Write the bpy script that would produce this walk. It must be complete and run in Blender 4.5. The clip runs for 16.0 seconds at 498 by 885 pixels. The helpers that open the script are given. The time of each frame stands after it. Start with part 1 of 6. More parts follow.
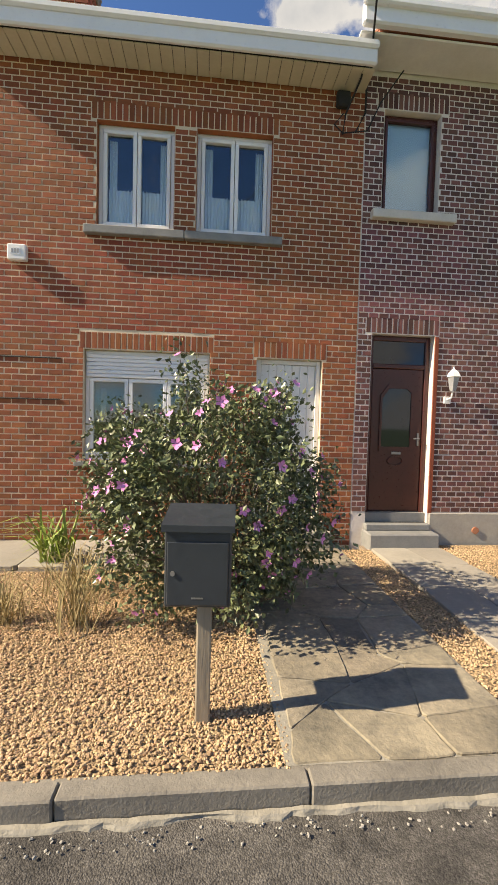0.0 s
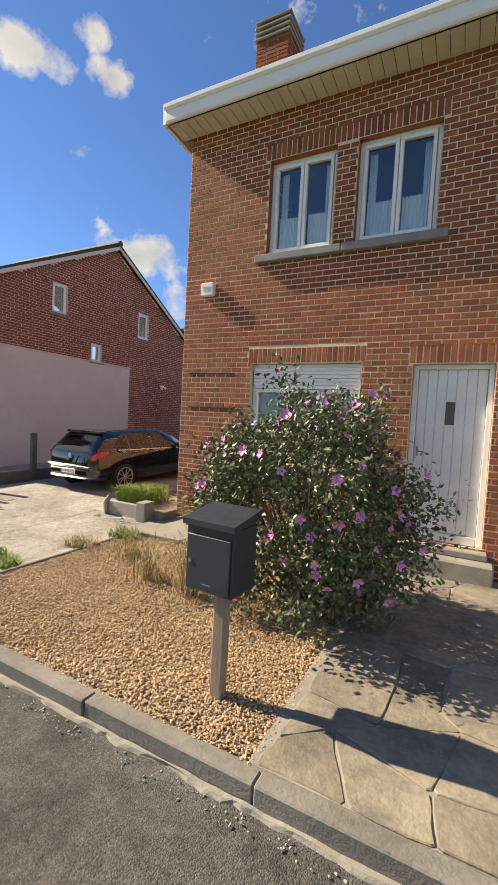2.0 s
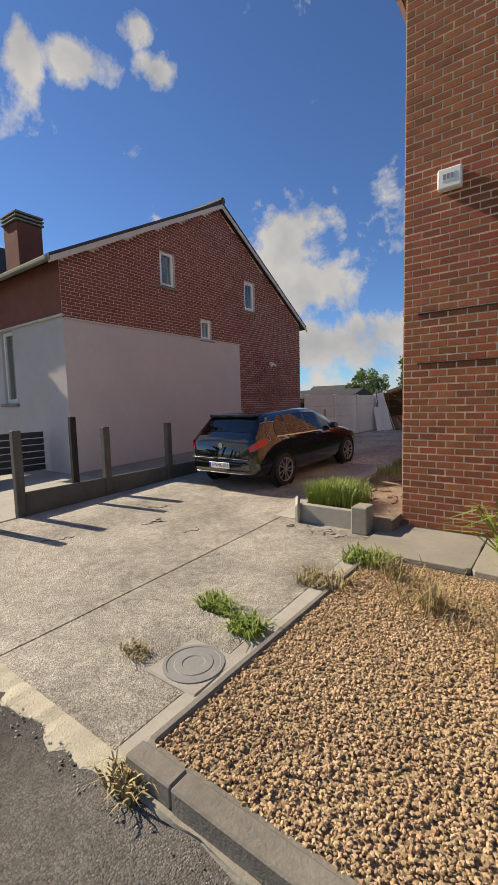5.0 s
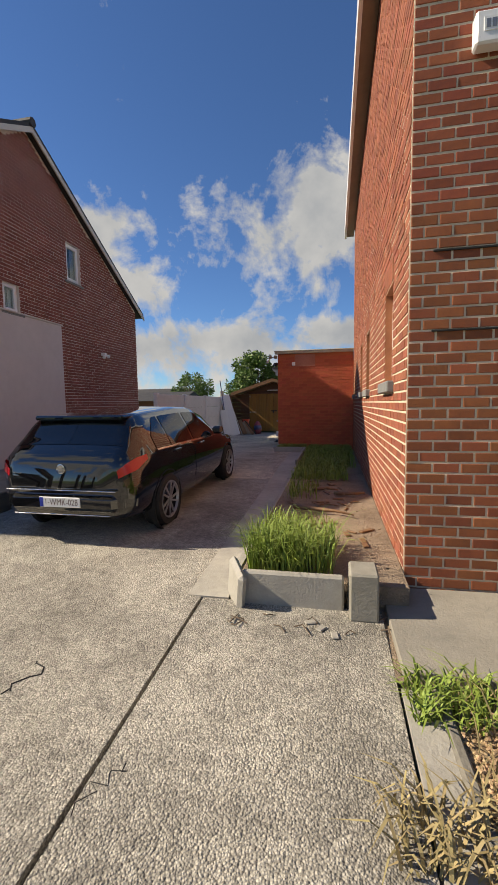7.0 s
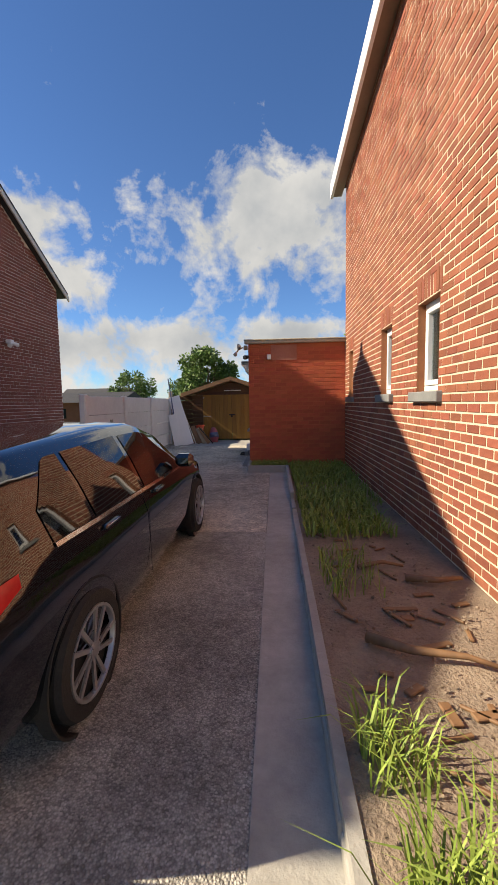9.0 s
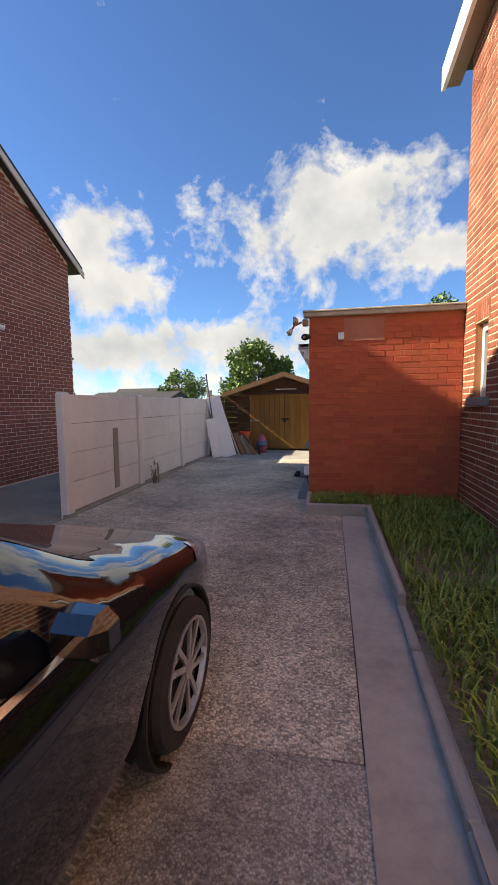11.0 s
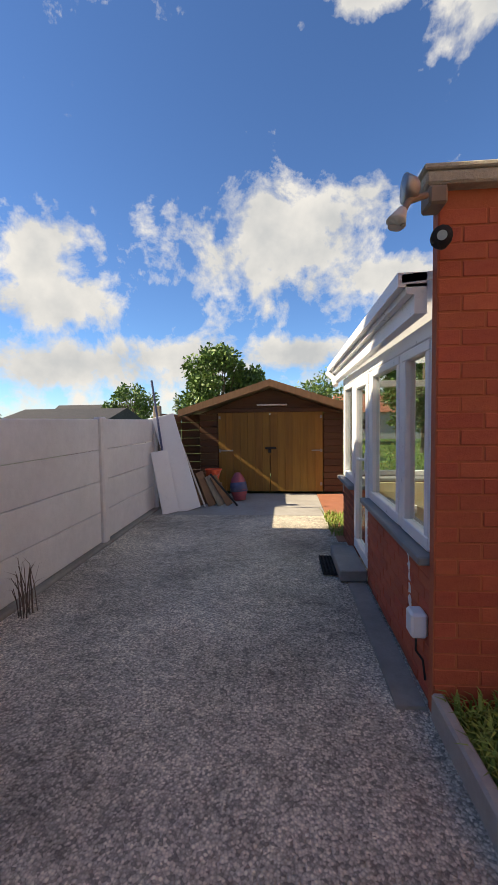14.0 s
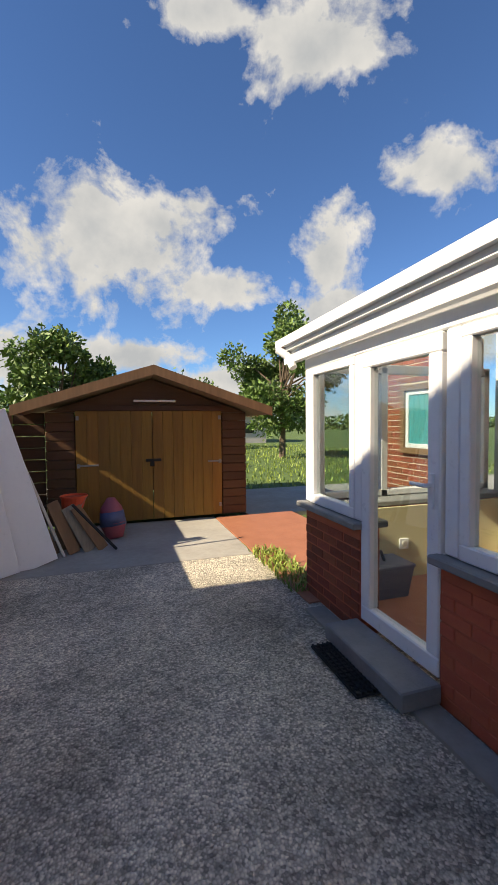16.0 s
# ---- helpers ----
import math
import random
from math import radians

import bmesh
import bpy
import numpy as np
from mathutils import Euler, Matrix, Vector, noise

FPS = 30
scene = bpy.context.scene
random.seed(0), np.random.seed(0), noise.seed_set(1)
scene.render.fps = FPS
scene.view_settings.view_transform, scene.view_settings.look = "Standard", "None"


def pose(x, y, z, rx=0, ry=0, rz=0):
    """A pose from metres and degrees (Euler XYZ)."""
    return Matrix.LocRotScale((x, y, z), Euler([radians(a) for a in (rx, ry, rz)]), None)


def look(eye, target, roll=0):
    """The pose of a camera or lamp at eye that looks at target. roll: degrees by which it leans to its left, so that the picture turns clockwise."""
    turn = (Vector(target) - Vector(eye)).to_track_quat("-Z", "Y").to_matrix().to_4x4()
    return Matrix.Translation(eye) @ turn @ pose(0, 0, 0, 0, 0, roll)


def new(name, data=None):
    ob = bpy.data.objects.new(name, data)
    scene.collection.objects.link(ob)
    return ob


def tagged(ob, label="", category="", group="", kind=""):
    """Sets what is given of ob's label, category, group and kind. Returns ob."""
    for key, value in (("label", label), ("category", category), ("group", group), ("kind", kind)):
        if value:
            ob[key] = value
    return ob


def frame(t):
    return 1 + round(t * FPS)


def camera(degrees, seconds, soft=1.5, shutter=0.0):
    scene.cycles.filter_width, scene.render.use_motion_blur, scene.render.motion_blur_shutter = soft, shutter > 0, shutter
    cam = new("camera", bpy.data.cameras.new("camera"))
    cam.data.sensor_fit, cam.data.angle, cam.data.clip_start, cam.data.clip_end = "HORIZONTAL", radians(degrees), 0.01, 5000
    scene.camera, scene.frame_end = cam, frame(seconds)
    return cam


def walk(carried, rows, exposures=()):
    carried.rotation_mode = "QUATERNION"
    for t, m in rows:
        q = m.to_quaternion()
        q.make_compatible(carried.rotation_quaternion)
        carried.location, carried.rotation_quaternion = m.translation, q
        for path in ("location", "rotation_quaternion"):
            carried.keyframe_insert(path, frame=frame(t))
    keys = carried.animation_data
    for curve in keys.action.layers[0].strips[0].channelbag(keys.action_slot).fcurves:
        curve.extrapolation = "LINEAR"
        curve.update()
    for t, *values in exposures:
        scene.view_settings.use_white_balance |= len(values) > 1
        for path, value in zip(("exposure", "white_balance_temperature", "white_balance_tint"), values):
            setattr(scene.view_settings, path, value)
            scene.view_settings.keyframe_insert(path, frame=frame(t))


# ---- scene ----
cam = camera(61.8, 16.0)

PATH = [
    (0, (0.054, -0.26, 1.443), (0.246, 1.728, 1.356), 1.5),
    (0.5, (0.598, -0.194, 1.492), (0.585, 1.804, 1.406), 1.9),
    (1, (1.0, -0.1, 1.517), (0.724, 1.879, 1.431), 2.3),
    (1.5, (1.249, -0.135, 1.52), (0.666, 1.776, 1.43), 2.8),
    (2, (1.277, -0.193, 1.527), (0.366, 1.584, 1.421), 3.1),
    (2.5, (1.1, -0.185, 1.517), (-0.118, 1.397, 1.391), 3.0),
    (3, (0.713, -0.274, 1.471), (-0.77, 1.059, 1.323), 2.4),
    (3.5, (0.274, -0.253, 1.403), (-1.366, 0.878, 1.231), 0.7),
    (4, (-0.209, -0.086, 1.365), (-1.778, 1.139, 1.175), -0.4),
    (4.5, (-0.818, 0.149, 1.325), (-2.205, 1.576, 1.132), -1.1),
    (5, (-1.418, 0.496, 1.329), (-2.602, 2.096, 1.136), -1.5),
    (7.5, (-3.642, 2.75, 1.208), (-3.904, 4.724, 1.015), -0.8),
    (8, (-3.909, 3.369, 1.237), (-4.075, 5.351, 1.032), -0.9),
    (8.5, (-4.102, 4.037, 1.275), (-4.22, 6.024, 1.076), -0.9),
    (9, (-4.239, 4.705, 1.323), (-4.365, 6.691, 1.132), -1.0),
    (9.5, (-4.389, 5.369, 1.352), (-4.554, 7.355, 1.174), -0.9),
    (12, (-4.559, 8.847, 1.353), (-5.026, 10.783, 1.165), -0.6),
    (12.5, (-4.692, 9.498, 1.351), (-5.162, 11.435, 1.181), -0.5),
    (13, (-4.911, 10.113, 1.385), (-5.323, 12.066, 1.247), -0.3),
    (13.5, (-5.169, 10.725, 1.416), (-5.49, 12.696, 1.302), -0.4),
    (14, (-5.479, 11.228, 1.456), (-5.649, 13.218, 1.351), -0.7),
    (14.5, (-5.729, 11.781, 1.472), (-5.747, 13.778, 1.37), -1.2),
    (15, (-5.94, 12.303, 1.468), (-5.808, 14.296, 1.367), -1.7),
    (15.5, (-6.123, 12.789, 1.449), (-5.792, 14.759, 1.351), -1.4),
    (16, (-6.266, 13.285, 1.416), (-5.656, 15.188, 1.327), -0.6),
]
walk(cam, [(t, look(eye, target, roll)) for t, eye, target, roll in PATH], [
    (0.0, 1.0, 8300, 11), (1.5, 1.0, 8200, 11), (2.5, 0.75, 8000, 11), (3.5, 0.4, 7900, 11), (5.0, 0.45, 7800, 11), (8.0, 0.45, 7700, 9),
    (9.5, 0.95, 7800, 9), (12.0, 1.15, 8000, 9), (14.0, 1.0, 8000, 9), (16.0, 0.85, 8000, 9)])

# ---- sky and sun ----
SUN = Vector((1.0, 0.135, -0.75))
sun = new("sun", bpy.data.lights.new("sun", "SUN"))
sun.data.energy, sun.data.angle, sun.data.color = 5.0, radians(0.6), (1.0, 0.93, 0.82)
sun.matrix_world = look((-40, -5, 30), Vector((-40, -5, 30)) + SUN)

world = bpy.data.worlds.new("world")
scene.world = world
world.use_nodes = True
wt = world.node_tree
for n in list(wt.nodes):
    wt.nodes.remove(n)


def wnode(kind, **kw):
    n = wt.nodes.new(kind)
    for k, v in kw.items():
        if k == "ins":
            for i, val in v.items():
                if isinstance(val, bpy.types.NodeSocket):
                    wt.links.new(val, n.inputs[i])
                else:
                    n.inputs[i].default_value = val
        elif k == "op":
            n.operation = v
    return n


sky = wt.nodes.new("ShaderNodeTexSky")
sky.sky_type = "NISHITA"
sky.sun_disc = False
sky.sun_elevation = math.atan2(0.75, math.hypot(1, 0.135))
sky.sun_rotation = math.atan2(-1.0, -0.135)
sky.dust_density, sky.air_density, sky.ozone_density = 0.05, 0.9, 4.0
tc = wt.nodes.new("ShaderNodeTexCoord")
sep = wnode("ShaderNodeSeparateXYZ", ins={0: tc.outputs["Generated"]})
# cumulus: azimuth from +y towards +x, elevation, and half extents of each bank, in degrees
CLOUDS = [
    (-0.5, 21.5, 16, 7.5), (6, 25, 9, 4), (14.6, 18, 7, 2.7), (1, 9, 12, 2.6), (-16, 8.7, 14, 3), (28, 21, 4.5, 7), (29, 15, 6, 3), (29, 41, 10, 4), (43, 28, 6, 4),
    (-30.7, 20, 6, 5), (-29, 14.5, 9, 4), (-27, 7.5, 17, 3.5), (-62, 35.5, 2.2, 2.8), (-56.6, 36, 4.5, 2.1), (-47, 36, 2.3, 1.5), (-49.5, 39, 3, 1.4),
    (-78, 15, 6, 4), (-68, 16.5, 4, 2.2), (-43, 20, 6, 2.6), (13, 43.5, 6, 2), (16, 6, 14, 2.5), (48, 12, 10, 5), (-55, 6, 14, 2.5)]
crng = random.Random(77)
# unseen banks to the sides and behind, added to hold up ambient light
for k in range(26):
    CLOUDS.append((crng.choice((-1, 1)) * crng.uniform(90, 176), crng.uniform(6, 48), crng.uniform(7, 17), crng.uniform(4, 9)))
azim = wnode("ShaderNodeMath", op="ARCTAN2", ins={0: sep.outputs[0], 1: sep.outputs[1]})
elev = wnode("ShaderNodeMath", op="ARCSINE", ins={0: sep.outputs[2]})
direction = wnode("ShaderNodeCombineXYZ", ins={0: azim.outputs[0], 1: elev.outputs[0]})
wisp = wnode("ShaderNodeTexNoise", ins={"Vector": tc.outputs["Generated"], "Scale": 7.0, "Detail": 10.0, "Roughness": 0.62, "Distortion": 0.3})
fine = wnode("ShaderNodeTexNoise", ins={"Vector": tc.outputs["Generated"], "Scale": 17.0, "Detail": 8.0, "Roughness": 0.6})
total = None
for az, el, ra, re_ in CLOUDS:
    off = wnode("ShaderNodeVectorMath", op="SUBTRACT", ins={0: direction.outputs[0], 1: (radians(az), radians(el), 0)})
    sc = wnode("ShaderNodeVectorMath", op="MULTIPLY", ins={0: off.outputs[0], 1: (1 / radians(ra), 1 / radians(re_), 0)})
    d2 = wnode("ShaderNodeVectorMath", op="LENGTH", ins={0: sc.outputs[0]})
    one = wnode("ShaderNodeMapRange", ins={0: d2.outputs["Value"], 1: 0.1, 2: 1.75, 3: 1.0, 4: 0.0})
    total = one.outputs[0] if total is None else wnode("ShaderNodeMath", op="MAXIMUM", ins={0: total, 1: one.outputs[0]}).outputs[0]
haze = wnode("ShaderNodeMapRange", ins={0: sep.outputs[2], 1: 0.05, 2: 0.30, 3: 0.5, 4: 0.12})
bank = wnode("ShaderNodeMath", op="MAXIMUM", ins={0: total, 1: haze.outputs[0]})
rag0 = wnode("ShaderNodeMath", op="MULTIPLY_ADD", ins={0: wisp.outputs[0], 1: 1.9, 2: -0.95})
rag = wnode("ShaderNodeMath", op="MULTIPLY_ADD", ins={0: fine.outputs[0], 1: 1.0, 2: wnode("ShaderNodeMath", op="SUBTRACT", ins={0: rag0.outputs[0], 1: 0.5}).outputs[0]})
dens = wnode("ShaderNodeMath", op="ADD", ins={0: bank.outputs[0], 1: rag.outputs[0]})
cover = wnode("ShaderNodeMapRange", ins={0: dens.outputs[0], 1: 0.40, 2: 0.72, 3: 0.0, 4: 1.0})
puff = wnode("ShaderNodeTexNoise", ins={"Vector": wnode("ShaderNodeVectorMath", op="ADD", ins={0: tc.outputs["Generated"], 1: (0.03, -0.01, 0.035)}).outputs[0], "Scale": 9.0, "Detail": 6.0, "Roughness": 0.55})
lump = wnode("ShaderNodeMath", op="MULTIPLY_ADD", ins={0: puff.outputs[0], 1: 2.4, 2: total})
shade = wnode("ShaderNodeMapRange", ins={0: lump.outputs[0], 1: 1.3, 2: 2.5, 3: 0.0, 4: 0.85})
white = wnode("ShaderNodeMixRGB", ins={0: shade.outputs[0], 1: (3.6, 3.8, 4.15, 1), 2: (1.9, 2.2, 2.7, 1)})
deep = wnode("ShaderNodeMixRGB", ins={0: 1.0, 1: sky.outputs[0], 2: (0.40, 0.60, 0.86, 1)})
deep.blend_type = "MULTIPLY"
mixed = wnode("ShaderNodeMixRGB", ins={0: cover.outputs[0], 1: deep.outputs[0], 2: white.outputs[0]})
back = wnode("ShaderNodeBackground", ins={0: mixed.outputs[0], 1: 0.12})
wout = wt.nodes.new("ShaderNodeOutputWorld")
wt.links.new(back.outputs[0], wout.inputs[0])

# ---- materials ----


def mat(name, c1, c2, scale=3.0, rough=0.85, bump=0.25, bscale=70.0, metal=0.0, island=0.0, obj=0.0, cells=0.0, cellmix=0.5, wave=None, lo=0.3, hi=0.7, rough_var=0.1, bdist=0.01, spec=0.5, coat=0.0):
    """A surface whose colour runs between c1 and c2 at two scales, with fine relief."""
    m = bpy.data.materials.new(name)
    m.use_nodes = True
    t = m.node_tree
    p = t.nodes["Principled BSDF"]

    def nd(kind, ins, op=None, blend=None):
        n = t.nodes.new(kind)
        if op:
            n.operation = op
        if blend:
            n.blend_type = blend
        for i, v in ins.items():
            if isinstance(v, bpy.types.NodeSocket):
                t.links.new(v, n.inputs[i])
            else:
                n.inputs[i].default_value = v
        return n

    co = t.nodes.new("ShaderNodeTexCoord").outputs["Object"]
    a = nd("ShaderNodeTexNoise", {"Vector": co, "Scale": scale, "Detail": 5.0, "Roughness": 0.6})
    b = nd("ShaderNodeTexNoise", {"Vector": co, "Scale": scale * 9.0, "Detail": 4.0, "Roughness": 0.65})
    s = nd("ShaderNodeMath", {0: a.outputs[0], 1: 0.6}, "MULTIPLY")
    s2 = nd("ShaderNodeMath", {0: b.outputs[0], 1: 0.4, 2: s.outputs[0]}, "MULTIPLY_ADD")
    fac = nd("ShaderNodeMapRange", {0: s2.outputs[0], 1: lo, 2: hi, 3: 0.0, 4: 1.0}).outputs[0]
    height = nd("ShaderNodeTexNoise", {"Vector": co, "Scale": bscale, "Detail": 4.0, "Roughness": 0.6}).outputs[0]
    if wave:
        sc = nd("ShaderNodeVectorMath", {0: co, 1: wave}, "MULTIPLY")
        w = nd("ShaderNodeTexNoise", {"Vector": sc.outputs[0], "Scale": 1.0, "Detail": 6.0, "Roughness": 0.6})
        fac = nd("ShaderNodeMath", {0: fac, 1: 0.35, 2: nd("ShaderNodeMapRange", {0: w.outputs[0], 1: 0.3, 2: 0.7, 3: 0.0, 4: 0.65}).outputs[0]}, "MULTIPLY_ADD").outputs[0]
        height = w.outputs[0]
    col = nd("ShaderNodeMixRGB", {0: fac, 1: (*c1, 1), 2: (*c2, 1)}).outputs[0]
    if cells:
        v = nd("ShaderNodeTexVoronoi", {"Vector": co, "Scale": cells})
        vs = nd("ShaderNodeSeparateXYZ", {0: v.outputs["Color"]})
        vv = nd("ShaderNodeMapRange", {0: vs.outputs[0], 1: 0.0, 2: 1.0, 3: 1.0 - cellmix, 4: 1.0 + cellmix})
        edge = nd("ShaderNodeMapRange", {0: v.outputs["Distance"], 1: 0.1, 2: 0.75, 3: 1.08, 4: 0.68})
        k = nd("ShaderNodeMath", {0: vv.outputs[0], 1: edge.outputs[0]}, "MULTIPLY")
        col = nd("ShaderNodeMixRGB", {0: 1.0, 1: col, 2: nd("ShaderNodeCombineXYZ", {0: k.outputs[0], 1: k.outputs[0], 2: k.outputs[0]}).outputs[0]}, blend="MULTIPLY").outputs[0]
        height = nd("ShaderNodeMath", {0: height, 1: v.outputs["Distance"]}, "SUBTRACT").outputs[0]
    for amount, kind, out in ((island, "ShaderNodeNewGeometry", "Random Per Island"), (obj, "ShaderNodeObjectInfo", "Random")):
        if amount:
            r = t.nodes.new(kind).outputs[out]
            val = nd("ShaderNodeMapRange", {0: r, 1: 0.0, 2: 1.0, 3: 1 - amount, 4: 1 + amount})
            hue = nd("ShaderNodeMapRange", {0: nd("ShaderNodeMath", {0: nd("ShaderNodeMath", {0: r, 1: 37.7}, "MULTIPLY").outputs[0]}, "FRACT").outputs[0], 1: 0.0, 2: 1.0, 3: 0.5 - amount * 0.03, 4: 0.5 + amount * 0.03})
            col = nd("ShaderNodeHueSaturation", {0: hue.outputs[0], 2: val.outputs[0], "Color": col}).outputs[0]
    t.links.new(col, p.inputs["Base Color"])
    rv = nd("ShaderNodeMapRange", {0: b.outputs[0], 1: 0.3, 2: 0.7, 3: max(0.02, rough - rough_var), 4: min(1, rough + rough_var)})
    t.links.new(rv.outputs[0], p.inputs["Roughness"])
    p.inputs["Metallic"].default_value = metal
    p.inputs["Specular IOR Level"].default_value = spec
    p.inputs["Coat Weight"].default_value = coat
    if bump:
        bn = nd("ShaderNodeBump", {"Strength": bump, "Distance": bdist, "Height": height})
        t.links.new(bn.outputs[0], p.inputs["Normal"])
    return m


def glass(name, tint=(0.9, 0.95, 0.95), rough=0.0):
    """A clear pane: faintly mirroring on each face, otherwise see-through."""
    m = bpy.data.materials.new(name)
    m.use_nodes = True
    t = m.node_tree
    t.nodes.remove(t.nodes["Principled BSDF"])
    tr, gl, mx = (t.nodes.new(k) for k in ("ShaderNodeBsdfTransparent", "ShaderNodeBsdfGlossy", "ShaderNodeMixShader"))
    tr.inputs[0].default_value = (*tint, 1)
    gl.inputs["Roughness"].default_value = rough
    mx.inputs[0].default_value = 0.1
    t.links.new(tr.outputs[0], mx.inputs[1])
    t.links.new(gl.outputs[0], mx.inputs[2])
    t.links.new(mx.outputs[0], t.nodes["Material Output"].inputs[0])
    return m


def milky(name):
    """A roof sheet that lets diffuse daylight through."""
    m = bpy.data.materials.new(name)
    m.use_nodes = True
    t = m.node_tree
    t.nodes.remove(t.nodes["Principled BSDF"])
    a, c, mx = (t.nodes.new(k) for k in ("ShaderNodeBsdfTranslucent", "ShaderNodeBsdfDiffuse", "ShaderNodeMixShader"))
    for n in (a, c):
        n.inputs[0].default_value = (0.85, 0.85, 0.83, 1)
    mx.inputs[0].default_value = 0.35
    t.links.new(a.outputs[0], mx.inputs[1])
    t.links.new(c.outputs[0], mx.inputs[2])
    t.links.new(mx.outputs[0], t.nodes["Material Output"].inputs[0])
    return m


M = {}
M["milky"] = milky("milky_polycarbonate")
M["brick"] = mat("orange_brick", (0.22, 0.060, 0.026), (0.38, 0.115, 0.048), 5, 0.9, 0.5, 120, island=0.24, obj=0.22)
M["brick_side"] = mat("pink_red_brick", (0.235, 0.073, 0.038), (0.37, 0.132, 0.068), 4, 0.9, 0.5, 120, island=0.22, obj=0.2)
M["mortar"] = mat("sandy_mortar", (0.56, 0.46, 0.34), (0.74, 0.63, 0.48), 4, 0.95, 0.5, 150)
M["mortar_dark"] = mat("grey_mortar", (0.60, 0.54, 0.50), (0.76, 0.70, 0.65), 4, 0.95, 0.5, 150)
M["brick_b"] = mat("purple_brick", (0.13, 0.052, 0.046), (0.27, 0.105, 0.09), 5, 0.8, 0.4, 120, island=0.4, obj=0.4)
M["brick_n"] = mat("brown_red_brick", (0.17, 0.058, 0.04), (0.26, 0.09, 0.062), 3, 0.9, 0.4, 120, island=0.15, obj=0.15)
M["redpaint"] = mat("red_painted_brick", (0.42, 0.085, 0.036), (0.55, 0.15, 0.065), 1.6, 0.75, 0.35, 60, island=0.12, obj=0.12)
M["white"] = mat("white_upvc", (0.74, 0.75, 0.76), (0.82, 0.82, 0.82), 2, 0.35, 0.03, 40)
M["whitewood"] = mat("white_painted_wood", (0.66, 0.66, 0.64), (0.8, 0.8, 0.79), 3, 0.55, 0.15, 40)
M["cream"] = mat("cream_plank", (0.50, 0.46, 0.35), (0.62, 0.58, 0.46), 2, 0.6, 0.1, 50)
M["soffit"] = mat("brown_soffit", (0.20, 0.145, 0.10), (0.30, 0.22, 0.16), 2, 0.7, 0.15, 50)
M["stone"] = mat("blue_stone_sill", (0.16, 0.165, 0.165), (0.27, 0.27, 0.26), 4, 0.7, 0.25, 60)
M["palestone"] = mat("pale_stone", (0.5, 0.47, 0.42), (0.65, 0.62, 0.57), 4, 0.7, 0.2, 60)
M["glass"] = glass("window_glass")
M["darkglass"] = mat("dark_glass", (0.012, 0.015, 0.018), (0.02, 0.024, 0.03), 1, 0.04, 0.0, spec=0.6, rough_var=0.0)
# darkened grey: the dimness of an unlit room is put into the colour
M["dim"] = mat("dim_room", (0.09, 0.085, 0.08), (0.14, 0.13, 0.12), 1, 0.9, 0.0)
M["curtain"] = mat("net_curtain", (0.74, 0.76, 0.79), (0.86, 0.87, 0.89), 14, 0.9, 0.3, 90)
M["blind"] = mat("pale_blind", (0.48, 0.62, 0.75), (0.55, 0.68, 0.80), 1, 0.8, 0.05)
M["door_red"] = mat("dark_red_door", (0.055, 0.012, 0.010), (0.085, 0.02, 0.015), 3, 0.35, 0.05, 40)
M["asphalt"] = mat("worn_asphalt", (0.05, 0.047, 0.043), (0.19, 0.178, 0.16), 1.1, 0.92, 0.7, 120, cells=140, cellmix=0.4, bdist=0.006, lo=0.38, hi=0.66)
M["road"] = mat("road_asphalt", (0.06, 0.058, 0.055), (0.09, 0.088, 0.084), 1.0, 0.92, 0.6, 120, cells=120, cellmix=0.4, bdist=0.005)
M["concrete"] = mat("weathered_concrete", (0.27, 0.255, 0.225), (0.43, 0.41, 0.365), 1.6, 0.92, 0.5, 60)
M["concrete_strip"] = mat("smooth_grey_concrete", (0.27, 0.255, 0.225), (0.50, 0.47, 0.41), 1.6, 0.9, 0.5, 60)
M["concrete_dark"] = mat("dark_weathered_concrete", (0.19, 0.18, 0.15), (0.35, 0.33, 0.28), 1.6, 0.92, 0.5, 60)
M["mortar_pale"] = mat("crumbled_mortar", (0.34, 0.31, 0.24), (0.58, 0.54, 0.42), 6, 0.95, 0.9, 90)
M["aggregate"] = mat("exposed_aggregate_concrete", (0.24, 0.222, 0.19), (0.53, 0.495, 0.425), 1.2, 0.92, 0.8, 90, cells=110, cellmix=0.4, bdist=0.009, lo=0.36, hi=0.6)
M["aggregate_pink"] = mat("pinkish_aggregate_concrete", (0.32, 0.288, 0.23), (0.80, 0.715, 0.57), 0.9, 0.9, 0.9, 90, cells=85, cellmix=0.5, lo=0.36, hi=0.62, bdist=0.012)
M["gravel"] = mat("yellow_gravel", (0.34, 0.225, 0.125), (0.58, 0.42, 0.26), 2.0, 0.9, 0.3, 90, island=0.4)
M["gravel_bed"] = mat("gravel_bed", (0.30, 0.21, 0.12), (0.46, 0.34, 0.20), 5, 0.95, 0.8, 90, cells=55, cellmix=0.5)
M["flag"] = mat("sandstone_flag", (0.13, 0.118, 0.095), (0.33, 0.285, 0.21), 2.6, 0.9, 0.6, 40, obj=0.22, lo=0.36, hi=0.64)
M["slab"] = mat("grey_slab", (0.23, 0.215, 0.185), (0.36, 0.33, 0.28), 2.2, 0.9, 0.5, 50, obj=0.12)
M["dirt"] = mat("dry_soil", (0.16, 0.115, 0.08), (0.40, 0.31, 0.225), 2.6, 0.95, 0.9, 50, bdist=0.03)
M["lawn"] = mat("lawn", (0.05, 0.09, 0.02), (0.12, 0.19, 0.045), 2.5, 0.95, 0.6, 60, bdist=0.04)
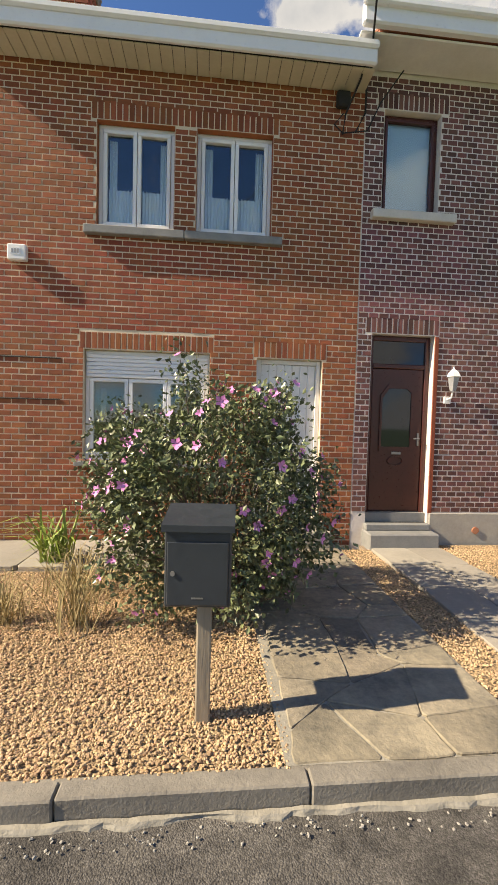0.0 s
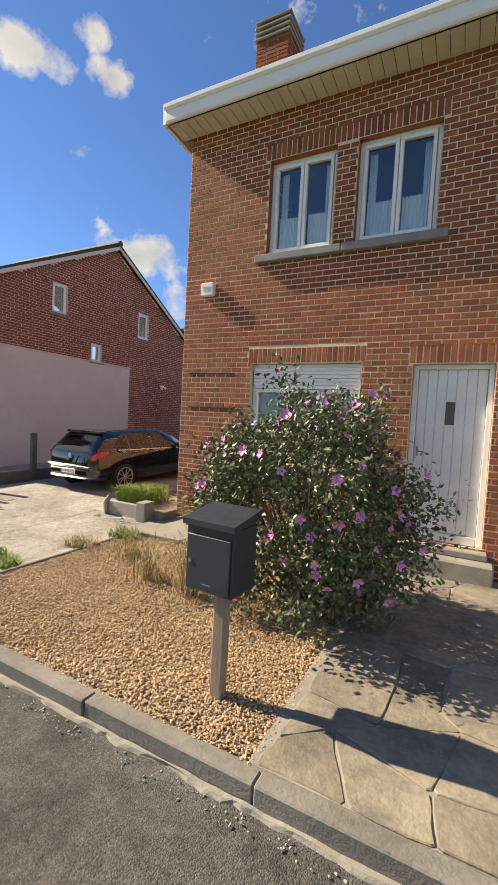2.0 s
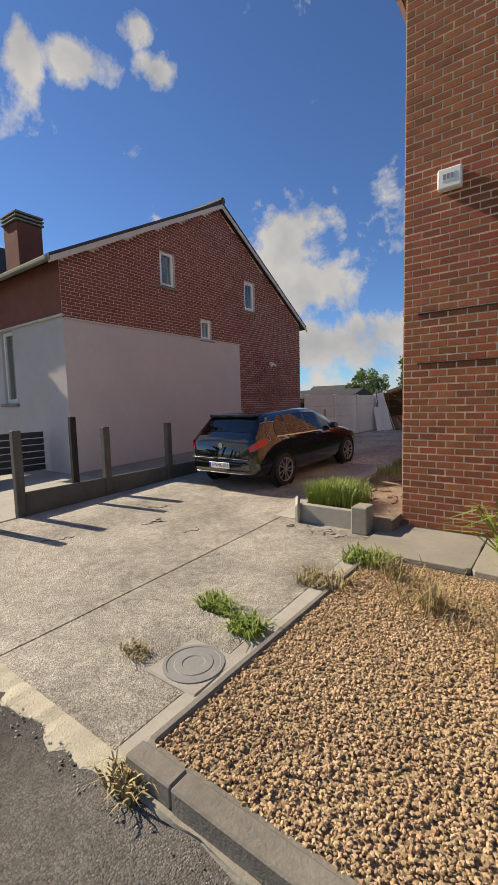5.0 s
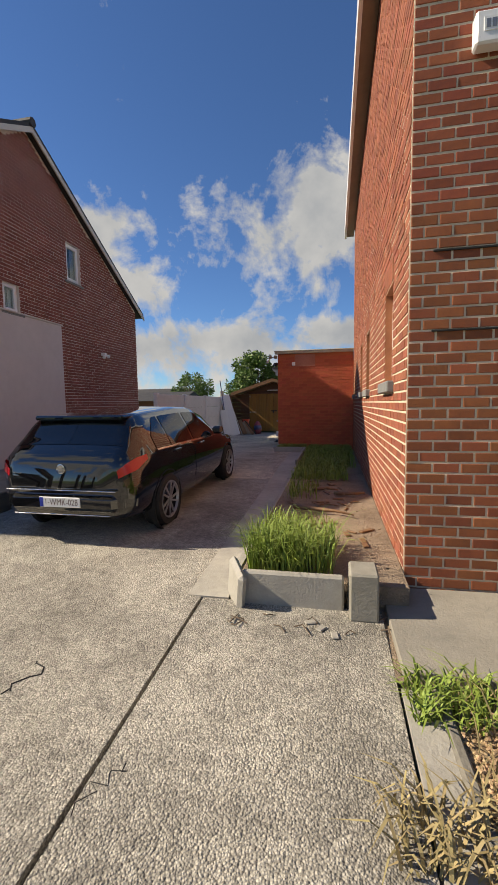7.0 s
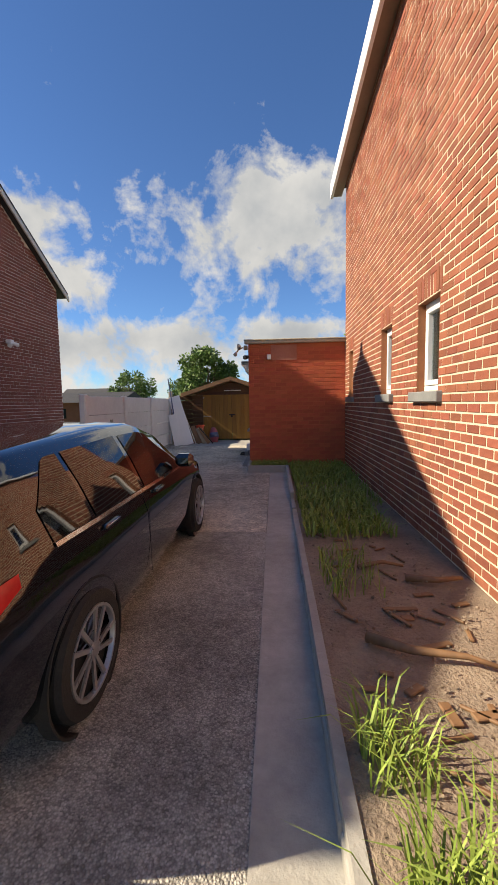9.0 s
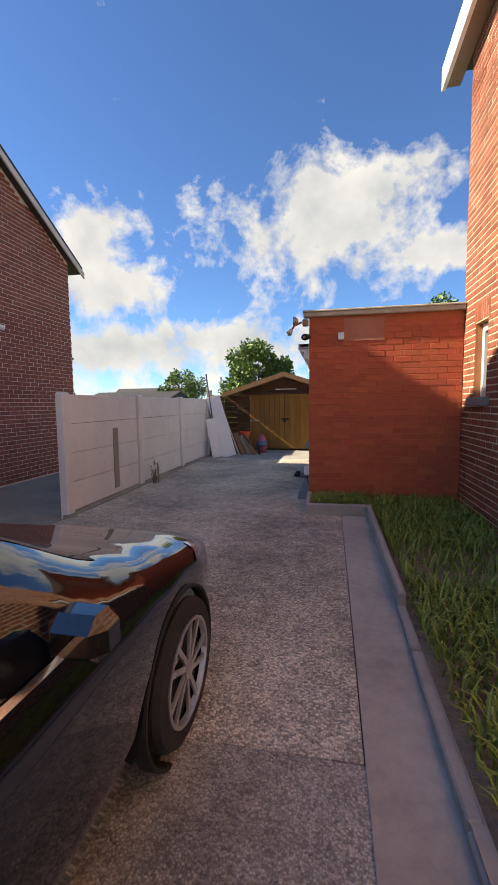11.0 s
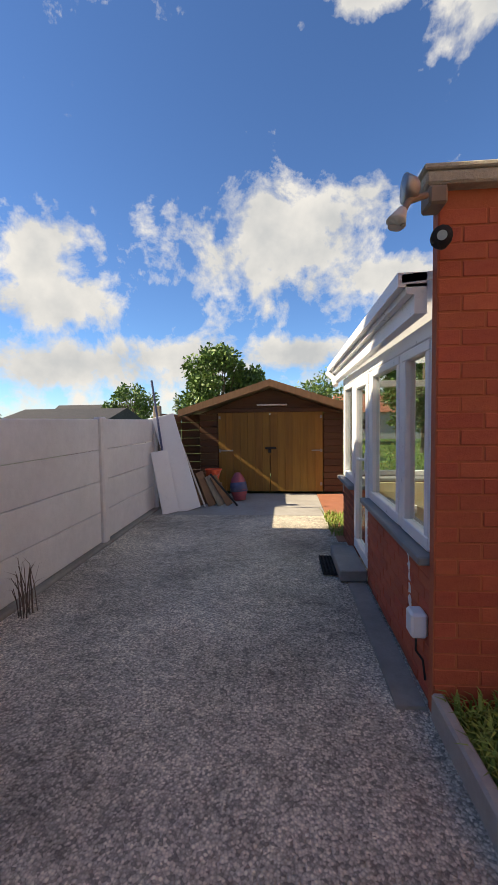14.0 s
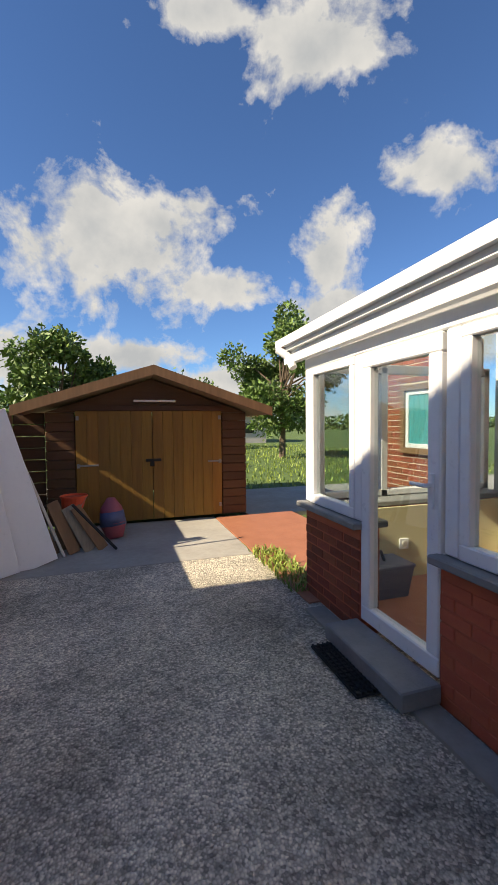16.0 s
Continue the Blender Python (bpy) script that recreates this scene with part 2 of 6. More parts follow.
M["grass"] = mat("grass_blade", (0.15, 0.22, 0.03), (0.28, 0.36, 0.07), 3, 0.6, 0.0, island=0.3)
M["drygrass"] = mat("dry_grass", (0.25, 0.19, 0.085), (0.42, 0.34, 0.17), 3, 0.8, 0.0, island=0.3)
M["leaf"] = mat("shrub_leaf", (0.05, 0.075, 0.03), (0.19, 0.215, 0.105), 7, 0.4, 0.0, island=0.55)
M["leaf_tree"] = mat("tree_leaf", (0.07, 0.13, 0.03), (0.16, 0.25, 0.06), 3, 0.5, 0.0, island=0.4)
M["flower"] = mat("pink_petal", (0.55, 0.16, 0.42), (0.74, 0.33, 0.62), 9, 0.7, 0.0, island=0.25)
M["bark"] = mat("bark", (0.09, 0.065, 0.045), (0.19, 0.14, 0.10), 6, 0.95, 0.8, 40)
M["wood_grey"] = mat("grey_post_wood", (0.20, 0.165, 0.12), (0.34, 0.29, 0.22), 4, 0.85, 0.4, wave=(30, 30, 2.5))
M["wood_shed"] = mat("golden_stained_wood", (0.20, 0.098, 0.012), (0.32, 0.172, 0.025), 1.5, 0.6, 0.3, wave=(22, 22, 1.6), obj=0.15, island=0.1)
M["wood_shed_dark"] = mat("dark_stained_wood", (0.075, 0.036, 0.014), (0.13, 0.06, 0.022), 1.5, 0.65, 0.3, wave=(1.6, 22, 22), obj=0.2, island=0.15)
M["wood_brown"] = mat("brown_board", (0.16, 0.085, 0.04), (0.27, 0.15, 0.075), 2, 0.6, 0.2, wave=(18, 18, 2))
M["roof_dark"] = mat("dark_roof_tile", (0.025, 0.025, 0.028), (0.055, 0.052, 0.052), 2, 0.75, 0.4, 40, island=0.2, obj=0.2)
M["roof_red"] = mat("red_roof_tile", (0.26, 0.07, 0.045), (0.36, 0.12, 0.075), 2, 0.8, 0.4, 40, island=0.25, obj=0.2)
M["render_lilac"] = mat("pale_lilac_render", (0.50, 0.455, 0.45), (0.60, 0.55, 0.54), 0.8, 0.9, 0.2, 90)
M["wall_white"] = mat("whitewashed_concrete", (0.60, 0.575, 0.555), (0.76, 0.735, 0.71), 1.3, 0.9, 0.4, 45)
M["post_dark"] = mat("dark_algae_concrete", (0.06, 0.056, 0.05), (0.14, 0.13, 0.115), 3, 0.92, 0.5, 60)
M["faded_red"] = mat("faded_red_paint", (0.36, 0.13, 0.085), (0.5, 0.22, 0.16), 3, 0.85, 0.35, 60)
M["conifer"] = mat("conifer_needle", (0.018, 0.035, 0.016), (0.045, 0.075, 0.03), 3, 0.6, 0.0, island=0.4)
M["kerb_stone"] = mat("worn_kerb_concrete", (0.12, 0.112, 0.098), (0.27, 0.25, 0.21), 2.2, 0.92, 0.5, 60)
M["anthracite"] = mat("anthracite_steel", (0.022, 0.028, 0.035), (0.034, 0.042, 0.05), 2, 0.4, 0.05, 60, spec=0.5)
M["black"] = mat("black_rubber", (0.012, 0.012, 0.012), (0.028, 0.027, 0.026), 6, 0.85, 0.4, 120)
M["carpaint"] = mat("black_car_paint", (0.004, 0.004, 0.005), (0.006, 0.006, 0.007), 2, 0.06, 0.0, spec=0.6, rough_var=0.02, coat=1.0)
M["carglass"] = mat("tinted_car_glass", (0.006, 0.007, 0.008), (0.01, 0.011, 0.012), 2, 0.03, 0.0, spec=0.7, rough_var=0.0)
M["chrome"] = mat("chrome", (0.6, 0.6, 0.6), (0.75, 0.75, 0.75), 2, 0.15, 0.0, metal=1.0)
M["alloy"] = mat("silver_alloy", (0.45, 0.45, 0.46), (0.6, 0.6, 0.6), 5, 0.35, 0.0, metal=0.8)
M["redlens"] = mat("red_tail_lens", (0.45, 0.008, 0.012), (0.6, 0.015, 0.02), 5, 0.15, 0.0, coat=0.6)
M["plate"] = mat("white_plate", (0.72, 0.72, 0.72), (0.8, 0.8, 0.8), 5, 0.4, 0.0)
M["ink"] = mat("dark_red_ink", (0.05, 0.01, 0.012), (0.07, 0.014, 0.016), 5, 0.5, 0.0)
M["blueband"] = mat("blue_band", (0.01, 0.03, 0.3), (0.015, 0.04, 0.36), 5, 0.5, 0.0)
M["orange"] = mat("orange_plastic", (0.62, 0.075, 0.03), (0.75, 0.12, 0.045), 5, 0.45, 0.05)
M["blueplastic"] = mat("blue_plastic", (0.06, 0.08, 0.16), (0.1, 0.12, 0.22), 5, 0.5, 0.05)
M["redfabric"] = mat("faded_red_cover", (0.30, 0.06, 0.08), (0.42, 0.11, 0.13), 5, 0.6, 0.2)
M["metal"] = mat("dull_steel", (0.25, 0.25, 0.25), (0.4, 0.4, 0.39), 8, 0.45, 0.1, metal=0.8)
M["teal"] = mat("teal_curtain", (0.02, 0.22, 0.24), (0.05, 0.35, 0.36), 9, 0.8, 0.3, wave=(60, 60, 2))
M["yellowwall"] = mat("pale_yellow_wall", (0.55, 0.49, 0.30), (0.63, 0.57, 0.37), 1, 0.9, 0.05)
M["terracotta"] = mat("terracotta_floor", (0.30, 0.11, 0.06), (0.42, 0.17, 0.10), 4, 0.6, 0.2, obj=0.12)
M["silver"] = mat("clear_headlight", (0.35, 0.37, 0.4), (0.6, 0.63, 0.66), 9, 0.1, 0.0, metal=0.5, coat=1.0)

# ---- mesh building ----


class Build:
    """Collects vertices and faces of one mesh."""

    def __init__(self):
        self.v, self.f = [], []

    def box(self, x0, y0, z0, x1, y1, z1, m=None, skip=()):
        n = len(self.v)
        pts = [Vector((x, y, z)) for z in (z0, z1) for y in (y0, y1) for x in (x0, x1)]
        if m is not None:
            pts = [m @ p for p in pts]
        self.v += [tuple(p) for p in pts]
        fs = {"b": (0, 2, 3, 1), "t": (4, 5, 7, 6), "f": (0, 1, 5, 4), "k": (2, 6, 7, 3), "l": (0, 4, 6, 2), "r": (1, 3, 7, 5)}
        self.f += [tuple(n + i for i in q) for k, q in fs.items() if k not in skip]
        return self

    def cbox(self, x0, y0, z0, x1, y1, z1, c=0.01, m=None):
        """A box with chamfered edges."""
        lo, hi = Vector((x0, y0, z0)), Vector((x1, y1, z1))
        c = min(c, *(0.45 * (hi[i] - lo[i]) for i in range(3)))
        n = len(self.v)
        idx = {}
        for sx in (0, 1):
            for sy in (0, 1):
                for sz in (0, 1):
                    corner = Vector(((lo, hi)[sx][0], (lo, hi)[sy][1], (lo, hi)[sz][2]))
                    sg = (1 - 2 * sx, 1 - 2 * sy, 1 - 2 * sz)
                    for ax in range(3):
                        p = corner.copy()
                        for o in range(3):
                            if o != ax:
                                p[o] += sg[o] * c
                        idx[sx, sy, sz, ax] = len(self.v)
                        self.v.append(tuple(m @ p if m is not None else p))
        key = lambda ax, s, o1, a, o2, b: tuple({ax: s, o1: a, o2: b}[i] for i in range(3))
        for ax in range(3):
            o1, o2 = (ax + 1) % 3, (ax + 2) % 3
            for s in (0, 1):
                q = [idx[(*key(ax, s, o1, a, o2, b), ax)] for a, b in ((0, 0), (1, 0), (1, 1), (0, 1))]
                self.f.append(tuple(q if s else q[::-1]))
            for a in (0, 1):
                for b in (0, 1):
                    k0, k1 = key(ax, 0, o1, a, o2, b), key(ax, 1, o1, a, o2, b)
                    q = [idx[(*k0, o1)], idx[(*k1, o1)], idx[(*k1, o2)], idx[(*k0, o2)]]
                    self.f.append(tuple(q if (a + b) % 2 else q[::-1]))
        for sx in (0, 1):
            for sy in (0, 1):
                for sz in (0, 1):
                    q = [idx[sx, sy, sz, a] for a in range(3)]
                    self.f.append(tuple(q if (sx + sy + sz) % 2 else q[::-1]))
        return self

    def prism(self, poly, z0, z1, c=0.0, zs=None):
        """An upright prism over a polygon (anticlockwise), its top edge eased by c. zs: ground height under a point."""
        n, k = len(self.v), len(poly)
        g = zs or (lambda x, y: 0.0)
        cx, cy = sum(p[0] for p in poly) / k, sum(p[1] for p in poly) / k
        rings = [(0.0, z0), (0.0, z1 - c), (c, z1)] if c else [(0.0, z0), (0.0, z1)]
        for inset, z in rings:
            for x, y in poly:
                d = math.hypot(x - cx, y - cy) or 1
                x2, y2 = x - (x - cx) / d * inset, y - (y - cy) / d * inset
                self.v.append((x2, y2, z + g(x2, y2)))
        for r in range(len(rings) - 1):
            for i in range(k):
                j = (i + 1) % k
                self.f.append((n + r * k + i, n + r * k + j, n + (r + 1) * k + j, n + (r + 1) * k + i))
        self.f.append(tuple(n + (len(rings) - 1) * k + i for i in range(k)))
        self.f.append(tuple(n + i for i in reversed(range(k))))
        return self

    def loft(self, rings, closed=True, caps=True):
        n, k = len(self.v), len(rings[0])
        for r in rings:
            self.v += [tuple(p) for p in r]
        for r in range(len(rings) - 1):
            for i in range(k if closed else k - 1):
                j = (i + 1) % k
                self.f.append((n + r * k + i, n + r * k + j, n + (r + 1) * k + j, n + (r + 1) * k + i))
        if caps and closed:
            self.f.append(tuple(n + i for i in reversed(range(k))))
            self.f.append(tuple(n + (len(rings) - 1) * k + i for i in range(k)))
        return self

    def tube(self, pts, radii, k=8):
        rings = []
        for i, p in enumerate(pts):
            p = Vector(p)
            d = (Vector(pts[min(i + 1, len(pts) - 1)]) - Vector(pts[max(i - 1, 0)])).normalized()
            s = d.cross(Vector((0, 0, 1)) if abs(d.z) < 0.95 else Vector((1, 0, 0))).normalized()
            u = s.cross(d)
            r = radii[i] if isinstance(radii, (list, tuple)) else radii
            rings.append([p + (s * math.cos(a) + u * math.sin(a)) * r for a in (2 * math.pi * j / k for j in range(k))])
        return self.loft(rings)

    def quad(self, a, b, c, d):
        n = len(self.v)
        self.v += [tuple(a), tuple(b), tuple(c), tuple(d)]
        self.f.append((n, n + 1, n + 2, n + 3))
        return self

    def mesh(self, name, material, smooth=False):
        me = bpy.data.meshes.new(name)
        me.from_pydata(self.v, [], self.f)
        me.materials.append(material)
        if smooth:
            me.polygons.foreach_set("use_smooth", [True] * len(me.polygons))
        me.update()
        return me


def thing(name, label, category, at=(0, 0, 0), group="", kind=""):
    """An empty at the thing's base, which its parts hang from."""
    ob = new(name)
    ob.location = at
    ob.empty_display_size = 0.1
    return tagged(ob, label, category, group, kind)


def part(name, b, material, parent=None, label="", smooth=False):
    """One mesh object under a thing or a part, in world coordinates."""
    ob = new(name, b.mesh(name, M[material] if isinstance(material, str) else material, smooth))
    if parent is not None:
        ob.parent = parent
        at = parent.location.copy() if parent.parent is None else Vector((0, 0, 0))
        ob.matrix_parent_inverse = Matrix.Translation(-at)
    return tagged(ob, label)


def setting(name, b, material, label, category):
    return tagged(part(name, b, material), label, category, kind="structure")


def recalc(ob):
    bm = bmesh.new()
    bm.from_mesh(ob.data)
    bmesh.ops.recalc_face_normals(bm, faces=bm.faces)
    bm.to_mesh(ob.data)
    bm.free()
    return ob


def holed(b, frame_m, u0, u1, v0, v1, depth, holes, top=None):
    """A wall in the plane of frame_m (u along, v up, +w outwards), with openings through it."""
    us = sorted({u0, u1, *(h[0] for h in holes), *(h[1] for h in holes)})
    vs = sorted({v0, v1, *(h[2] for h in holes), *(h[3] for h in holes)})
    us = [u for u in us if u0 <= u <= u1]
    vs = [v for v in vs if v0 <= v <= v1]
    tp = top or (lambda u: v1)
    P = lambda u, v, w: frame_m @ Vector((u, min(v, tp(u)) if v == v1 else v, w))
    solid = lambda i, j: 0 <= i < len(us) - 1 and 0 <= j < len(vs) - 1 and not any(h[0] <= (us[i] + us[i + 1]) / 2 <= h[1] and h[2] <= (vs[j] + vs[j + 1]) / 2 <= h[3] for h in holes)
    for i in range(len(us) - 1):
        for j in range(len(vs) - 1):
            if not solid(i, j):
                continue
            a, c, d, e = us[i], us[i + 1], vs[j], vs[j + 1]
            b.quad(P(a, d, 0), P(c, d, 0), P(c, e, 0), P(a, e, 0))
            b.quad(P(a, d, -depth), P(a, e, -depth), P(c, e, -depth), P(c, d, -depth))
            if not solid(i - 1, j):
                b.quad(P(a, d, -depth), P(a, d, 0), P(a, e, 0), P(a, e, -depth))
            if not solid(i + 1, j):
                b.quad(P(c, d, 0), P(c, d, -depth), P(c, e, -depth), P(c, e, 0))
            if not solid(i, j - 1):
                b.quad(P(a, d, -depth), P(c, d, -depth), P(c, d, 0), P(a, d, 0))
            if not solid(i, j + 1):
                b.quad(P(a, e, 0), P(c, e, 0), P(c, e, -depth), P(a, e, -depth))
    return b


BRICKWORK = []


def brickwork(parent, frame_m, u0, u1, v0, v1, holes, material, near, length=0.2, course=0.072, joint=0.012, proud=0.007, top=None, soldiers=(), reveal=0.1, seed=1):
    """Remembers a face to be clad with bricks at the end of the file."""
    BRICKWORK.append((parent, frame_m, u0, u1, v0, v1, holes, material, near, length, course, joint, proud, top, soldiers, reveal, seed))


def lay_bricks():
    for parent, fm, u0, u1, v0, v1, holes, material, near, L, H, J, proud, top, soldiers, reveal, seed in BRICKWORK:
        rng = random.Random(seed)
        rest = Build()
        shapes = {}
        count = 0
        items = []
        rows = int((v1 - v0) / H)
        blocked = list(holes) + [s[:4] for s in soldiers]
        for r in range(rows):
            a, c = v0 + r * H + J / 2, v0 + (r + 1) * H - J / 2
            u = u0 - (L / 2 if r % 2 else 0)
            cuts = []
            while u < u1:
                cuts.append((max(u, u0), min(u + L, u1)))
                u += L
            for lo, hi in cuts:
                spans = [(lo, hi)]
                for h in blocked:
                    if h[2] < (a + c) / 2 < h[3]:
                        spans = [s for lo2, hi2 in spans for s in ((lo2, min(hi2, h[0])), (max(lo2, h[1]), hi2)) if s[1] - s[0] > 0.03]
                for lo2, hi2 in spans:
                    if top is None or c < top((lo2 + hi2) / 2) - 0.01:
                        items.append((lo2 + J / 2, hi2 - J / 2, a, c))
        for s in soldiers:
            k = max(1, round((s[1] - s[0]) / H))
            w = (s[1] - s[0]) / k
            items += [(s[0] + i * w + J / 2, s[0] + (i + 1) * w - J / 2, s[2] + J / 2, s[3] - J / 2) for i in range(k)]
        rot = fm.to_3x3().to_4x4()
        for lo, hi, a, c in items:
            w, h = hi - lo, c - a
            p = proud + rng.uniform(-0.002, 0.003)
            mid = fm @ Vector(((lo + hi) / 2, (a + c) / 2, 0))
            if near(mid) and count < 300:
                key = (round(w, 2), round(h, 2))
                if key not in shapes:
                    q = Build()
                    q.cbox(-key[0] / 2, -key[1] / 2, -0.02, key[0] / 2, key[1] / 2, 0.0075, 0.003)
                    shapes[key] = q.mesh("brick", material)
                ob = new("brick", shapes[key])
                ob.matrix_basis = Matrix.Translation(mid) @ rot
                ob.location += (rot @ Vector((0, 0, p - 0.0075)))
                ob.parent = parent
                ob.matrix_parent_inverse = Matrix.Translation(-parent.location) if parent.parent is None else Matrix.Identity(4)
                count += 1
            else:
                n = len(rest.v)
                e = 0.003
                for uu, vv, ww in ((lo, a, -0.01), (hi, a, -0.01), (hi, c, -0.01), (lo, c, -0.01), (lo, a, p - e), (hi, a, p - e), (hi, c, p - e), (lo, c, p - e), (lo + e, a + e, p), (hi - e, a + e, p), (hi - e, c - e, p), (lo + e, c - e, p)):
                    rest.v.append(tuple(fm @ Vector((uu, vv, ww))))
                for o in (0, 4):
                    for i in range(4):
                        j = (i + 1) % 4
                        rest.f.append((n + o + i, n + o + j, n + o + 4 + j, n + o + 4 + i))
                rest.f.append((n + 8, n + 9, n + 10, n + 11))
        tagged(part("brickwork", rest, material, parent), kind="stuff")


FRONT = Matrix(((1, 0, 0, 0), (0, 0, -1, 5.3), (0, 1, 0, 0), (0, 0, 0, 1)))  # u = x, v = z, outwards -y


def facing_left(x):  # u = -y, v = z, outwards -x
    return Matrix(((0, 0, -1, x), (-1, 0, 0, 0), (0, 1, 0, 0), (0, 0, 0, 1)))


def facing_right(x):  # u = y, v = z, outwards +x
    return Matrix(((0, 0, 1, x), (1, 0, 0, 0), (0, 1, 0, 0), (0, 0, 0, 1)))


def facing_front(y):
    return Matrix(((1, 0, 0, 0), (0, 0, -1, y), (0, 1, 0, 0), (0, 0, 0, 1)))


def drive_z(x, y):
    return -0.25 + 0.25 * min(1.0, max(0.0, (y - 1.5) / 9.0))


# ---- ground ----
b = Build()
xs = [-600, -120, -40, -20, -12, -8, -4, 0, 4, 8, 20, 40, 120, 600]
ys = [-600, -60, -12, -4, 0, 1.4, 4.5, 8, 14, 20, 26, 40, 80, 200, 600]
for y in ys:
    for x in xs:
        b.v.append((x, y, -0.36 if y < 1.5 else -0.4 + 0.33 * min(1, (y - 1.5) / 9.0)))
for j in range(len(ys) - 1):
    for i in range(len(xs) - 1):
        k = j * len(xs) + i
        b.f.append((k, k + 1, k + 1 + len(xs), k + len(xs)))
setting("ground", b, "lawn", "green grassy ground reaching the horizon", "ground")

b = Build().box(-60, -6, -0.5, 40, -0.42, -0.335)
setting("road", b, "road", "grey asphalt road beside the footway", "road")
gut = setting("gutter", Build().box(-60, -0.42, -0.5, 40, -0.07, -0.33), "concrete_dark", "pale mossy paved gutter along the kerb", "gutter")
pav = setting("pavement", Build().box(-60, 0.09, -0.5, 40, 1.46, -0.25), "asphalt", "dark worn asphalt footway with pale patches", "pavement")
kb = setting("road_kerb", Build().box(-60, -0.065, -0.5, 40, 0.085, -0.262), "concrete", "old pale stone kerb with open joints", "kerb")
stone = Build().cbox(-0.475, -0.075, -0.12, 0.475, 0.075, 0.0, 0.018).mesh("kerb_stone", M["concrete"])
for i in range(30):
    o = new("kerb_stone", stone)
    o.parent = kb
    o.location = (-22 + i * 0.97, 0.01 + random.uniform(-0.008, 0.008), -0.232 + random.uniform(-0.006, 0.006))
    o.rotation_euler = (0, 0, random.uniform(-0.008, 0.008))


def sheet(name, x0, y0, x1, y1, material, label, category, lift=0.0, nx=20, ny=20, thick=0.12, rough=0.004):
    """A slab that follows the slope of the drive, slightly uneven."""
    b = Build()
    top = lambda x, y: drive_z(x, y) + lift + rough * noise.noise(Vector((x * 1.7, y * 1.7, 3.1)))
    grid = [[(x0 + (x1 - x0) * i / nx, y0 + (y1 - y0) * j / ny) for i in range(nx + 1)] for j in range(ny + 1)]
    for row in grid:
        for x, y in row:
            b.v.append((x, y, top(x, y)))
    n = len(b.v)
    for row in grid:
        for x, y in row:
            b.v.append((x, y, drive_z(x, y) + lift - thick))
    w = nx + 1
    for j in range(ny):
        for i in range(nx):
            k = j * w + i
            b.f.append((k, k + 1, k + 1 + w, k + w))
    for i in range(nx):
        b.f.append((i, i + n, i + 1 + n, i + 1))
        k = ny * w + i
        b.f.append((k, k + 1, k + 1 + n, k + n))
    for j in range(ny):
        k = j * w
        b.f.append((k, k + w, k + w + n, k + n))
        k = j * w + nx
        b.f.append((k, k + n, k + w + n, k + w))
    return setting(name, b, material, label, category)


sheet("driveway", -7.42, 1.47, -4.24, 9.0, "aggregate", "pale exposed-aggregate concrete driveway slab", "driveway", ny=40)
sheet("driveway_rear", -7.6, 9.006, -4.345, 17.55, "aggregate_pink", "pinkish grey aggregate concrete yard", "driveway", ny=40)
sheet("driveway_strip", -4.215, 1.47, -3.0, 4.93, "aggregate", "pale concrete driveway strip with cracks", "driveway", 0.004)
sheet("driveway_edging", -2.985, 1.47, -2.825, 4.2, "concrete", "smooth concrete margin of the driveway", "driveway", 0.012, 4, 20)
sheet("driveway_margin", -4.34, 4.95, -4.04, 12.46, "concrete_strip", "smooth grey concrete strip beside the drive", "driveway", 0.006, 4, 50)
sheet("driveway_infill", -4.234, 4.94, -4.345, 9.0, "aggregate", "pale aggregate concrete infill", "driveway", -0.004, 2, 20)
sheet("yard_strip", -4.93, 13.3, -4.78, 16.1, "concrete_dark", "grey concrete strip along the conservatory wall", "yard", 0.02, 3, 20)
sheet("yard_apron", -7.6, 17.56, -4.86, 19.5, "concrete", "pale weathered concrete apron before the shed", "yard", 0.0)
sheet("yard_front", -4.335, 12.47, -4.02, 12.52, "concrete_dark", "concrete end of the strip", "yard", 0.0, 2, 2)
sheet("brick_path", -4.85, 16.2, -3.6, 19.4, "terracotta", "orange red tiled path beside the conservatory", "path", 0.012)
sheet("side_yard", -4.3, 19.42, 6.0, 21.9, "concrete", "pale concrete paving beside the shed", "yard", -0.01)
sheet("neighbour_yard", -30.0, 1.5, -7.56, 5.5, "concrete", "pale paved front yard", "yard", -0.02)
sheet("neighbour_side_yard", -9.99, 5.51, -7.6, 24.0, "concrete_dark", "grey paved side yard", "yard", -0.02)

# ---- windows, doors ----


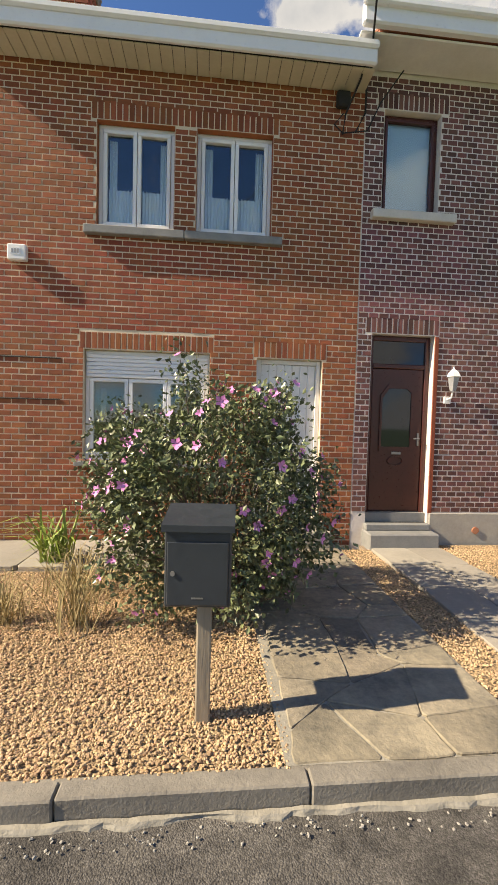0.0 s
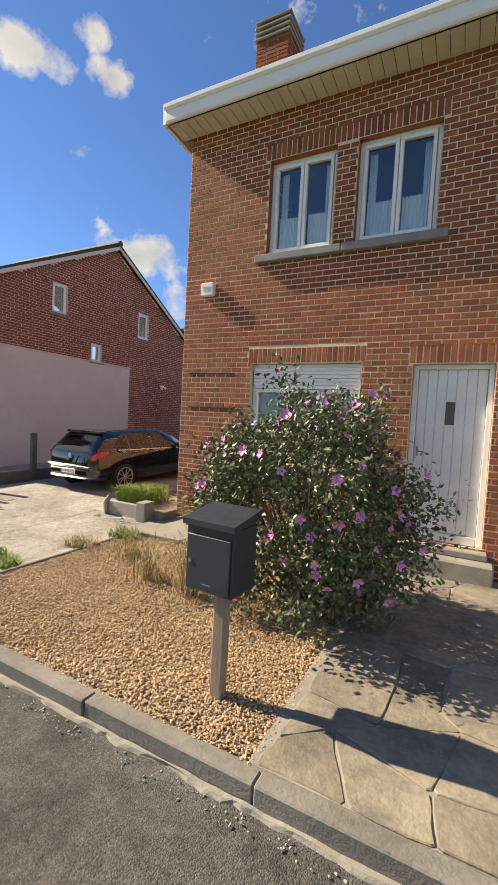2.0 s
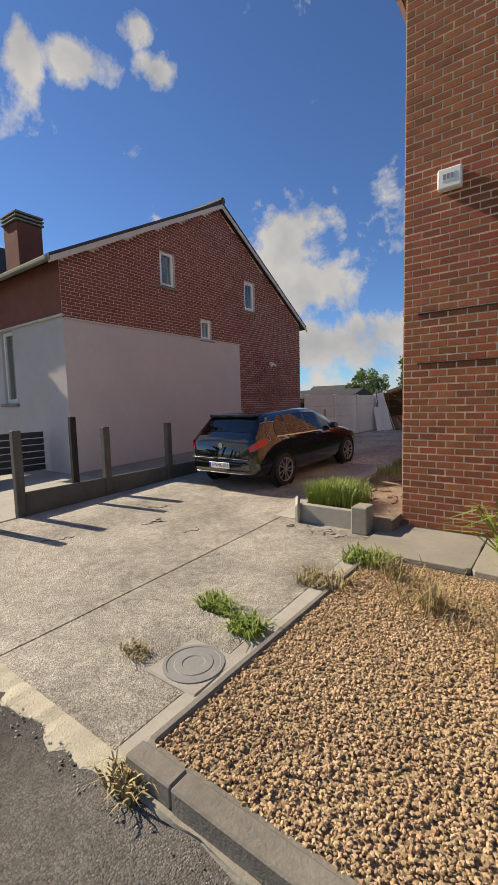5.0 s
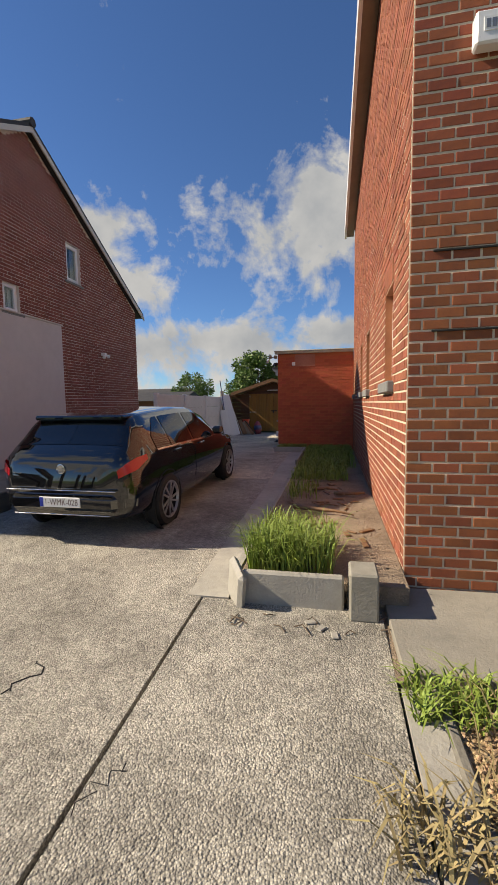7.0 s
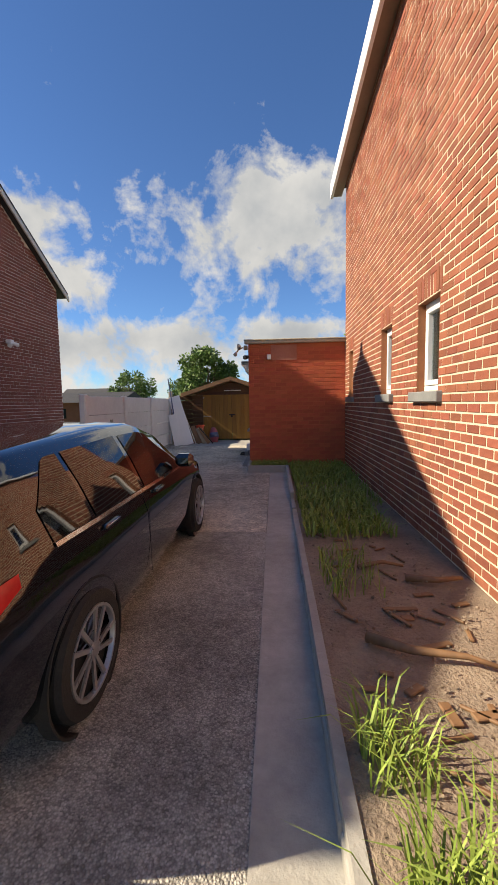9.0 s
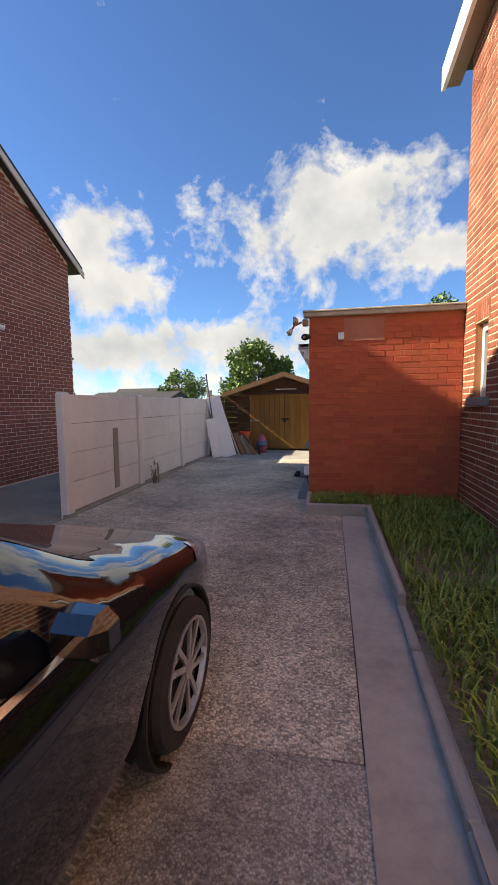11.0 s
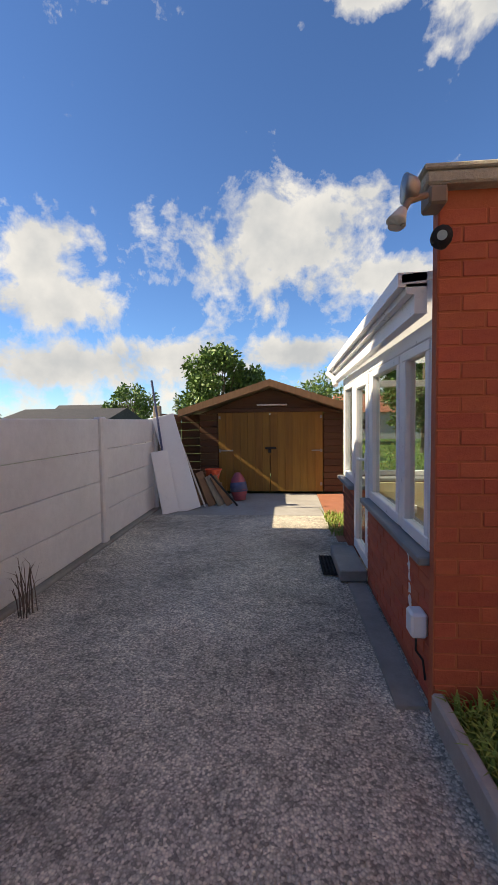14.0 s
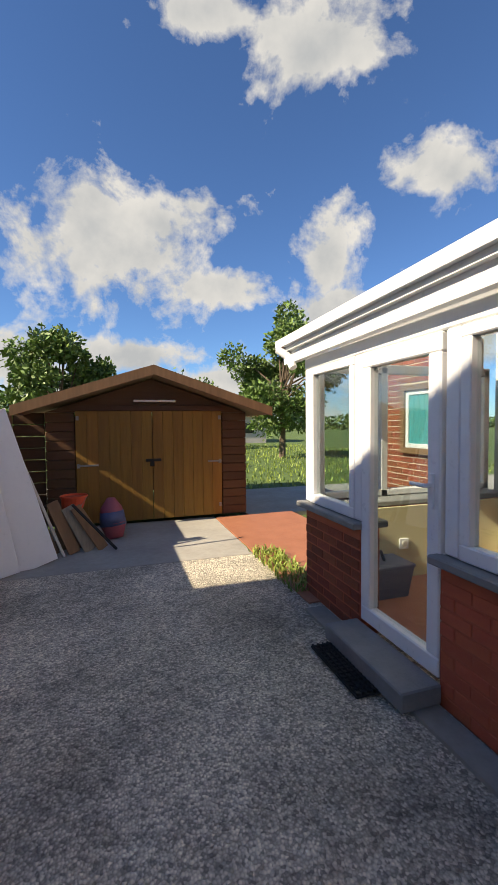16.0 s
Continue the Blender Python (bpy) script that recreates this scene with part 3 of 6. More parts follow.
def window(name, fm, u0, u1, v0, v1, inset=0.09, leaves=2, material="white", label="white plastic window", rail=0.055, sill=None, net=None, top_box=0.0, pane="glass", lining=None):
    """A window in an opening: outer frame, casements, panes, sill, net curtain."""
    at = fm @ Vector(((u0 + u1) / 2, v0, -inset))
    w = thing(name, label, "window", at, kind="structure")
    if lining:
        part("reveal", Build().box(u0, v0, -inset, u0 + 0.003, v1, 0.003, fm).box(u1 - 0.003, v0, -inset, u1, v1, 0.003, fm).box(u0 + 0.003, v1 - 0.003, -inset, u1 - 0.003, v1, 0.003, fm), lining, w, "brick reveal")
    f = Build()
    z0, z1 = -inset - 0.06, -inset
    e = 0.004
    for a, c, d, g in ((u0 + e, u1 - e, v0 + e, v0 + rail), (u0 + e, u1 - e, v1 - rail, v1 - e), (u0 + e, u0 + rail, v0 + rail, v1 - rail), (u1 - rail, u1 - e, v0 + rail, v1 - rail)):
        f.cbox(a, d, z0, c, g, z1, 0.006, fm)
    part("window_frame", f, material, w)
    t1 = v1 - rail - top_box
    if top_box:
        s = Build()
        k = max(3, round(top_box / 0.05))
        for i in range(k):
            s.cbox(u0 + 0.02, v1 - rail - (i + 1) * top_box / k + 0.003, z0, u1 - 0.02, v1 - rail - i * top_box / k, z1 + 0.03, 0.008, fm)
        part("roller_shutter", s, "white", w, "white roller shutter, nearly raised")
    step = (u1 - u0 - 2 * rail) / leaves
    for i in range(leaves):
        a, c = u0 + rail + i * step, u0 + rail + (i + 1) * step
        d, g = v0 + rail, t1
        cs = Build()
        r = rail * 0.95
        for q in ((a + e, c - e, d + e, d + r), (a + e, c - e, g - r, g - e), (a + e, a + r, d + r, g - r), (c - r, c - e, d + r, g - r)):
            cs.cbox(q[0], q[2], z0 + 0.012, q[1], q[3], z1 + 0.014, 0.006, fm)
        cas = part("casement", cs, material, w)
        pb = Build().box(a + r, d + r, z0 + 0.025, c - r, g - r, z0 + 0.031, fm)
        p = part("pane", pb, pane, cas)
        p.visible_shadow = False
        if net:
            nb = Build()
            ring = []
            m = 40
            for h in (d + r, d + r + (g - d - 2 * r) * net):
                ring.append([fm @ Vector((a + r + (c - a - 2 * r) * j / m, h + (0.012 * math.sin(j * 1.1) if h > d + r else 0), z0 - 0.05 + 0.012 * math.sin(j * 1.25))) for j in range(m + 1)])
            nb.loft(ring, closed=False)
            part("net_curtain", nb, "curtain", w, "white patterned net curtain")
            for sgn, lo, hi in ((0, a + r, a + r + 0.1), (1, c - r - 0.1, c - r)):
                if (i == 0) == (sgn == 0):
                    cb = Build()
                    cb.loft([[fm @ Vector((lo + (hi - lo) * j / 12, h, z0 - 0.08 + 0.015 * math.sin(j * 1.6))) for j in range(13)] for h in (d + r, g - r)], closed=False)
                    part("side_curtain", cb, "curtain", w)
    if sill:
        o, th = sill
        part("window_sill", Build().cbox(u0 - 0.1, v0 - th, -inset, u1 + 0.1, v0 - 0.002, o, 0.008, fm), "stone", w, "grey stone sill")
    return w


# ---- the brick house ----
HOLES_A = [(-1.43, -0.46, 3.9, 5.22), (-0.18, 0.81, 3.9, 5.22), (-1.57, 0.04, 0.92, 2.36), (0.67, 1.56, 0.16, 2.33)]
house = thing("brick_house", "two-storey orange brick house with white windows", "house", (-2.81, 5.3, -0.1))
wall_a = part("front_wall", holed(Build(), FRONT, -2.81, 2.03, -0.35, 5.95, 0.3, HOLES_A), "mortar", house)
brickwork(wall_a, FRONT, -2.81, 2.03, -0.2, 5.88, HOLES_A, M["brick"], lambda p: p.x < 0.6 and 2.55 < p.z < 3.75, length=0.18, course=0.076, joint=0.014, proud=0.004, soldiers=((-1.5, 0.88, 5.225, 5.46), (-1.62, 0.09, 2.365, 2.58), (0.62, 1.61, 2.335, 2.57)), seed=3)
SIDE = facing_left(-2.81)
SIDE_WIN = [(6.05, 6.6), (8.47, 9.02), (9.95, 10.45), (12.45, 12.85)]
HOLES_S = [(-c, -a, 1.4, 2.25) for a, c in SIDE_WIN]
side_top = lambda u: 5.92 - (-u - 5.3) * 0.04
wall_s = part("side_wall", holed(Build(), SIDE, -13.3, -5.6, -0.35, 5.92, 0.3, HOLES_S, side_top), "mortar", house)
brickwork(wall_s, SIDE, -13.3, -5.302, -0.15, 5.9, HOLES_S, M["brick_side"], lambda p: p.y < 8.6 and 0.2 < p.z < 1.3, course=0.076, joint=0.015, proud=0.005, soldiers=[(h[0] - 0.05, h[1] + 0.05, 2.255, 2.47) for h in HOLES_S], top=side_top, seed=4)
part("corner_fill", Build().box(-2.81, 5.601, -0.35, -2.51, 5.602, 5.9), "mortar", house)
part("rear_wall", Build().box(-2.5, 13.0, -0.3, 2.0, 13.3, 5.5), "mortar", house)
part("party_wall", Build().box(1.9, 5.62, -0.3, 2.02, 12.98, 5.8), "mortar", house)
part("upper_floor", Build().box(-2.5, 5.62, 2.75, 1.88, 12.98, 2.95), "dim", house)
rb = Build()
rb.loft([[(-3.0, 4.92, 6.02), (-3.0, 13.75, 5.64), (-3.0, 13.75, 5.72), (-3.0, 4.92, 6.12)], [(2.02, 4.92, 6.02), (2.02, 13.75, 5.64), (2.02, 13.75, 5.72), (2.02, 4.92, 6.12)]])
roof_a = recalc(part("roof", rb, "roof_dark", house, "low-pitched dark roof"))
part("front_fascia", Build().cbox(-3.0, 4.83, 5.86, 2.0, 4.90, 6.10, 0.02).cbox(-3.02, 4.79, 6.03, 2.01, 4.86, 6.13, 0.025), "white", roof_a, "white plastic gutter fascia")
for i in range(34):
    x = -2.96 + i * 0.146
    part("soffit_plank", Build().cbox(x, 4.91, 5.855, x + 0.14, 5.285, 5.872, 0.004), "cream", roof_a)
vb = Build()
vb.loft([[(-3.05, 4.86, 5.86), (-3.0, 4.86, 5.86), (-3.0, 4.86, 6.13), (-3.05, 4.86, 6.13)], [(-3.05, 13.8, 5.46), (-3.0, 13.8, 5.46), (-3.0, 13.8, 5.75), (-3.05, 13.8, 5.75)]])
recalc(part("verge_board", vb, "white", roof_a, "white verge board"))
sb = Build()
sb.loft([[(-2.995, 5.3, 5.85), (-2.82, 5.3, 5.85), (-2.82, 5.3, 5.88), (-2.995, 5.3, 5.88)], [(-2.995, 13.8, 5.5), (-2.82, 13.8, 5.5), (-2.82, 13.8, 5.53), (-2.995, 13.8, 5.53)]])
recalc(part("verge_soffit", sb, "soffit", roof_a, "brown boarded soffit"))
window("window_1", FRONT, *HOLES_A[0], net=0.42, label="white two-leaf window with net curtains", lining="brick")
window("window_2", FRONT, *HOLES_A[1], net=0.42, label="white two-leaf window with net curtains", lining="brick")
window("window_3", FRONT, *HOLES_A[2], leaves=3, top_box=0.3, sill=(0.07, 0.07), label="white window under a nearly raised roller shutter")
part("upper_sill", Build().cbox(-1.57, 5.21, 3.79, -0.32, 5.4, 3.895, 0.01).cbox(-0.315, 5.21, 3.79, 0.95, 5.4, 3.895, 0.01), "stone", house, "long grey stone sill in two lengths")
for i, (a, c) in enumerate(SIDE_WIN):
    window("window_%d" % (i + 4), SIDE, -c, -a, 1.4, 2.25, leaves=1, inset=0.07, sill=(0.06, 0.1), label="narrow white side window with grey stone sill", lining="brick_side")
# chimney
ch = thing("chimney", "red brick chimney with dark louvred cap", "chimney", (-2.1, 7.2, 5.8))
CX, CY, CZ, CW = -2.35, 7.28, 8.55, 0.33
part("chimney_shaft", Build().box(CX - CW + 0.012, CY - CW + 0.012, 5.7, CX + CW - 0.012, CY + CW - 0.012, CZ), "mortar", ch)
for i in range(39):
    z = 5.75 + i * 0.072
    rb = Build()
    for k in range(3):
        o = CW * 2 / 3
        rb.cbox(CX - CW + k * o + 0.006, CY - CW, z, CX - CW + (k + 1) * o - 0.006, CY - CW + 0.05, z + 0.06, 0.003)
        rb.cbox(CX + CW - 0.05, CY - CW + k * o + 0.006 + (0.055 if k == 0 else 0), z, CX + CW, CY - CW + (k + 1) * o - 0.006, z + 0.06, 0.003)
        rb.cbox(CX - CW, CY - CW + k * o + 0.006 + (0.055 if k == 0 else 0), z, CX - CW + 0.05, CY - CW + (k + 1) * o - 0.006, z + 0.06, 0.003)
    part("brick_course", rb, "brick", ch)
for i in range(4):
    part("louvre", Build().cbox(CX - CW - 0.03, CY - CW - 0.03, CZ + 0.02 + i * 0.1, CX + CW + 0.03, CY + CW + 0.03, CZ + 0.075 + i * 0.1, 0.015), "concrete_dark", ch)
part("cap", Build().cbox(CX - CW + 0.08, CY - CW + 0.08, CZ - 0.01, CX + CW - 0.08, CY + CW - 0.08, CZ + 0.44, 0.02), "black", ch)
# white plank door
door = thing("door_1", "white plank front door with a small slit window", "door", (1.1, 5.4, 0.16), kind="structure")
db = Build()
for a, c, d, g in ((0.674, 0.735, 0.165, 2.326), (1.495, 1.556, 0.165, 2.326), (0.735, 1.495, 2.27, 2.326)):
    db.cbox(a, 5.38, d, c, 5.45, g, 0.006)
part("door_frame", db, "whitewood", door)
for i in range(7):
    a = 0.74 + i * 0.1075
    if i == 3:
        part("plank", Build().cbox(a, 5.405, 0.28, a + 0.105, 5.445, 1.6, 0.007).cbox(a, 5.405, 1.88, a + 0.105, 5.445, 2.265, 0.007), "whitewood", door)
    else:
        part("plank", Build().cbox(a, 5.405, 0.28, a + 0.105, 5.445, 2.265, 0.007), "whitewood", door)
part("slit_window", Build().box(1.064, 5.43, 1.602, 1.166, 5.44, 1.878), "darkglass", door, "dark slit window")
part("slit_frame", Build().cbox(1.03, 5.392, 1.57, 1.2, 5.404, 1.6, 0.003).cbox(1.03, 5.392, 1.88, 1.2, 5.404, 1.91, 0.003).cbox(1.03, 5.392, 1.6, 1.062, 5.404, 1.88, 0.003).cbox(1.168, 5.392, 1.6, 1.2, 5.404, 1.88, 0.003), "whitewood", door)
part("kick_board", Build().cbox(0.74, 5.39, 0.17, 1.49, 5.44, 0.275, 0.006), "whitewood", door)
part("door_handle", Build().cbox(0.765, 5.385, 1.2, 0.79, 5.404, 1.32, 0.005).tube([(0.777, 5.385, 1.26), (0.777, 5.34, 1.26), (0.86, 5.34, 1.26)], 0.009), "metal", door)
part("step", Build().cbox(0.55, 4.98, -0.2, 1.68, 5.36, 0.07, 0.02).cbox(0.6, 5.16, 0.07, 1.62, 5.37, 0.155, 0.015), "concrete_dark", door, "low concrete doorstep")
# number box and blocked opening
nb = thing("number_box", "small white house number box on the wall", "sign", (-2.35, 5.25, 3.4))
part("case", Build().cbox(-2.465, 5.2, 3.395, -2.244, 5.293, 3.587, 0.012), "white", nb)
part("number_plate", Build().box(-2.42, 5.195, 3.46, -2.3, 5.2, 3.54), "plate", nb)
part("mark", Build().box(-2.41, 5.193, 3.475, -2.385, 5.195, 3.525).box(-2.375, 5.193, 3.475, -2.35, 5.195, 3.525).box(-2.34, 5.193, 3.475, -2.315, 5.195, 3.525), "metal", nb)
for z in (2.222, 1.696):
    tagged(part("iron_strap", Build().cbox(-2.66, 5.284, z - 0.007, -1.85, 5.297, z + 0.007, 0.003), "black"), "thin rusty iron strap along the brick wall", "strap")
# cables under the eaves
cab = Build()
cab.tube([(1.95, 4.95, 6.2), (1.85, 5.0, 5.8), (1.75, 5.25, 5.55), (1.72, 5.27, 5.3)], 0.012)
cab.tube([(1.72, 5.27, 5.56), (1.6, 5.25, 5.4), (1.72, 5.25, 5.3), (2.05, 5.25, 5.36), (2.2, 5.2, 5.7), (2.45, 5.1, 6.05)], 0.009)
cab.tube([(1.98, 4.9, 6.15), (2.0, 5.2, 5.95), (2.02, 5.27, 5.6), (1.9, 5.27, 5.35)], 0.014)
cable = tagged(part("cable", cab, "black"), "black looped service cables below the eaves", "cable")
tagged(part("cable", Build().tube([(1.95, 4.9, 6.15), (0.9, 1.5, 6.6), (-0.6, -4.0, 7.6), (-2.0, -9.0, 8.6)], 0.012), "black"), "black overhead supply cable running across the street", "cable")
tagged(part("junction_box", Build().cbox(1.62, 5.2, 5.62, 1.8, 5.296, 5.82, 0.02), "black"), "dark cable junction box under the eaves", "box")

# ---- the purple brick house ----
HOLES_B = [(2.3, 3.1, 4.36, 5.7), (2.24, 3.14, 0.12, 2.73)]
hb = thing("purple_brick_house", "two-storey dark purple brick terraced house", "house", (5, 5.3, -0.1))
wall_b = part("front_wall", holed(Build(), FRONT, 2.034, 9.0, -0.35, 6.2, 0.3, HOLES_B), "mortar_dark", hb)
brickwork(wall_b, FRONT, 2.036, 7.0, 0.27, 6.15, HOLES_B, M["brick_b"], lambda p: p.x < 3.6 and 2.9 < p.z < 4.2, length=0.145, course=0.074, joint=0.015, proud=0.004, soldiers=((2.2, 3.2, 5.705, 5.93), (2.15, 3.2, 2.735, 2.95)), seed=5)
part("plinth", Build().cbox(3.16, 5.27, -0.3, 9.0, 5.296, 0.262, 0.01), "concrete", hb, "rendered concrete plinth")
part("gable_wall", Build().box(8.7, 5.62, -0.3, 9.0, 13, 6.0).box(2.04, 13.0, -0.3, 9.0, 13.3, 6.0), "mortar_dark", hb)
rb = Build()
rb.loft([[(2.0, 4.75, 6.22), (2.0, 9.1, 8.1), (2.0, 13.4, 6.2)], [(9.0, 4.75, 6.22), (9.0, 9.1, 8.1), (9.0, 13.4, 6.2)]])
rfb = recalc(part("roof", rb, "roof_red", hb, "red tiled roof"))
rows = Build()
for i in range(14):
    y = 4.8 + i * 0.31
    z = 6.24 + (y - 4.75) * 0.432
    for k in range(12):
        rows.box(2.0 + k * 0.25, y, z, 2.24 + k * 0.25, y + 0.33, z + 0.035, Matrix.Translation((0, y, z)) @ Matrix.Rotation(radians(23.4), 4, "X") @ Matrix.Translation((0, -y, -z)))
tagged(part("roof_tiles", rows, "roof_red", rfb), kind="stuff")
part("fascia", Build().cbox(1.76, 4.68, 6.2, 9.1, 4.78, 6.46, 0.02).cbox(1.74, 4.62, 6.38, 9.1, 4.7, 6.48, 0.02), "white", rfb, "white boxed eaves board")
part("eaves_soffit", Build().cbox(1.76, 4.785, 6.17, 9.0, 5.29, 6.2, 0.01), "whitewood", rfb)
window("window_8", FRONT, *HOLES_B[0], leaves=1, material="door_red", inset=0.1, label="dark brown framed window with a pale blind drawn", rail=0.045)
tagged(part("blind", Build().box(2.34, 5.47, 4.4, 3.06, 5.475, 5.66), "blind"), "pale blue blind drawn behind the window", "blind")
part("sill", Build().cbox(2.15, 5.2, 4.24, 3.33, 5.4, 4.355, 0.01), "palestone", hb, "pale stone window sill")
d2 = thing("door_2", "dark red front door with a glazed panel and transom", "door", (2.7, 5.4, 0.12), kind="structure")
db = Build()
for a, c, d, g in ((2.244, 2.31, 0.125, 2.725), (3.07, 3.136, 0.125, 2.725), (2.31, 3.07, 2.66, 2.725), (2.31, 3.07, 2.28, 2.34)):
    db.cbox(a, 5.4, d, c, 5.47, g, 0.008)
part("door_frame", db, "door_red", d2)
part("transom", Build().box(2.312, 5.43, 2.342, 3.068, 5.44, 2.658), "darkglass", d2, "dark glass transom")
leaf = part("door_leaf", Build().cbox(2.315, 5.42, 0.26, 3.065, 5.46, 2.275, 0.008), "door_red", d2)
ov = [(2.69 + x, 1.6 + z) for x, z in ((-0.22, -0.42), (0.2, -0.42), (0.2, 0.34), (0.14, 0.4), (-0.12, 0.4), (-0.22, 0.26))]
part("glazed_panel", Build().loft([[(x, 5.412, z) for x, z in ov], [(x, 5.418, z) for x, z in ov]]), "darkglass", leaf, "frosted dark glass panel")
rim = [[(2.69 + (x - 2.69) * s, y, 1.6 + (z - 1.6) * s) for x, z in ov] for s, y in ((1.0, 5.419), (1.0, 5.40), (1.14, 5.40), (1.14, 5.419))]
part("glazing_bead", Build().loft(rim, caps=False), "door_red", leaf)
part("lower_moulding", Build().loft([[(2.69 + 0.12 * math.cos(a) * s, y, 0.98 + 0.07 * math.sin(a) * s) for a in (2 * math.pi * i / 24 for i in range(24))] for s, y in ((1, 5.419), (0.96, 5.403), (0.86, 5.403), (0.82, 5.419))], caps=False), "door_red", leaf)
part("letter_slot", Build().cbox(2.63, 5.405, 1.07, 2.77, 5.419, 1.11, 0.004), "metal", leaf)
part("door_handle", Build().cbox(3.0, 5.405, 1.2, 3.03, 5.419, 1.38, 0.004).tube([(3.015, 5.405, 1.3), (3.015, 5.36, 1.3), (2.93, 5.36, 1.3)], 0.01), "metal", leaf)
part("steps", Build().cbox(2.2, 5.0, -0.25, 3.17, 5.4, 0.03, 0.015).cbox(2.22, 5.2, 0.03, 3.14, 5.42, 0.12, 0.012).box(2.245, 5.35, 0.12, 3.135, 5.5, 0.25), "stone", d2, "grey stone doorstep")
part("jamb_bricks", Build().cbox(3.143, 5.285, 0.26, 3.2, 5.298, 2.72, 0.004), "brick", d2, "orange brick door jamb")
lamp = thing("wall_lantern", "white wall lantern on a bracket, switched off", "lamp", (3.35, 5.25, 1.9))
part("bracket", Build().cbox(3.3, 5.27, 1.8, 3.4, 5.292, 1.9, 0.006).tube([(3.35, 5.27, 1.86), (3.35, 5.18, 1.88), (3.35, 5.15, 1.97)], 0.012), "white", lamp)
hexr = lambda r, z: [(3.35 + r * math.cos(a), 5.15 + r * math.sin(a), z) for a in (math.pi / 3 * i for i in range(6))]
part("lantern_body", Build().loft([hexr(0.045, 1.97), hexr(0.085, 2.16)]), "silver", lamp)
part("lantern_cap", Build().loft([hexr(0.1, 2.16), hexr(0.07, 2.22), hexr(0.012, 2.27), hexr(0.01, 2.3)]), "white", lamp)
tagged(part("drain_hole", Build().tube([(3.85, 5.28, 0.02), (3.85, 5.25, 0.02)], 0.05, 14), "terracotta"), "terracotta drain pipe end in the plinth", "pipe")

# ---- annex, conservatory ----
ANX = facing_front(13.27)
anx = thing("annex", "low flat-roofed annex of red painted brick", "annex", (-4.76, 13.27, 0))
wfa = part("front_wall", holed(Build(), ANX, -4.765, -2.82, -0.3, 2.5, 0.06, []), "redpaint", anx)
brickwork(wfa, ANX, -4.765, -2.82, 0.0, 2.48, [], M["redpaint"], lambda p: True, length=0.22, course=0.078, joint=0.008, proud=0.004, seed=6)
tagged(part("cap", Build().cbox(-4.84, 13.2, 2.5, -2.82, 13.34, 2.56, 0.01).cbox(-4.85, 13.19, 2.56, -2.82, 13.35, 2.585, 0.006), "mortar_pale", anx, "pale capping strip of the flat roof"))
part("rear_wall", Build().box(-2.8, 13.35, -0.3, -2.6, 16.3, 2.4), "redpaint", anx)
part("patch", Build().box(-4.31, 13.257, 2.17, -3.79, 13.2625, 2.47), "faded_red", anx, "faded pinkish patch on the wall")
jb = thing("junction_box", "small white junction box on red wall", "box", (-4.35, 13.25, 2.2))
part("case", Build().cbox(-4.385, 13.19, 2.185, -4.305, 13.258, 2.28, 0.008), "white", jb)
fl = thing("security_light", "outdoor security light with two bulbs on the annex corner", "lamp", (-4.8, 13.15, 2.4))
part("plate", Build().cbox(-4.85, 13.13, 2.38, -4.77, 13.25, 2.46, 0.01), "soffit", fl)
part("reflector", Build().loft([[(-4.9 + 0.02 * s, 13.1 + r * math.cos(a), 2.43 + r * math.sin(a)) for a in (2 * math.pi * i / 16 for i in range(16))] for s, r in ((0, 0.02), (-1, 0.045), (-3, 0.062), (-3.4, 0.058))]), "metal", fl, smooth=True)
part("arm", Build().tube([(-4.86, 13.14, 2.42), (-4.95, 13.08, 2.37), (-4.985, 13.05, 2.31)], 0.014), "soffit", fl)
part("bulb", Build().tube([(-4.985, 13.05, 2.32), (-5.0, 13.04, 2.29), (-5.015, 13.03, 2.26), (-5.02, 13.03, 2.24)], [0.02, 0.03, 0.042, 0.03], 12), "palestone", fl, smooth=True)
cm = thing("camera_housing", "black round camera on the annex corner", "camera", (-4.78, 13.15, 2.2))
part("body", Build().tube([(-4.77, 13.2, 2.24), (-4.81, 13.1, 2.22), (-4.82, 13.06, 2.215)], [0.03, 0.045, 0.042], 12), "black", cm, smooth=True)
part("lens", Build().tube([(-4.82, 13.06, 2.215), (-4.822, 13.055, 2.214)], 0.02, 12), "metal", cm)

cons = thing("conservatory", "white glazed conservatory on a red brick base", "conservatory", (-4.75, 16.5, 0))
LEFT = facing_left(-4.75)
base = Build()
base.cbox(-4.75, 13.335, -0.1, -4.6, 14.93, 0.72, 0.004)
base.cbox(-4.75, 15.64, -0.1, -4.6, 16.45, 0.72, 0.004).cbox(-4.74, 16.2, -0.1, -2.82, 16.45, 0.715, 0.004)
wb = part("base_wall", base, "redpaint", cons, "red painted brick base wall")
brickwork(wb, LEFT, -14.93, -13.34, 0.0, 0.71, [], M["redpaint"], lambda p: True, length=0.2, course=0.072, joint=0.009, proud=0.004, seed=8)
brickwork(wb, LEFT, -16.45, -15.64, 0.0, 0.71, [], M["brick"], lambda p: True, length=0.2, course=0.072, joint=0.009, proud=0.004, seed=9)
brickwork(wb, facing_front(15.64), -4.75, -4.6, 0.0, 0.71, [], M["brick"], lambda p: True, length=0.15, course=0.072, joint=0.009, proud=0.004, seed=10)
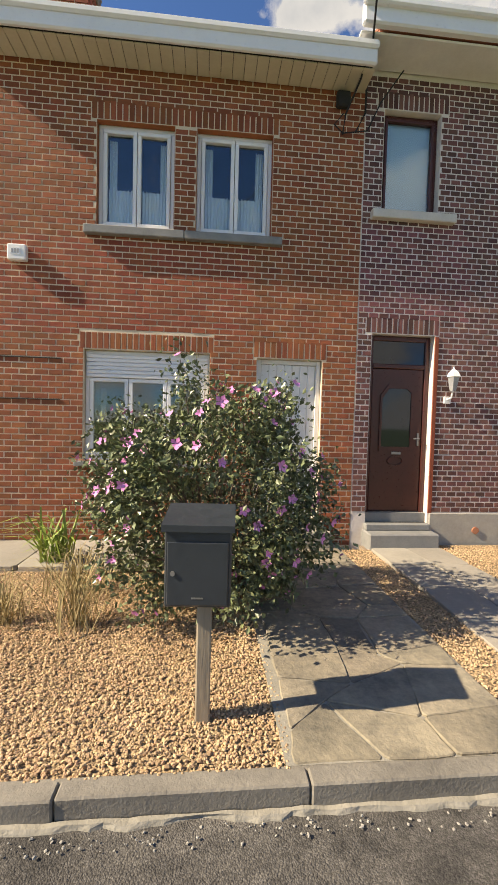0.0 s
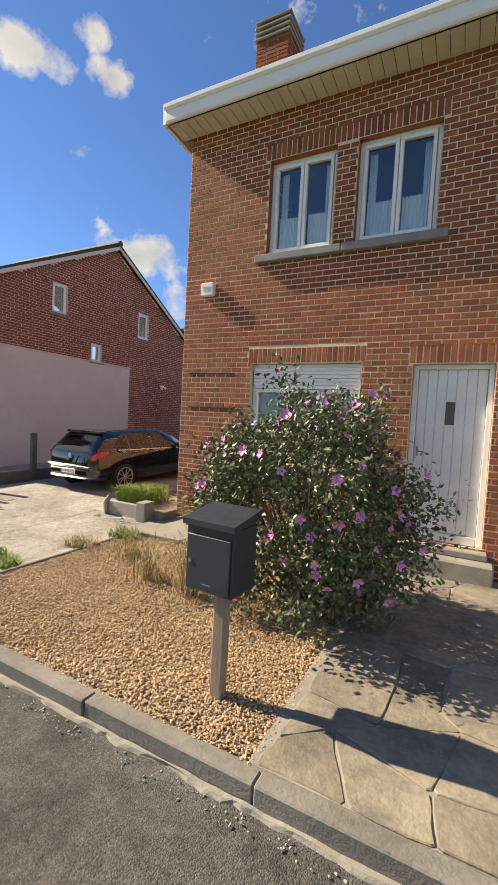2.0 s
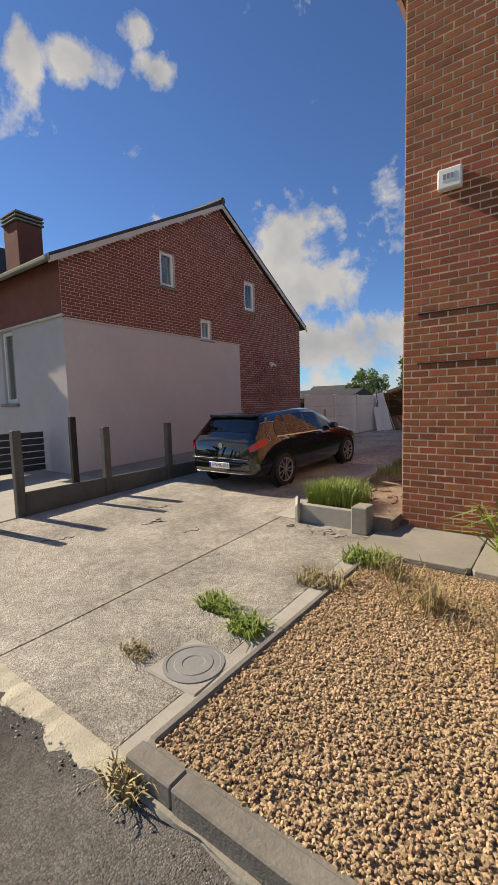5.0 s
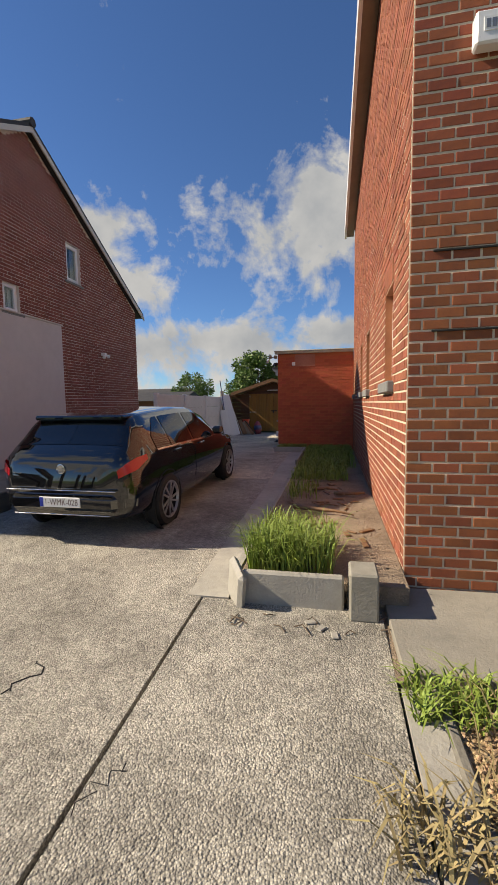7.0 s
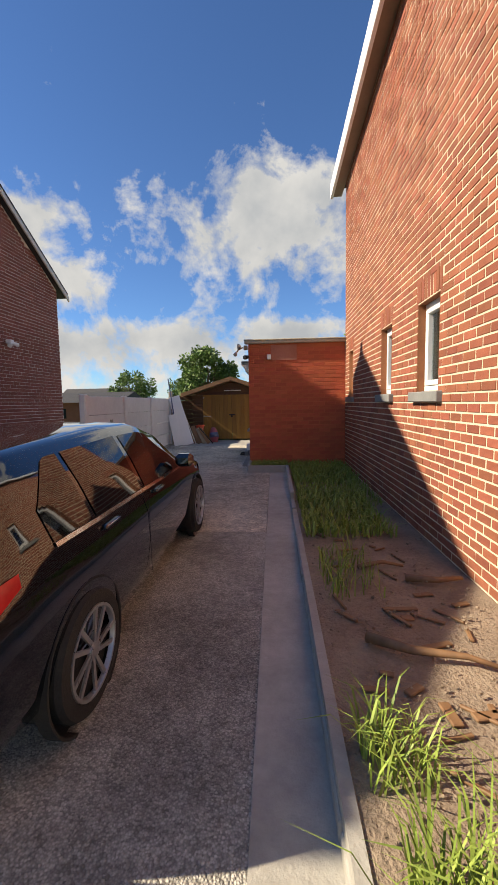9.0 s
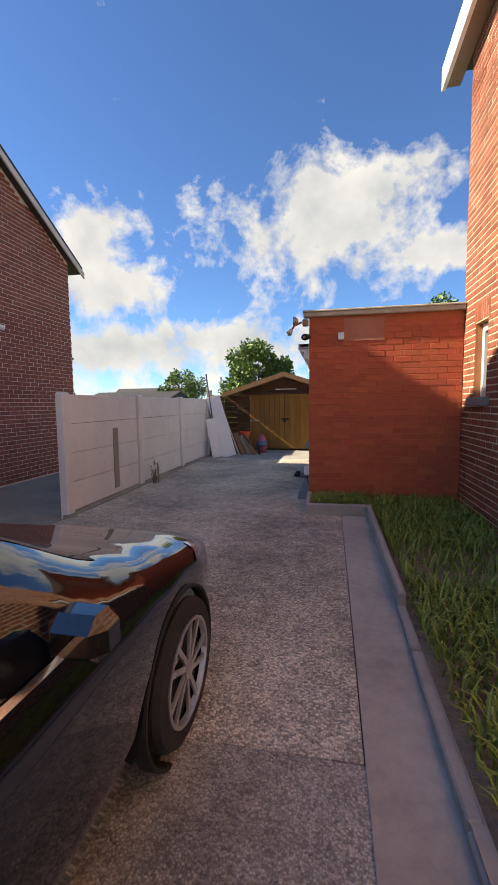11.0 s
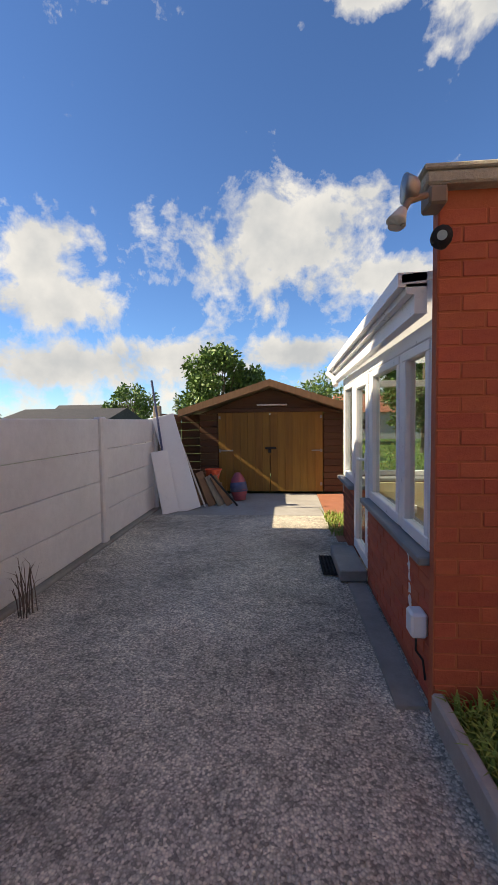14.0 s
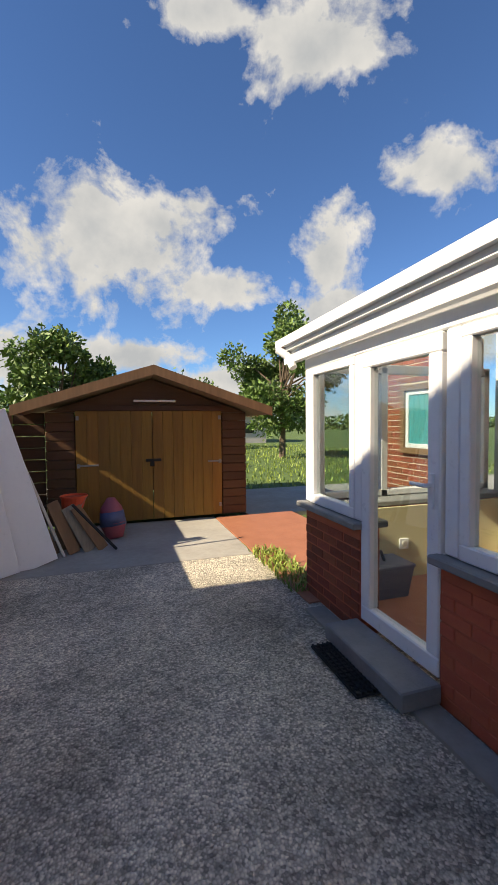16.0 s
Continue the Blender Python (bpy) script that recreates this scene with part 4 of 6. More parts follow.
part("sill_slab", Build().cbox(-4.82, 13.335, 0.72, -4.55, 14.95, 0.765, 0.008).cbox(-4.82, 15.61, 0.72, -4.55, 16.5, 0.765, 0.008).cbox(-4.55, 16.2, 0.72, -2.82, 16.5, 0.765, 0.008), "stone", cons, "grey stone sill")
ROOF0, ROOF1 = 2.13, 2.09
fr = Build()
P = lambda y0, y1, z0, z1, d=0.075, o=0.0, nm="post": part(nm, Build().cbox(-4.75 - o, y0, z0, -4.75 + d, y1, z1, 0.008), "white", cons)
for y, w in ((13.335, 0.06), (13.88, 0.07), (14.82, 0.09), (15.62, 0.09), (16.38, 0.08)):
    P(y, y + w, 0.77, 1.858)
P(14.91, 14.928, 0.12, 0.77)
P(15.622, 15.636, 0.12, 0.77)
P(13.335, 16.47, 1.86, 1.95, nm="head_rail")
for y0, y1, z0 in ((13.395, 13.88, 0.77), (13.95, 14.82, 0.77), (15.71, 16.38, 0.77)):
    s = Build()
    for a, c, d, g in ((y0 + 0.004, y1 - 0.004, z0, z0 + 0.075), (y0 + 0.004, y1 - 0.004, 1.80, 1.856), (y0 + 0.004, y0 + 0.065, z0 + 0.075, 1.80), (y1 - 0.065, y1 - 0.004, z0 + 0.075, 1.80)):
        s.cbox(-4.755, a, d, -4.69, c, g, 0.006)
    sash = part("sash", s, "white", cons)
    pane = part("pane", Build().box(-4.722, y0 + 0.065, z0 + 0.075, -4.716, y1 - 0.065, 1.8), "glass", sash)
    pane.visible_shadow = False
dl = Build()
for a, c, d, g in ((14.93, 15.615, 0.13, 0.23), (14.93, 15.615, 1.76, 1.856), (14.93, 15.02, 0.23, 1.76), (15.525, 15.615, 0.23, 1.76)):
    dl.cbox(-4.76, a, d, -4.69, c, g, 0.008)
dleaf = part("glazed_door", dl, "white", cons, "white glazed back door, closed")
pane = part("pane", Build().box(-4.726, 15.02, 0.23, -4.72, 15.525, 1.76), "glass", dleaf)
pane.visible_shadow = False
part("door_handle", Build().cbox(-4.775, 14.96, 0.98, -4.76, 14.99, 1.16, 0.004).tube([(-4.77, 14.975, 1.1), (-4.81, 14.975, 1.1), (-4.81, 15.08, 1.1)], 0.011), "white", dleaf)
# rear glazing
rg = Build()
for x in (-4.67, -4.05, -3.4, -2.9):
    rg.cbox(x, 16.4, 0.77, x + 0.07, 16.47, 1.9, 0.008)
rg.cbox(-4.6, 16.4, 1.84, -2.83, 16.47, 1.92, 0.008).cbox(-4.6, 16.4, 0.77, -2.83, 16.47, 0.83, 0.008)
part("rear_frame", rg, "white", cons)
pane = part("rear_pane", Build().box(-4.6, 16.43, 0.83, -2.83, 16.436, 1.84), "glass", cons)
pane.visible_shadow = False
roofm = Build()
roofm.loft([[(-4.9, 13.36, 2.12), (-2.81, 13.36, 2.3), (-2.81, 13.36, 2.34), (-4.9, 13.36, 2.16)], [(-4.9, 16.72, 2.06), (-2.81, 16.72, 2.24), (-2.81, 16.72, 2.28), (-4.9, 16.72, 2.10)]])
rc = recalc(part("roof", roofm, "milky", cons, "translucent white panelled roof"))
for z0, z1, o in ((1.95, 2.045, 0.0), (2.045, 2.095, 0.04), (2.08, 2.15, 0.08)):
    d = 0.02
    rf = Build()
    rf.loft([[(-4.84 - o, 13.36, z0 + 0.02), (-4.78, 13.36, z0 + 0.02), (-4.78, 13.36, z1 + 0.02), (-4.84 - o, 13.36, z1 + 0.02)], [(-4.84 - o, 16.7, z0 - d), (-4.78, 16.7, z0 - d), (-4.78, 16.7, z1 - d), (-4.84 - o, 16.7, z1 - d)]])
    recalc(part("eaves_board", rf, "white", rc, "white stepped eaves board"))
part("downpipe", Build().tube([(-4.93, 16.62, 2.05), (-4.86, 16.56, 1.98), (-4.84, 16.5, 1.88)], 0.035, 10), "white", rc)
# inside
setting("conservatory_floor", Build().box(-4.59, 13.35, 0.0, -2.82, 16.2, 0.11), "terracotta", "brown tiled conservatory floor", "floor")
setting("conservatory_dado", Build().box(-4.59, 16.17, 0.115, -2.83, 16.196, 0.715).box(-4.595, 15.73, 0.11, -4.58, 16.17, 0.715), "yellowwall", "pale yellow wall under the glazing", "wall")
setting("conservatory_back_wall", Build().box(-2.96, 13.35, 0.11, -2.82, 16.16, 2.2), "yellowwall", "pale yellow inner wall", "wall")
INNER = facing_left(-2.965)
iw = setting("rear_wing_wall", Build().box(-2.965, 16.6, -0.1, -2.7, 18.2, 2.25), "mortar", "orange brick wall of the rear wing behind the conservatory", "wall")
brickwork(iw, INNER, -18.2, -16.6, 0.0, 2.2, [(-17.48, -16.83, 1.05, 1.85)], M["brick"], lambda p: True, seed=11)
wi = thing("inner_window", "wooden window with a teal curtain", "window", (-3.0, 15.4, 1.05), kind="structure")
fi = Build()
for a, c, d, g in ((15.1, 15.75, 1.05, 1.12), (15.1, 15.75, 1.78, 1.85), (15.1, 15.17, 1.12, 1.78), (15.68, 15.75, 1.12, 1.78)):
    fi.cbox(-3.03, a, d, -2.968, c, g, 0.006)
part("window_frame", fi, "wood_brown", wi)
part("inner_frame", Build().cbox(-3.0, 15.17, 1.12, -2.97, 15.22, 1.78, 0.004).cbox(-3.0, 15.63, 1.12, -2.97, 15.68, 1.78, 0.004).cbox(-3.0, 15.22, 1.12, -2.97, 15.63, 1.17, 0.004).cbox(-3.0, 15.22, 1.73, -2.97, 15.63, 1.78, 0.004), "white", wi)
part("curtain", Build().loft([[(-2.985 + 0.008 * math.sin(j * 1.3), 15.22 + 0.41 * j / 24, z) for j in range(25)] for z in (1.17, 1.73)], closed=False), "teal", wi, "teal curtain")
wi.location.y += 1.73
so = thing("socket", "white plastic wall socket on yellow wall", "socket", (-4.0, 16.16, 0.4))
part("plate", Build().cbox(-4.04, 16.155, 0.36, -3.95, 16.169, 0.45, 0.004), "white", so)
part("insert", Build().tube([(-3.995, 16.156, 0.405), (-3.995, 16.15, 0.405)], 0.025, 12), "palestone", so)
bk = thing("plant_box", "dark blue plastic box on the conservatory floor", "box", (-4.35, 15.95, 0.11))
part("body", Build().loft([[(-4.5, 15.85, 0.112), (-4.2, 15.85, 0.112), (-4.2, 16.05, 0.112), (-4.5, 16.05, 0.112)], [(-4.53, 15.82, 0.34), (-4.17, 15.82, 0.34), (-4.17, 16.08, 0.34), (-4.53, 16.08, 0.34)]]), "blueplastic", bk)
part("rim", Build().cbox(-4.54, 15.81, 0.34, -4.16, 16.09, 0.365, 0.006), "blueplastic", bk)
part("handle", Build().tube([(-4.45, 15.95, 0.365), (-4.42, 15.95, 0.44), (-4.37, 15.95, 0.44), (-4.34, 15.95, 0.365)], 0.012), "black", bk)
st = setting("back_step", Build().cbox(-5.0, 14.9, 0.02, -4.76, 15.66, 0.12, 0.008), "stone", "grey stone back doorstep", "step")
mt = thing("doormat", "black rubber honeycomb doormat on the concrete", "doormat", (-4.95, 15.34, 0.02))
part("mat_base", Build().box(-5.13, 15.08, 0.012, -4.79, 15.6, 0.022), "black", mt)
mb2 = Build()
for i in range(10):
    for j in range(14):
        mb2.box(-5.125 + i * 0.0335, 15.085 + j * 0.0367, 0.022, -5.115 + i * 0.0335, 15.118 + j * 0.0367, 0.034)
        mb2.box(-5.125 + i * 0.0335, 15.085 + j * 0.0367, 0.022, -5.097 + i * 0.0335, 15.094 + j * 0.0367, 0.034)
tagged(part("mat_ribs", mb2, "black", mt), kind="stuff")
sk = thing("outdoor_socket", "white weatherproof outdoor socket low on the wall", "socket", (-4.8, 13.85, 0.4))
part("case", Build().cbox(-4.84, 13.36, 0.33, -4.757, 13.47, 0.46, 0.012), "white", sk)
part("wire", Build().tube([(-4.8, 13.42, 0.33), (-4.8, 13.42, 0.24), (-4.77, 13.4, 0.2), (-4.76, 13.39, 0.1)], 0.006), "black", sk)
for i in range(5):
    tagged(part("plaster_patch", Build().prism([(13.68 + 0.01 * i + r * math.cos(a), 0.4 + i * 0.065 + r * 1.4 * math.sin(a)) for a, r in ((k * 0.9, random.uniform(0.012, 0.035)) for k in range(7))], 0.0, 0.002), "white"), "white filler patch on red wall", "patch").matrix_world = Matrix(((0, 0, -1, -4.7545), (1, 0, 0, 0), (0, 1, 0, 0), (0, 0, 0, 1)))

# ---- the whitewashed concrete wall ----
cw = thing("concrete_wall", "whitewashed concrete panel wall between slotted posts", "wall", (-7.65, 15, 0))
ends = [11.98, 13.98, 15.98, 17.98]
for y in ends:
    part("post", Build().cbox(-7.71, y - 0.07, -0.1, -7.59, y + 0.07, 1.52, 0.02), "wall_white", cw)
for a, c in zip(ends, ends[1:]):
    for k in range(4):
        part("panel", Build().cbox(-7.675 + random.uniform(-0.004, 0.004), a + 0.072, 0.04 + k * 0.365, -7.635, c - 0.072, 0.4 + k * 0.365, 0.008), "wall_white", cw)
part("plinth", Build().cbox(-7.68, 11.9, -0.1, -7.57, 18.0, 0.035, 0.015), "concrete_dark", cw, "dark damp concrete foot")
tagged(part("wall_slot", Build().cbox(-7.634, 13.1, 0.12, -7.622, 13.24, 1.02, 0.004), "concrete_dark"), "grey upright concrete strip on the white wall", "strip")
fence = thing("boundary_fence", "low concrete panel fence with bare posts", "fence", (-7.5, 4, -0.2))
for y, h in ((1.42, 1.06), (2.66, 1.04), (3.22, 1.02), (4.66, 0.98), (6.06, 0.97), (7.6, 0.97), (9.0, 0.97)):
    part("post", Build().cbox(-7.555, y - 0.06, drive_z(0, y) - 0.1, -7.445, y + 0.06, h, 0.012), "post_dark", fence)
part("post", Build().cbox(-7.62, 4.08, -0.2, -7.54, 4.18, 1.17, 0.008), "black", fence, "thin dark steel post")
for a, c in ((1.48, 2.6), (3.28, 4.6), (4.72, 6.0), (6.12, 7.54), (7.66, 8.94)):
    z = drive_z(0, (a + c) / 2)
    part("panel", Build().cbox(-7.52, a, z - 0.1, -7.47, c, 0.13, 0.008), "post_dark", fence)

# ---- the neighbour's house ----
hn = thing("gable_house", "brown brick house with a pale rendered lower wall", "house", (-10, 11, -0.1))
GN = facing_right(-10.0)
gtop = lambda u: 4.47 + (u - 5.5) * 0.5255 if u < 10.8 else 7.255 - (u - 10.8) * 0.58
HOLES_N = [(8.33, 8.87, 4.47, 5.42), (9.84, 10.31, 3.21, 3.85), (12.05, 12.63, 4.43, 5.4)]
gw = Build()
us = [5.5, 8.33, 8.87, 9.84, 10.31, 10.8, 12.05, 12.63, 15.75]
holed(gw, GN, 5.5, 15.75, -0.3, 4.36, 0.3, [(9.84, 10.31, 3.21, 3.85)])
for a, c in zip(us, us[1:]):
    hole = next((h for h in HOLES_N if h[0] <= (a + c) / 2 <= h[1] and h[3] > 4.4), None)
    for lo, hi in (((4.36, hole[2]), (hole[3], None)) if hole else ((4.36, None),)):
        la, lc = (lo, lo)
        ha, hc = (gtop(a), gtop(c)) if hi is None else (hi, hi)
        gw.loft([[(-10.0, a, la), (-10.0, c, lc), (-10.0, c, max(hc, lc)), (-10.0, a, max(ha, la))], [(-10.3, a, la), (-10.3, c, lc), (-10.3, c, max(hc, lc)), (-10.3, a, max(ha, la))]])
gwall = recalc(part("gable_wall", gw, "mortar_dark", hn))
bm = bmesh.new()
bm.from_mesh(gwall.data)
bmesh.ops.remove_doubles(bm, verts=bm.verts, dist=0.001)
bm.to_mesh(gwall.data)
bm.free()
brickwork(gwall, GN, 5.5, 15.75, 0.0, 7.25, HOLES_N + [(5.4, 11.64, -1, 3.21)], M["brick_n"], lambda p: p.y > 12.5 and 1.5 < p.z < 3.0, top=gtop, seed=12, length=0.22, course=0.075, proud=0.004, joint=0.008)
part("rendered_wall", Build().box(-10.02, 5.49, -0.2, -9.965, 11.65, 3.22), "render_lilac", hn, "pale lilac rendered lower wall")
FN = facing_front(5.5)
HOLES_NF = [(-12.95, -12.3, 1.45, 3.25)]
fw = part("front_wall", holed(Build(), FN, -15.0, -10.302, -0.3, 4.45, 0.3, HOLES_NF), "render_lilac", hn, "pale rendered front wall")
part("front_brick", holed(Build(), facing_front(5.49), -15.0, -10.004, 3.3, 4.45, 0.02, []), "brick_n", hn)
part("rendered_corner", Build().box(-10.301, 5.484, -0.2, -9.963, 5.489, 3.22), "render_lilac", hn)
part("drip_edge", Build().cbox(-15.0, 5.44, 3.26, -9.94, 5.5, 3.31, 0.008).cbox(-9.965, 5.5, 3.21, -9.93, 11.66, 3.245, 0.006), "palestone", hn)
rn = Build()
th = 0.12
rn.loft([[(-9.82, 5.2, 4.32), (-9.82, 10.8, 7.28), (-9.82, 16.02, 4.22), (-9.82, 16.02, 4.36), (-9.82, 10.8, 7.42), (-9.82, 5.2, 4.46)], [(-15.5, 5.2, 4.32), (-15.5, 10.8, 7.28), (-15.5, 16.02, 4.22), (-15.5, 16.02, 4.36), (-15.5, 10.8, 7.42), (-15.5, 5.2, 4.46)]])
rofn = recalc(part("roof", rn, "roof_dark", hn, "dark tiled gable roof"))
vb = Build()
vb.loft([[(-9.81, 5.18, 4.26), (-9.81, 5.18, 4.38), (-9.84, 5.18, 4.38), (-9.84, 5.18, 4.26)], [(-9.81, 10.8, 7.21), (-9.81, 10.8, 7.33), (-9.84, 10.8, 7.33), (-9.84, 10.8, 7.21)]])
vb.loft([[(-9.81, 10.8, 7.21), (-9.81, 10.8, 7.33), (-9.84, 10.8, 7.33), (-9.84, 10.8, 7.21)], [(-9.81, 16.07, 4.14), (-9.81, 16.07, 4.26), (-9.84, 16.07, 4.26), (-9.84, 16.07, 4.14)]])
recalc(part("verge_board", vb, "palestone", rofn, "pale verge boards"))
part("ridge", Build().tube([(-9.78, 10.8, 7.42), (-15.5, 10.8, 7.42)], 0.1, 8), "roof_dark", rofn)
part("eaves_gutter", Build().cbox(-15.2, 5.1, 4.3, -9.8, 5.22, 4.4, 0.02), "concrete_dark", rofn)
for i, h in enumerate(HOLES_N):
    window("window_%d" % (i + 9), GN, *h, leaves=1, inset=0.06, sill=(0.04, 0.05), label="small white gable window")
window("window_12", FN, *HOLES_NF[0], leaves=1, inset=0.06, sill=(0.08, 0.08), label="tall white front window")
chn = thing("chimney", "dark brick chimney on the neighbour's roof", "chimney", (-13.9, 6.8, 5))
part("chimney_shaft", Build().cbox(-14.3, 6.4, 4.9, -13.5, 7.1, 6.45, 0.01), "brick_n", chn)
for i in range(3):
    part("louvre", Build().cbox(-14.35, 6.35, 6.47 + i * 0.1, -13.45, 7.15, 6.52 + i * 0.1, 0.01), "concrete_dark", chn)
part("cap", Build().box(-14.25, 6.45, 6.45, -13.55, 7.05, 6.74), "black", chn)
part("flood_lamp", Build().cbox(-9.99, 13.45, 2.68, -9.86, 13.56, 2.76, 0.01).tube([(-9.9, 13.5, 2.68), (-9.86, 13.4, 2.62)], [0.03, 0.05]).tube([(-9.9, 13.56, 2.7), (-9.84, 13.66, 2.66)], [0.03, 0.05]), "white", hn, "white twin wall lamp")


def bay_house(name, x0, x1, y0, y1, eave, ridge, label):
    """A house whose gable faces the street, ridge running back."""
    h = thing(name, label, "house", ((x0 + x1) / 2, y0, -0.2))
    xm = (x0 + x1) / 2
    fmm = facing_front(y0)
    low = [(xm - 0.9, xm - 0.2, 1.2, 3.0), (xm + 0.3, xm + 1.0, 1.2, 3.0)]
    part("front_wall", holed(Build(), fmm, x0, x1, -0.3, 3.2, 0.3, low), "render_lilac", h)
    g = Build()
    g.loft([[(x0, y0, 3.2), (x1, y0, 3.2), (x1, y0, eave), (xm, y0, ridge), (x0, y0, eave)], [(x0, y1, 3.2), (x1, y1, 3.2), (x1, y1, eave), (xm, y1, ridge), (x0, y1, eave)]])
    recalc(part("upper_wall", g, "brick_n", h))
    part("side_wall", Build().box(x1 - 0.3, y0 + 0.31, -0.3, x1, y1, 3.19).box(x0, y0 + 0.31, -0.3, x0 + 0.3, y1, 3.19).box(x0, y1 - 0.3, -0.3, x1, y1, 3.19), "render_lilac", h)
    r = Build()
    s = 0.35
    k = (ridge - eave) / (x1 - xm)
    pts = [(x1 + s, eave - s * k), (xm, ridge), (x0 - s, eave - s * k), (x0 - s, eave - s * k + 0.15), (xm, ridge + 0.17), (x1 + s, eave - s * k + 0.15)]
    r.loft([[(x, y0 - 0.3, z) for x, z in pts], [(x, y1 + 0.2, z) for x, z in pts]])
    rr = recalc(part("roof", r, "roof_dark", h, "steep dark tiled roof"))
    v = Build()
    for a, c in ((pts[0], pts[1]), (pts[2], pts[1])):
        v.loft([[(a[0], y0 - 0.33, a[1] - 0.05), (a[0], y0 - 0.33, a[1] + 0.17), (a[0], y0 - 0.3, a[1] + 0.17), (a[0], y0 - 0.3, a[1] - 0.05)], [(c[0], y0 - 0.33, c[1] - 0.05), (c[0], y0 - 0.33, c[1] + 0.19), (c[0], y0 - 0.3, c[1] + 0.19), (c[0], y0 - 0.3, c[1] - 0.05)]])
    recalc(part("verge_board", v, "palestone", rr))
    for q in low:
        w = Build()
        for a, c, d, e in ((q[0], q[1], q[2], q[2] + 0.07), (q[0], q[1], q[3] - 0.07, q[3]), (q[0], q[0] + 0.07, q[2] + 0.07, q[3] - 0.07), (q[1] - 0.07, q[1], q[2] + 0.07, q[3] - 0.07)):
            w.box(a + 0.004, d + 0.004, -0.12, c - 0.004, e - 0.004, -0.06, fmm)
        ww = part("window", w, "white", h)
        part("pane", Build().box(q[0] + 0.07, q[2] + 0.07, -0.1, q[1] - 0.07, q[3] - 0.07, -0.095, fmm), "darkglass", ww)
    part("attic_window", Build().box(xm - 0.25, y0 - 0.03, eave + 0.2, xm + 0.25, y0 - 0.002, eave + 1.3), "darkglass", h)
    part("attic_frame", Build().cbox(xm - 0.31, y0 - 0.05, eave + 0.14, xm - 0.25, y0, eave + 1.36, 0.006).cbox(xm + 0.25, y0 - 0.05, eave + 0.14, xm + 0.31, y0, eave + 1.36, 0.006).cbox(xm - 0.25, y0 - 0.05, eave + 1.3, xm + 0.25, y0, eave + 1.36, 0.006), "white", h)
    part("downpipe", Build().tube([(x1 + 0.06, y0 - 0.05, eave - 0.2), (x1 + 0.06, y0 - 0.05, 0)], 0.05), "concrete_dark", h)
    return h


bay_house("bay_house", -19.5, -14.95, 4.5, 13.0, 4.1, 6.75, "brown brick bay with steep front gable and dark roof")
bay_house("far_house", -25.5, -20.6, 4.0, 12.0, 3.9, 6.4, "far terraced house with steep front gable")

# ---- the shed ----
shed = thing("garden_shed", "golden brown wooden shed with closed double doors", "shed", (-5.75, 19.45, 0.03))
SX0, SX1 = -7.17, -4.34
for i in range(12):
    z = 0.04 + i * 0.13
    part("cladding_board", Build().cbox(SX0, 19.46, z, -6.8, 19.5, z + 0.126, 0.008), "wood_shed_dark", shed)
    part("cladding_board", Build().cbox(-4.72, 19.46, z, SX1, 19.5, z + 0.126, 0.008), "wood_shed_dark", shed)
    part("side_board", Build().cbox(SX1 - 0.04, 19.502, z, SX1, 22.4, z + 0.126, 0.008), "wood_shed_dark", shed)
    part("side_board", Build().cbox(SX0, 19.502, z, SX0 + 0.04, 22.4, z + 0.126, 0.008), "wood_shed_dark", shed)
part("rear_wall", Build().box(SX0 + 0.05, 22.35, 0.03, SX1 - 0.05, 22.39, 1.6), "wood_shed_dark", shed)
g = Build()
g.loft([[(SX0, 19.47, 1.6), (SX1, 19.47, 1.6), (-5.755, 19.47, 2.08)], [(SX0, 19.5, 1.6), (SX1, 19.5, 1.6), (-5.755, 19.5, 2.08)]])
recalc(part("gable_board", g, "wood_shed_dark", shed))
for x0, x1, nm in ((-6.79, -5.765, "door_leaf"), (-5.757, -4.735, "door_leaf")):
    dl = None
    pl = Build()
    n = 7
    w = (x1 - x0) / n
    lf = part(nm, Build().box(x0 + 0.01, 19.452, 0.07, x1 - 0.01, 19.459, 1.6), "wood_shed", shed, "closed plank door leaf")
    for i in range(n):
        part("plank", Build().cbox(x0 + i * w + 0.0015, 19.43, 0.05, x0 + (i + 1) * w - 0.0015, 19.451, 1.615, 0.002), "wood_shed", lf)
    for z in (0.2, 0.86, 1.52):
        hx = x0 + 0.03 if x0 < -6 else x1 - 0.03
        part("hinge", Build().cbox(hx - 0.02, 19.415, z - 0.03, hx + 0.02, 19.43, z + 0.03, 0.004), "metal", lf)
    if x0 < -6:
        part("strap", Build().cbox(-6.78, 19.418, 0.85, -6.5, 19.43, 0.875, 0.003), "metal", lf)
    else:
        part("strap", Build().cbox(-4.95, 19.418, 0.85, -4.74, 19.43, 0.875, 0.003), "metal", lf)
lk = thing("padlock", "dark hasp and padlock on the shed doors", "lock", (-5.76, 19.42, 0.9))
part("hasp", Build().cbox(-5.86, 19.41, 0.89, -5.64, 19.429, 0.93, 0.004), "black", lk)
part("body", Build().cbox(-5.8, 19.395, 0.82, -5.74, 19.425, 0.89, 0.008), "black", lk)
rs = Build()
pts = [(-7.45, 1.56), (-5.755, 2.1), (-4.1, 1.55), (-4.1, 1.62), (-5.755, 2.18), (-7.45, 1.63)]
rs.loft([[(x, 19.08, z) for x, z in pts], [(x, 22.6, z) for x, z in pts]])
rsh = recalc(part("roof", rs, "soffit", shed, "felted gable roof"))
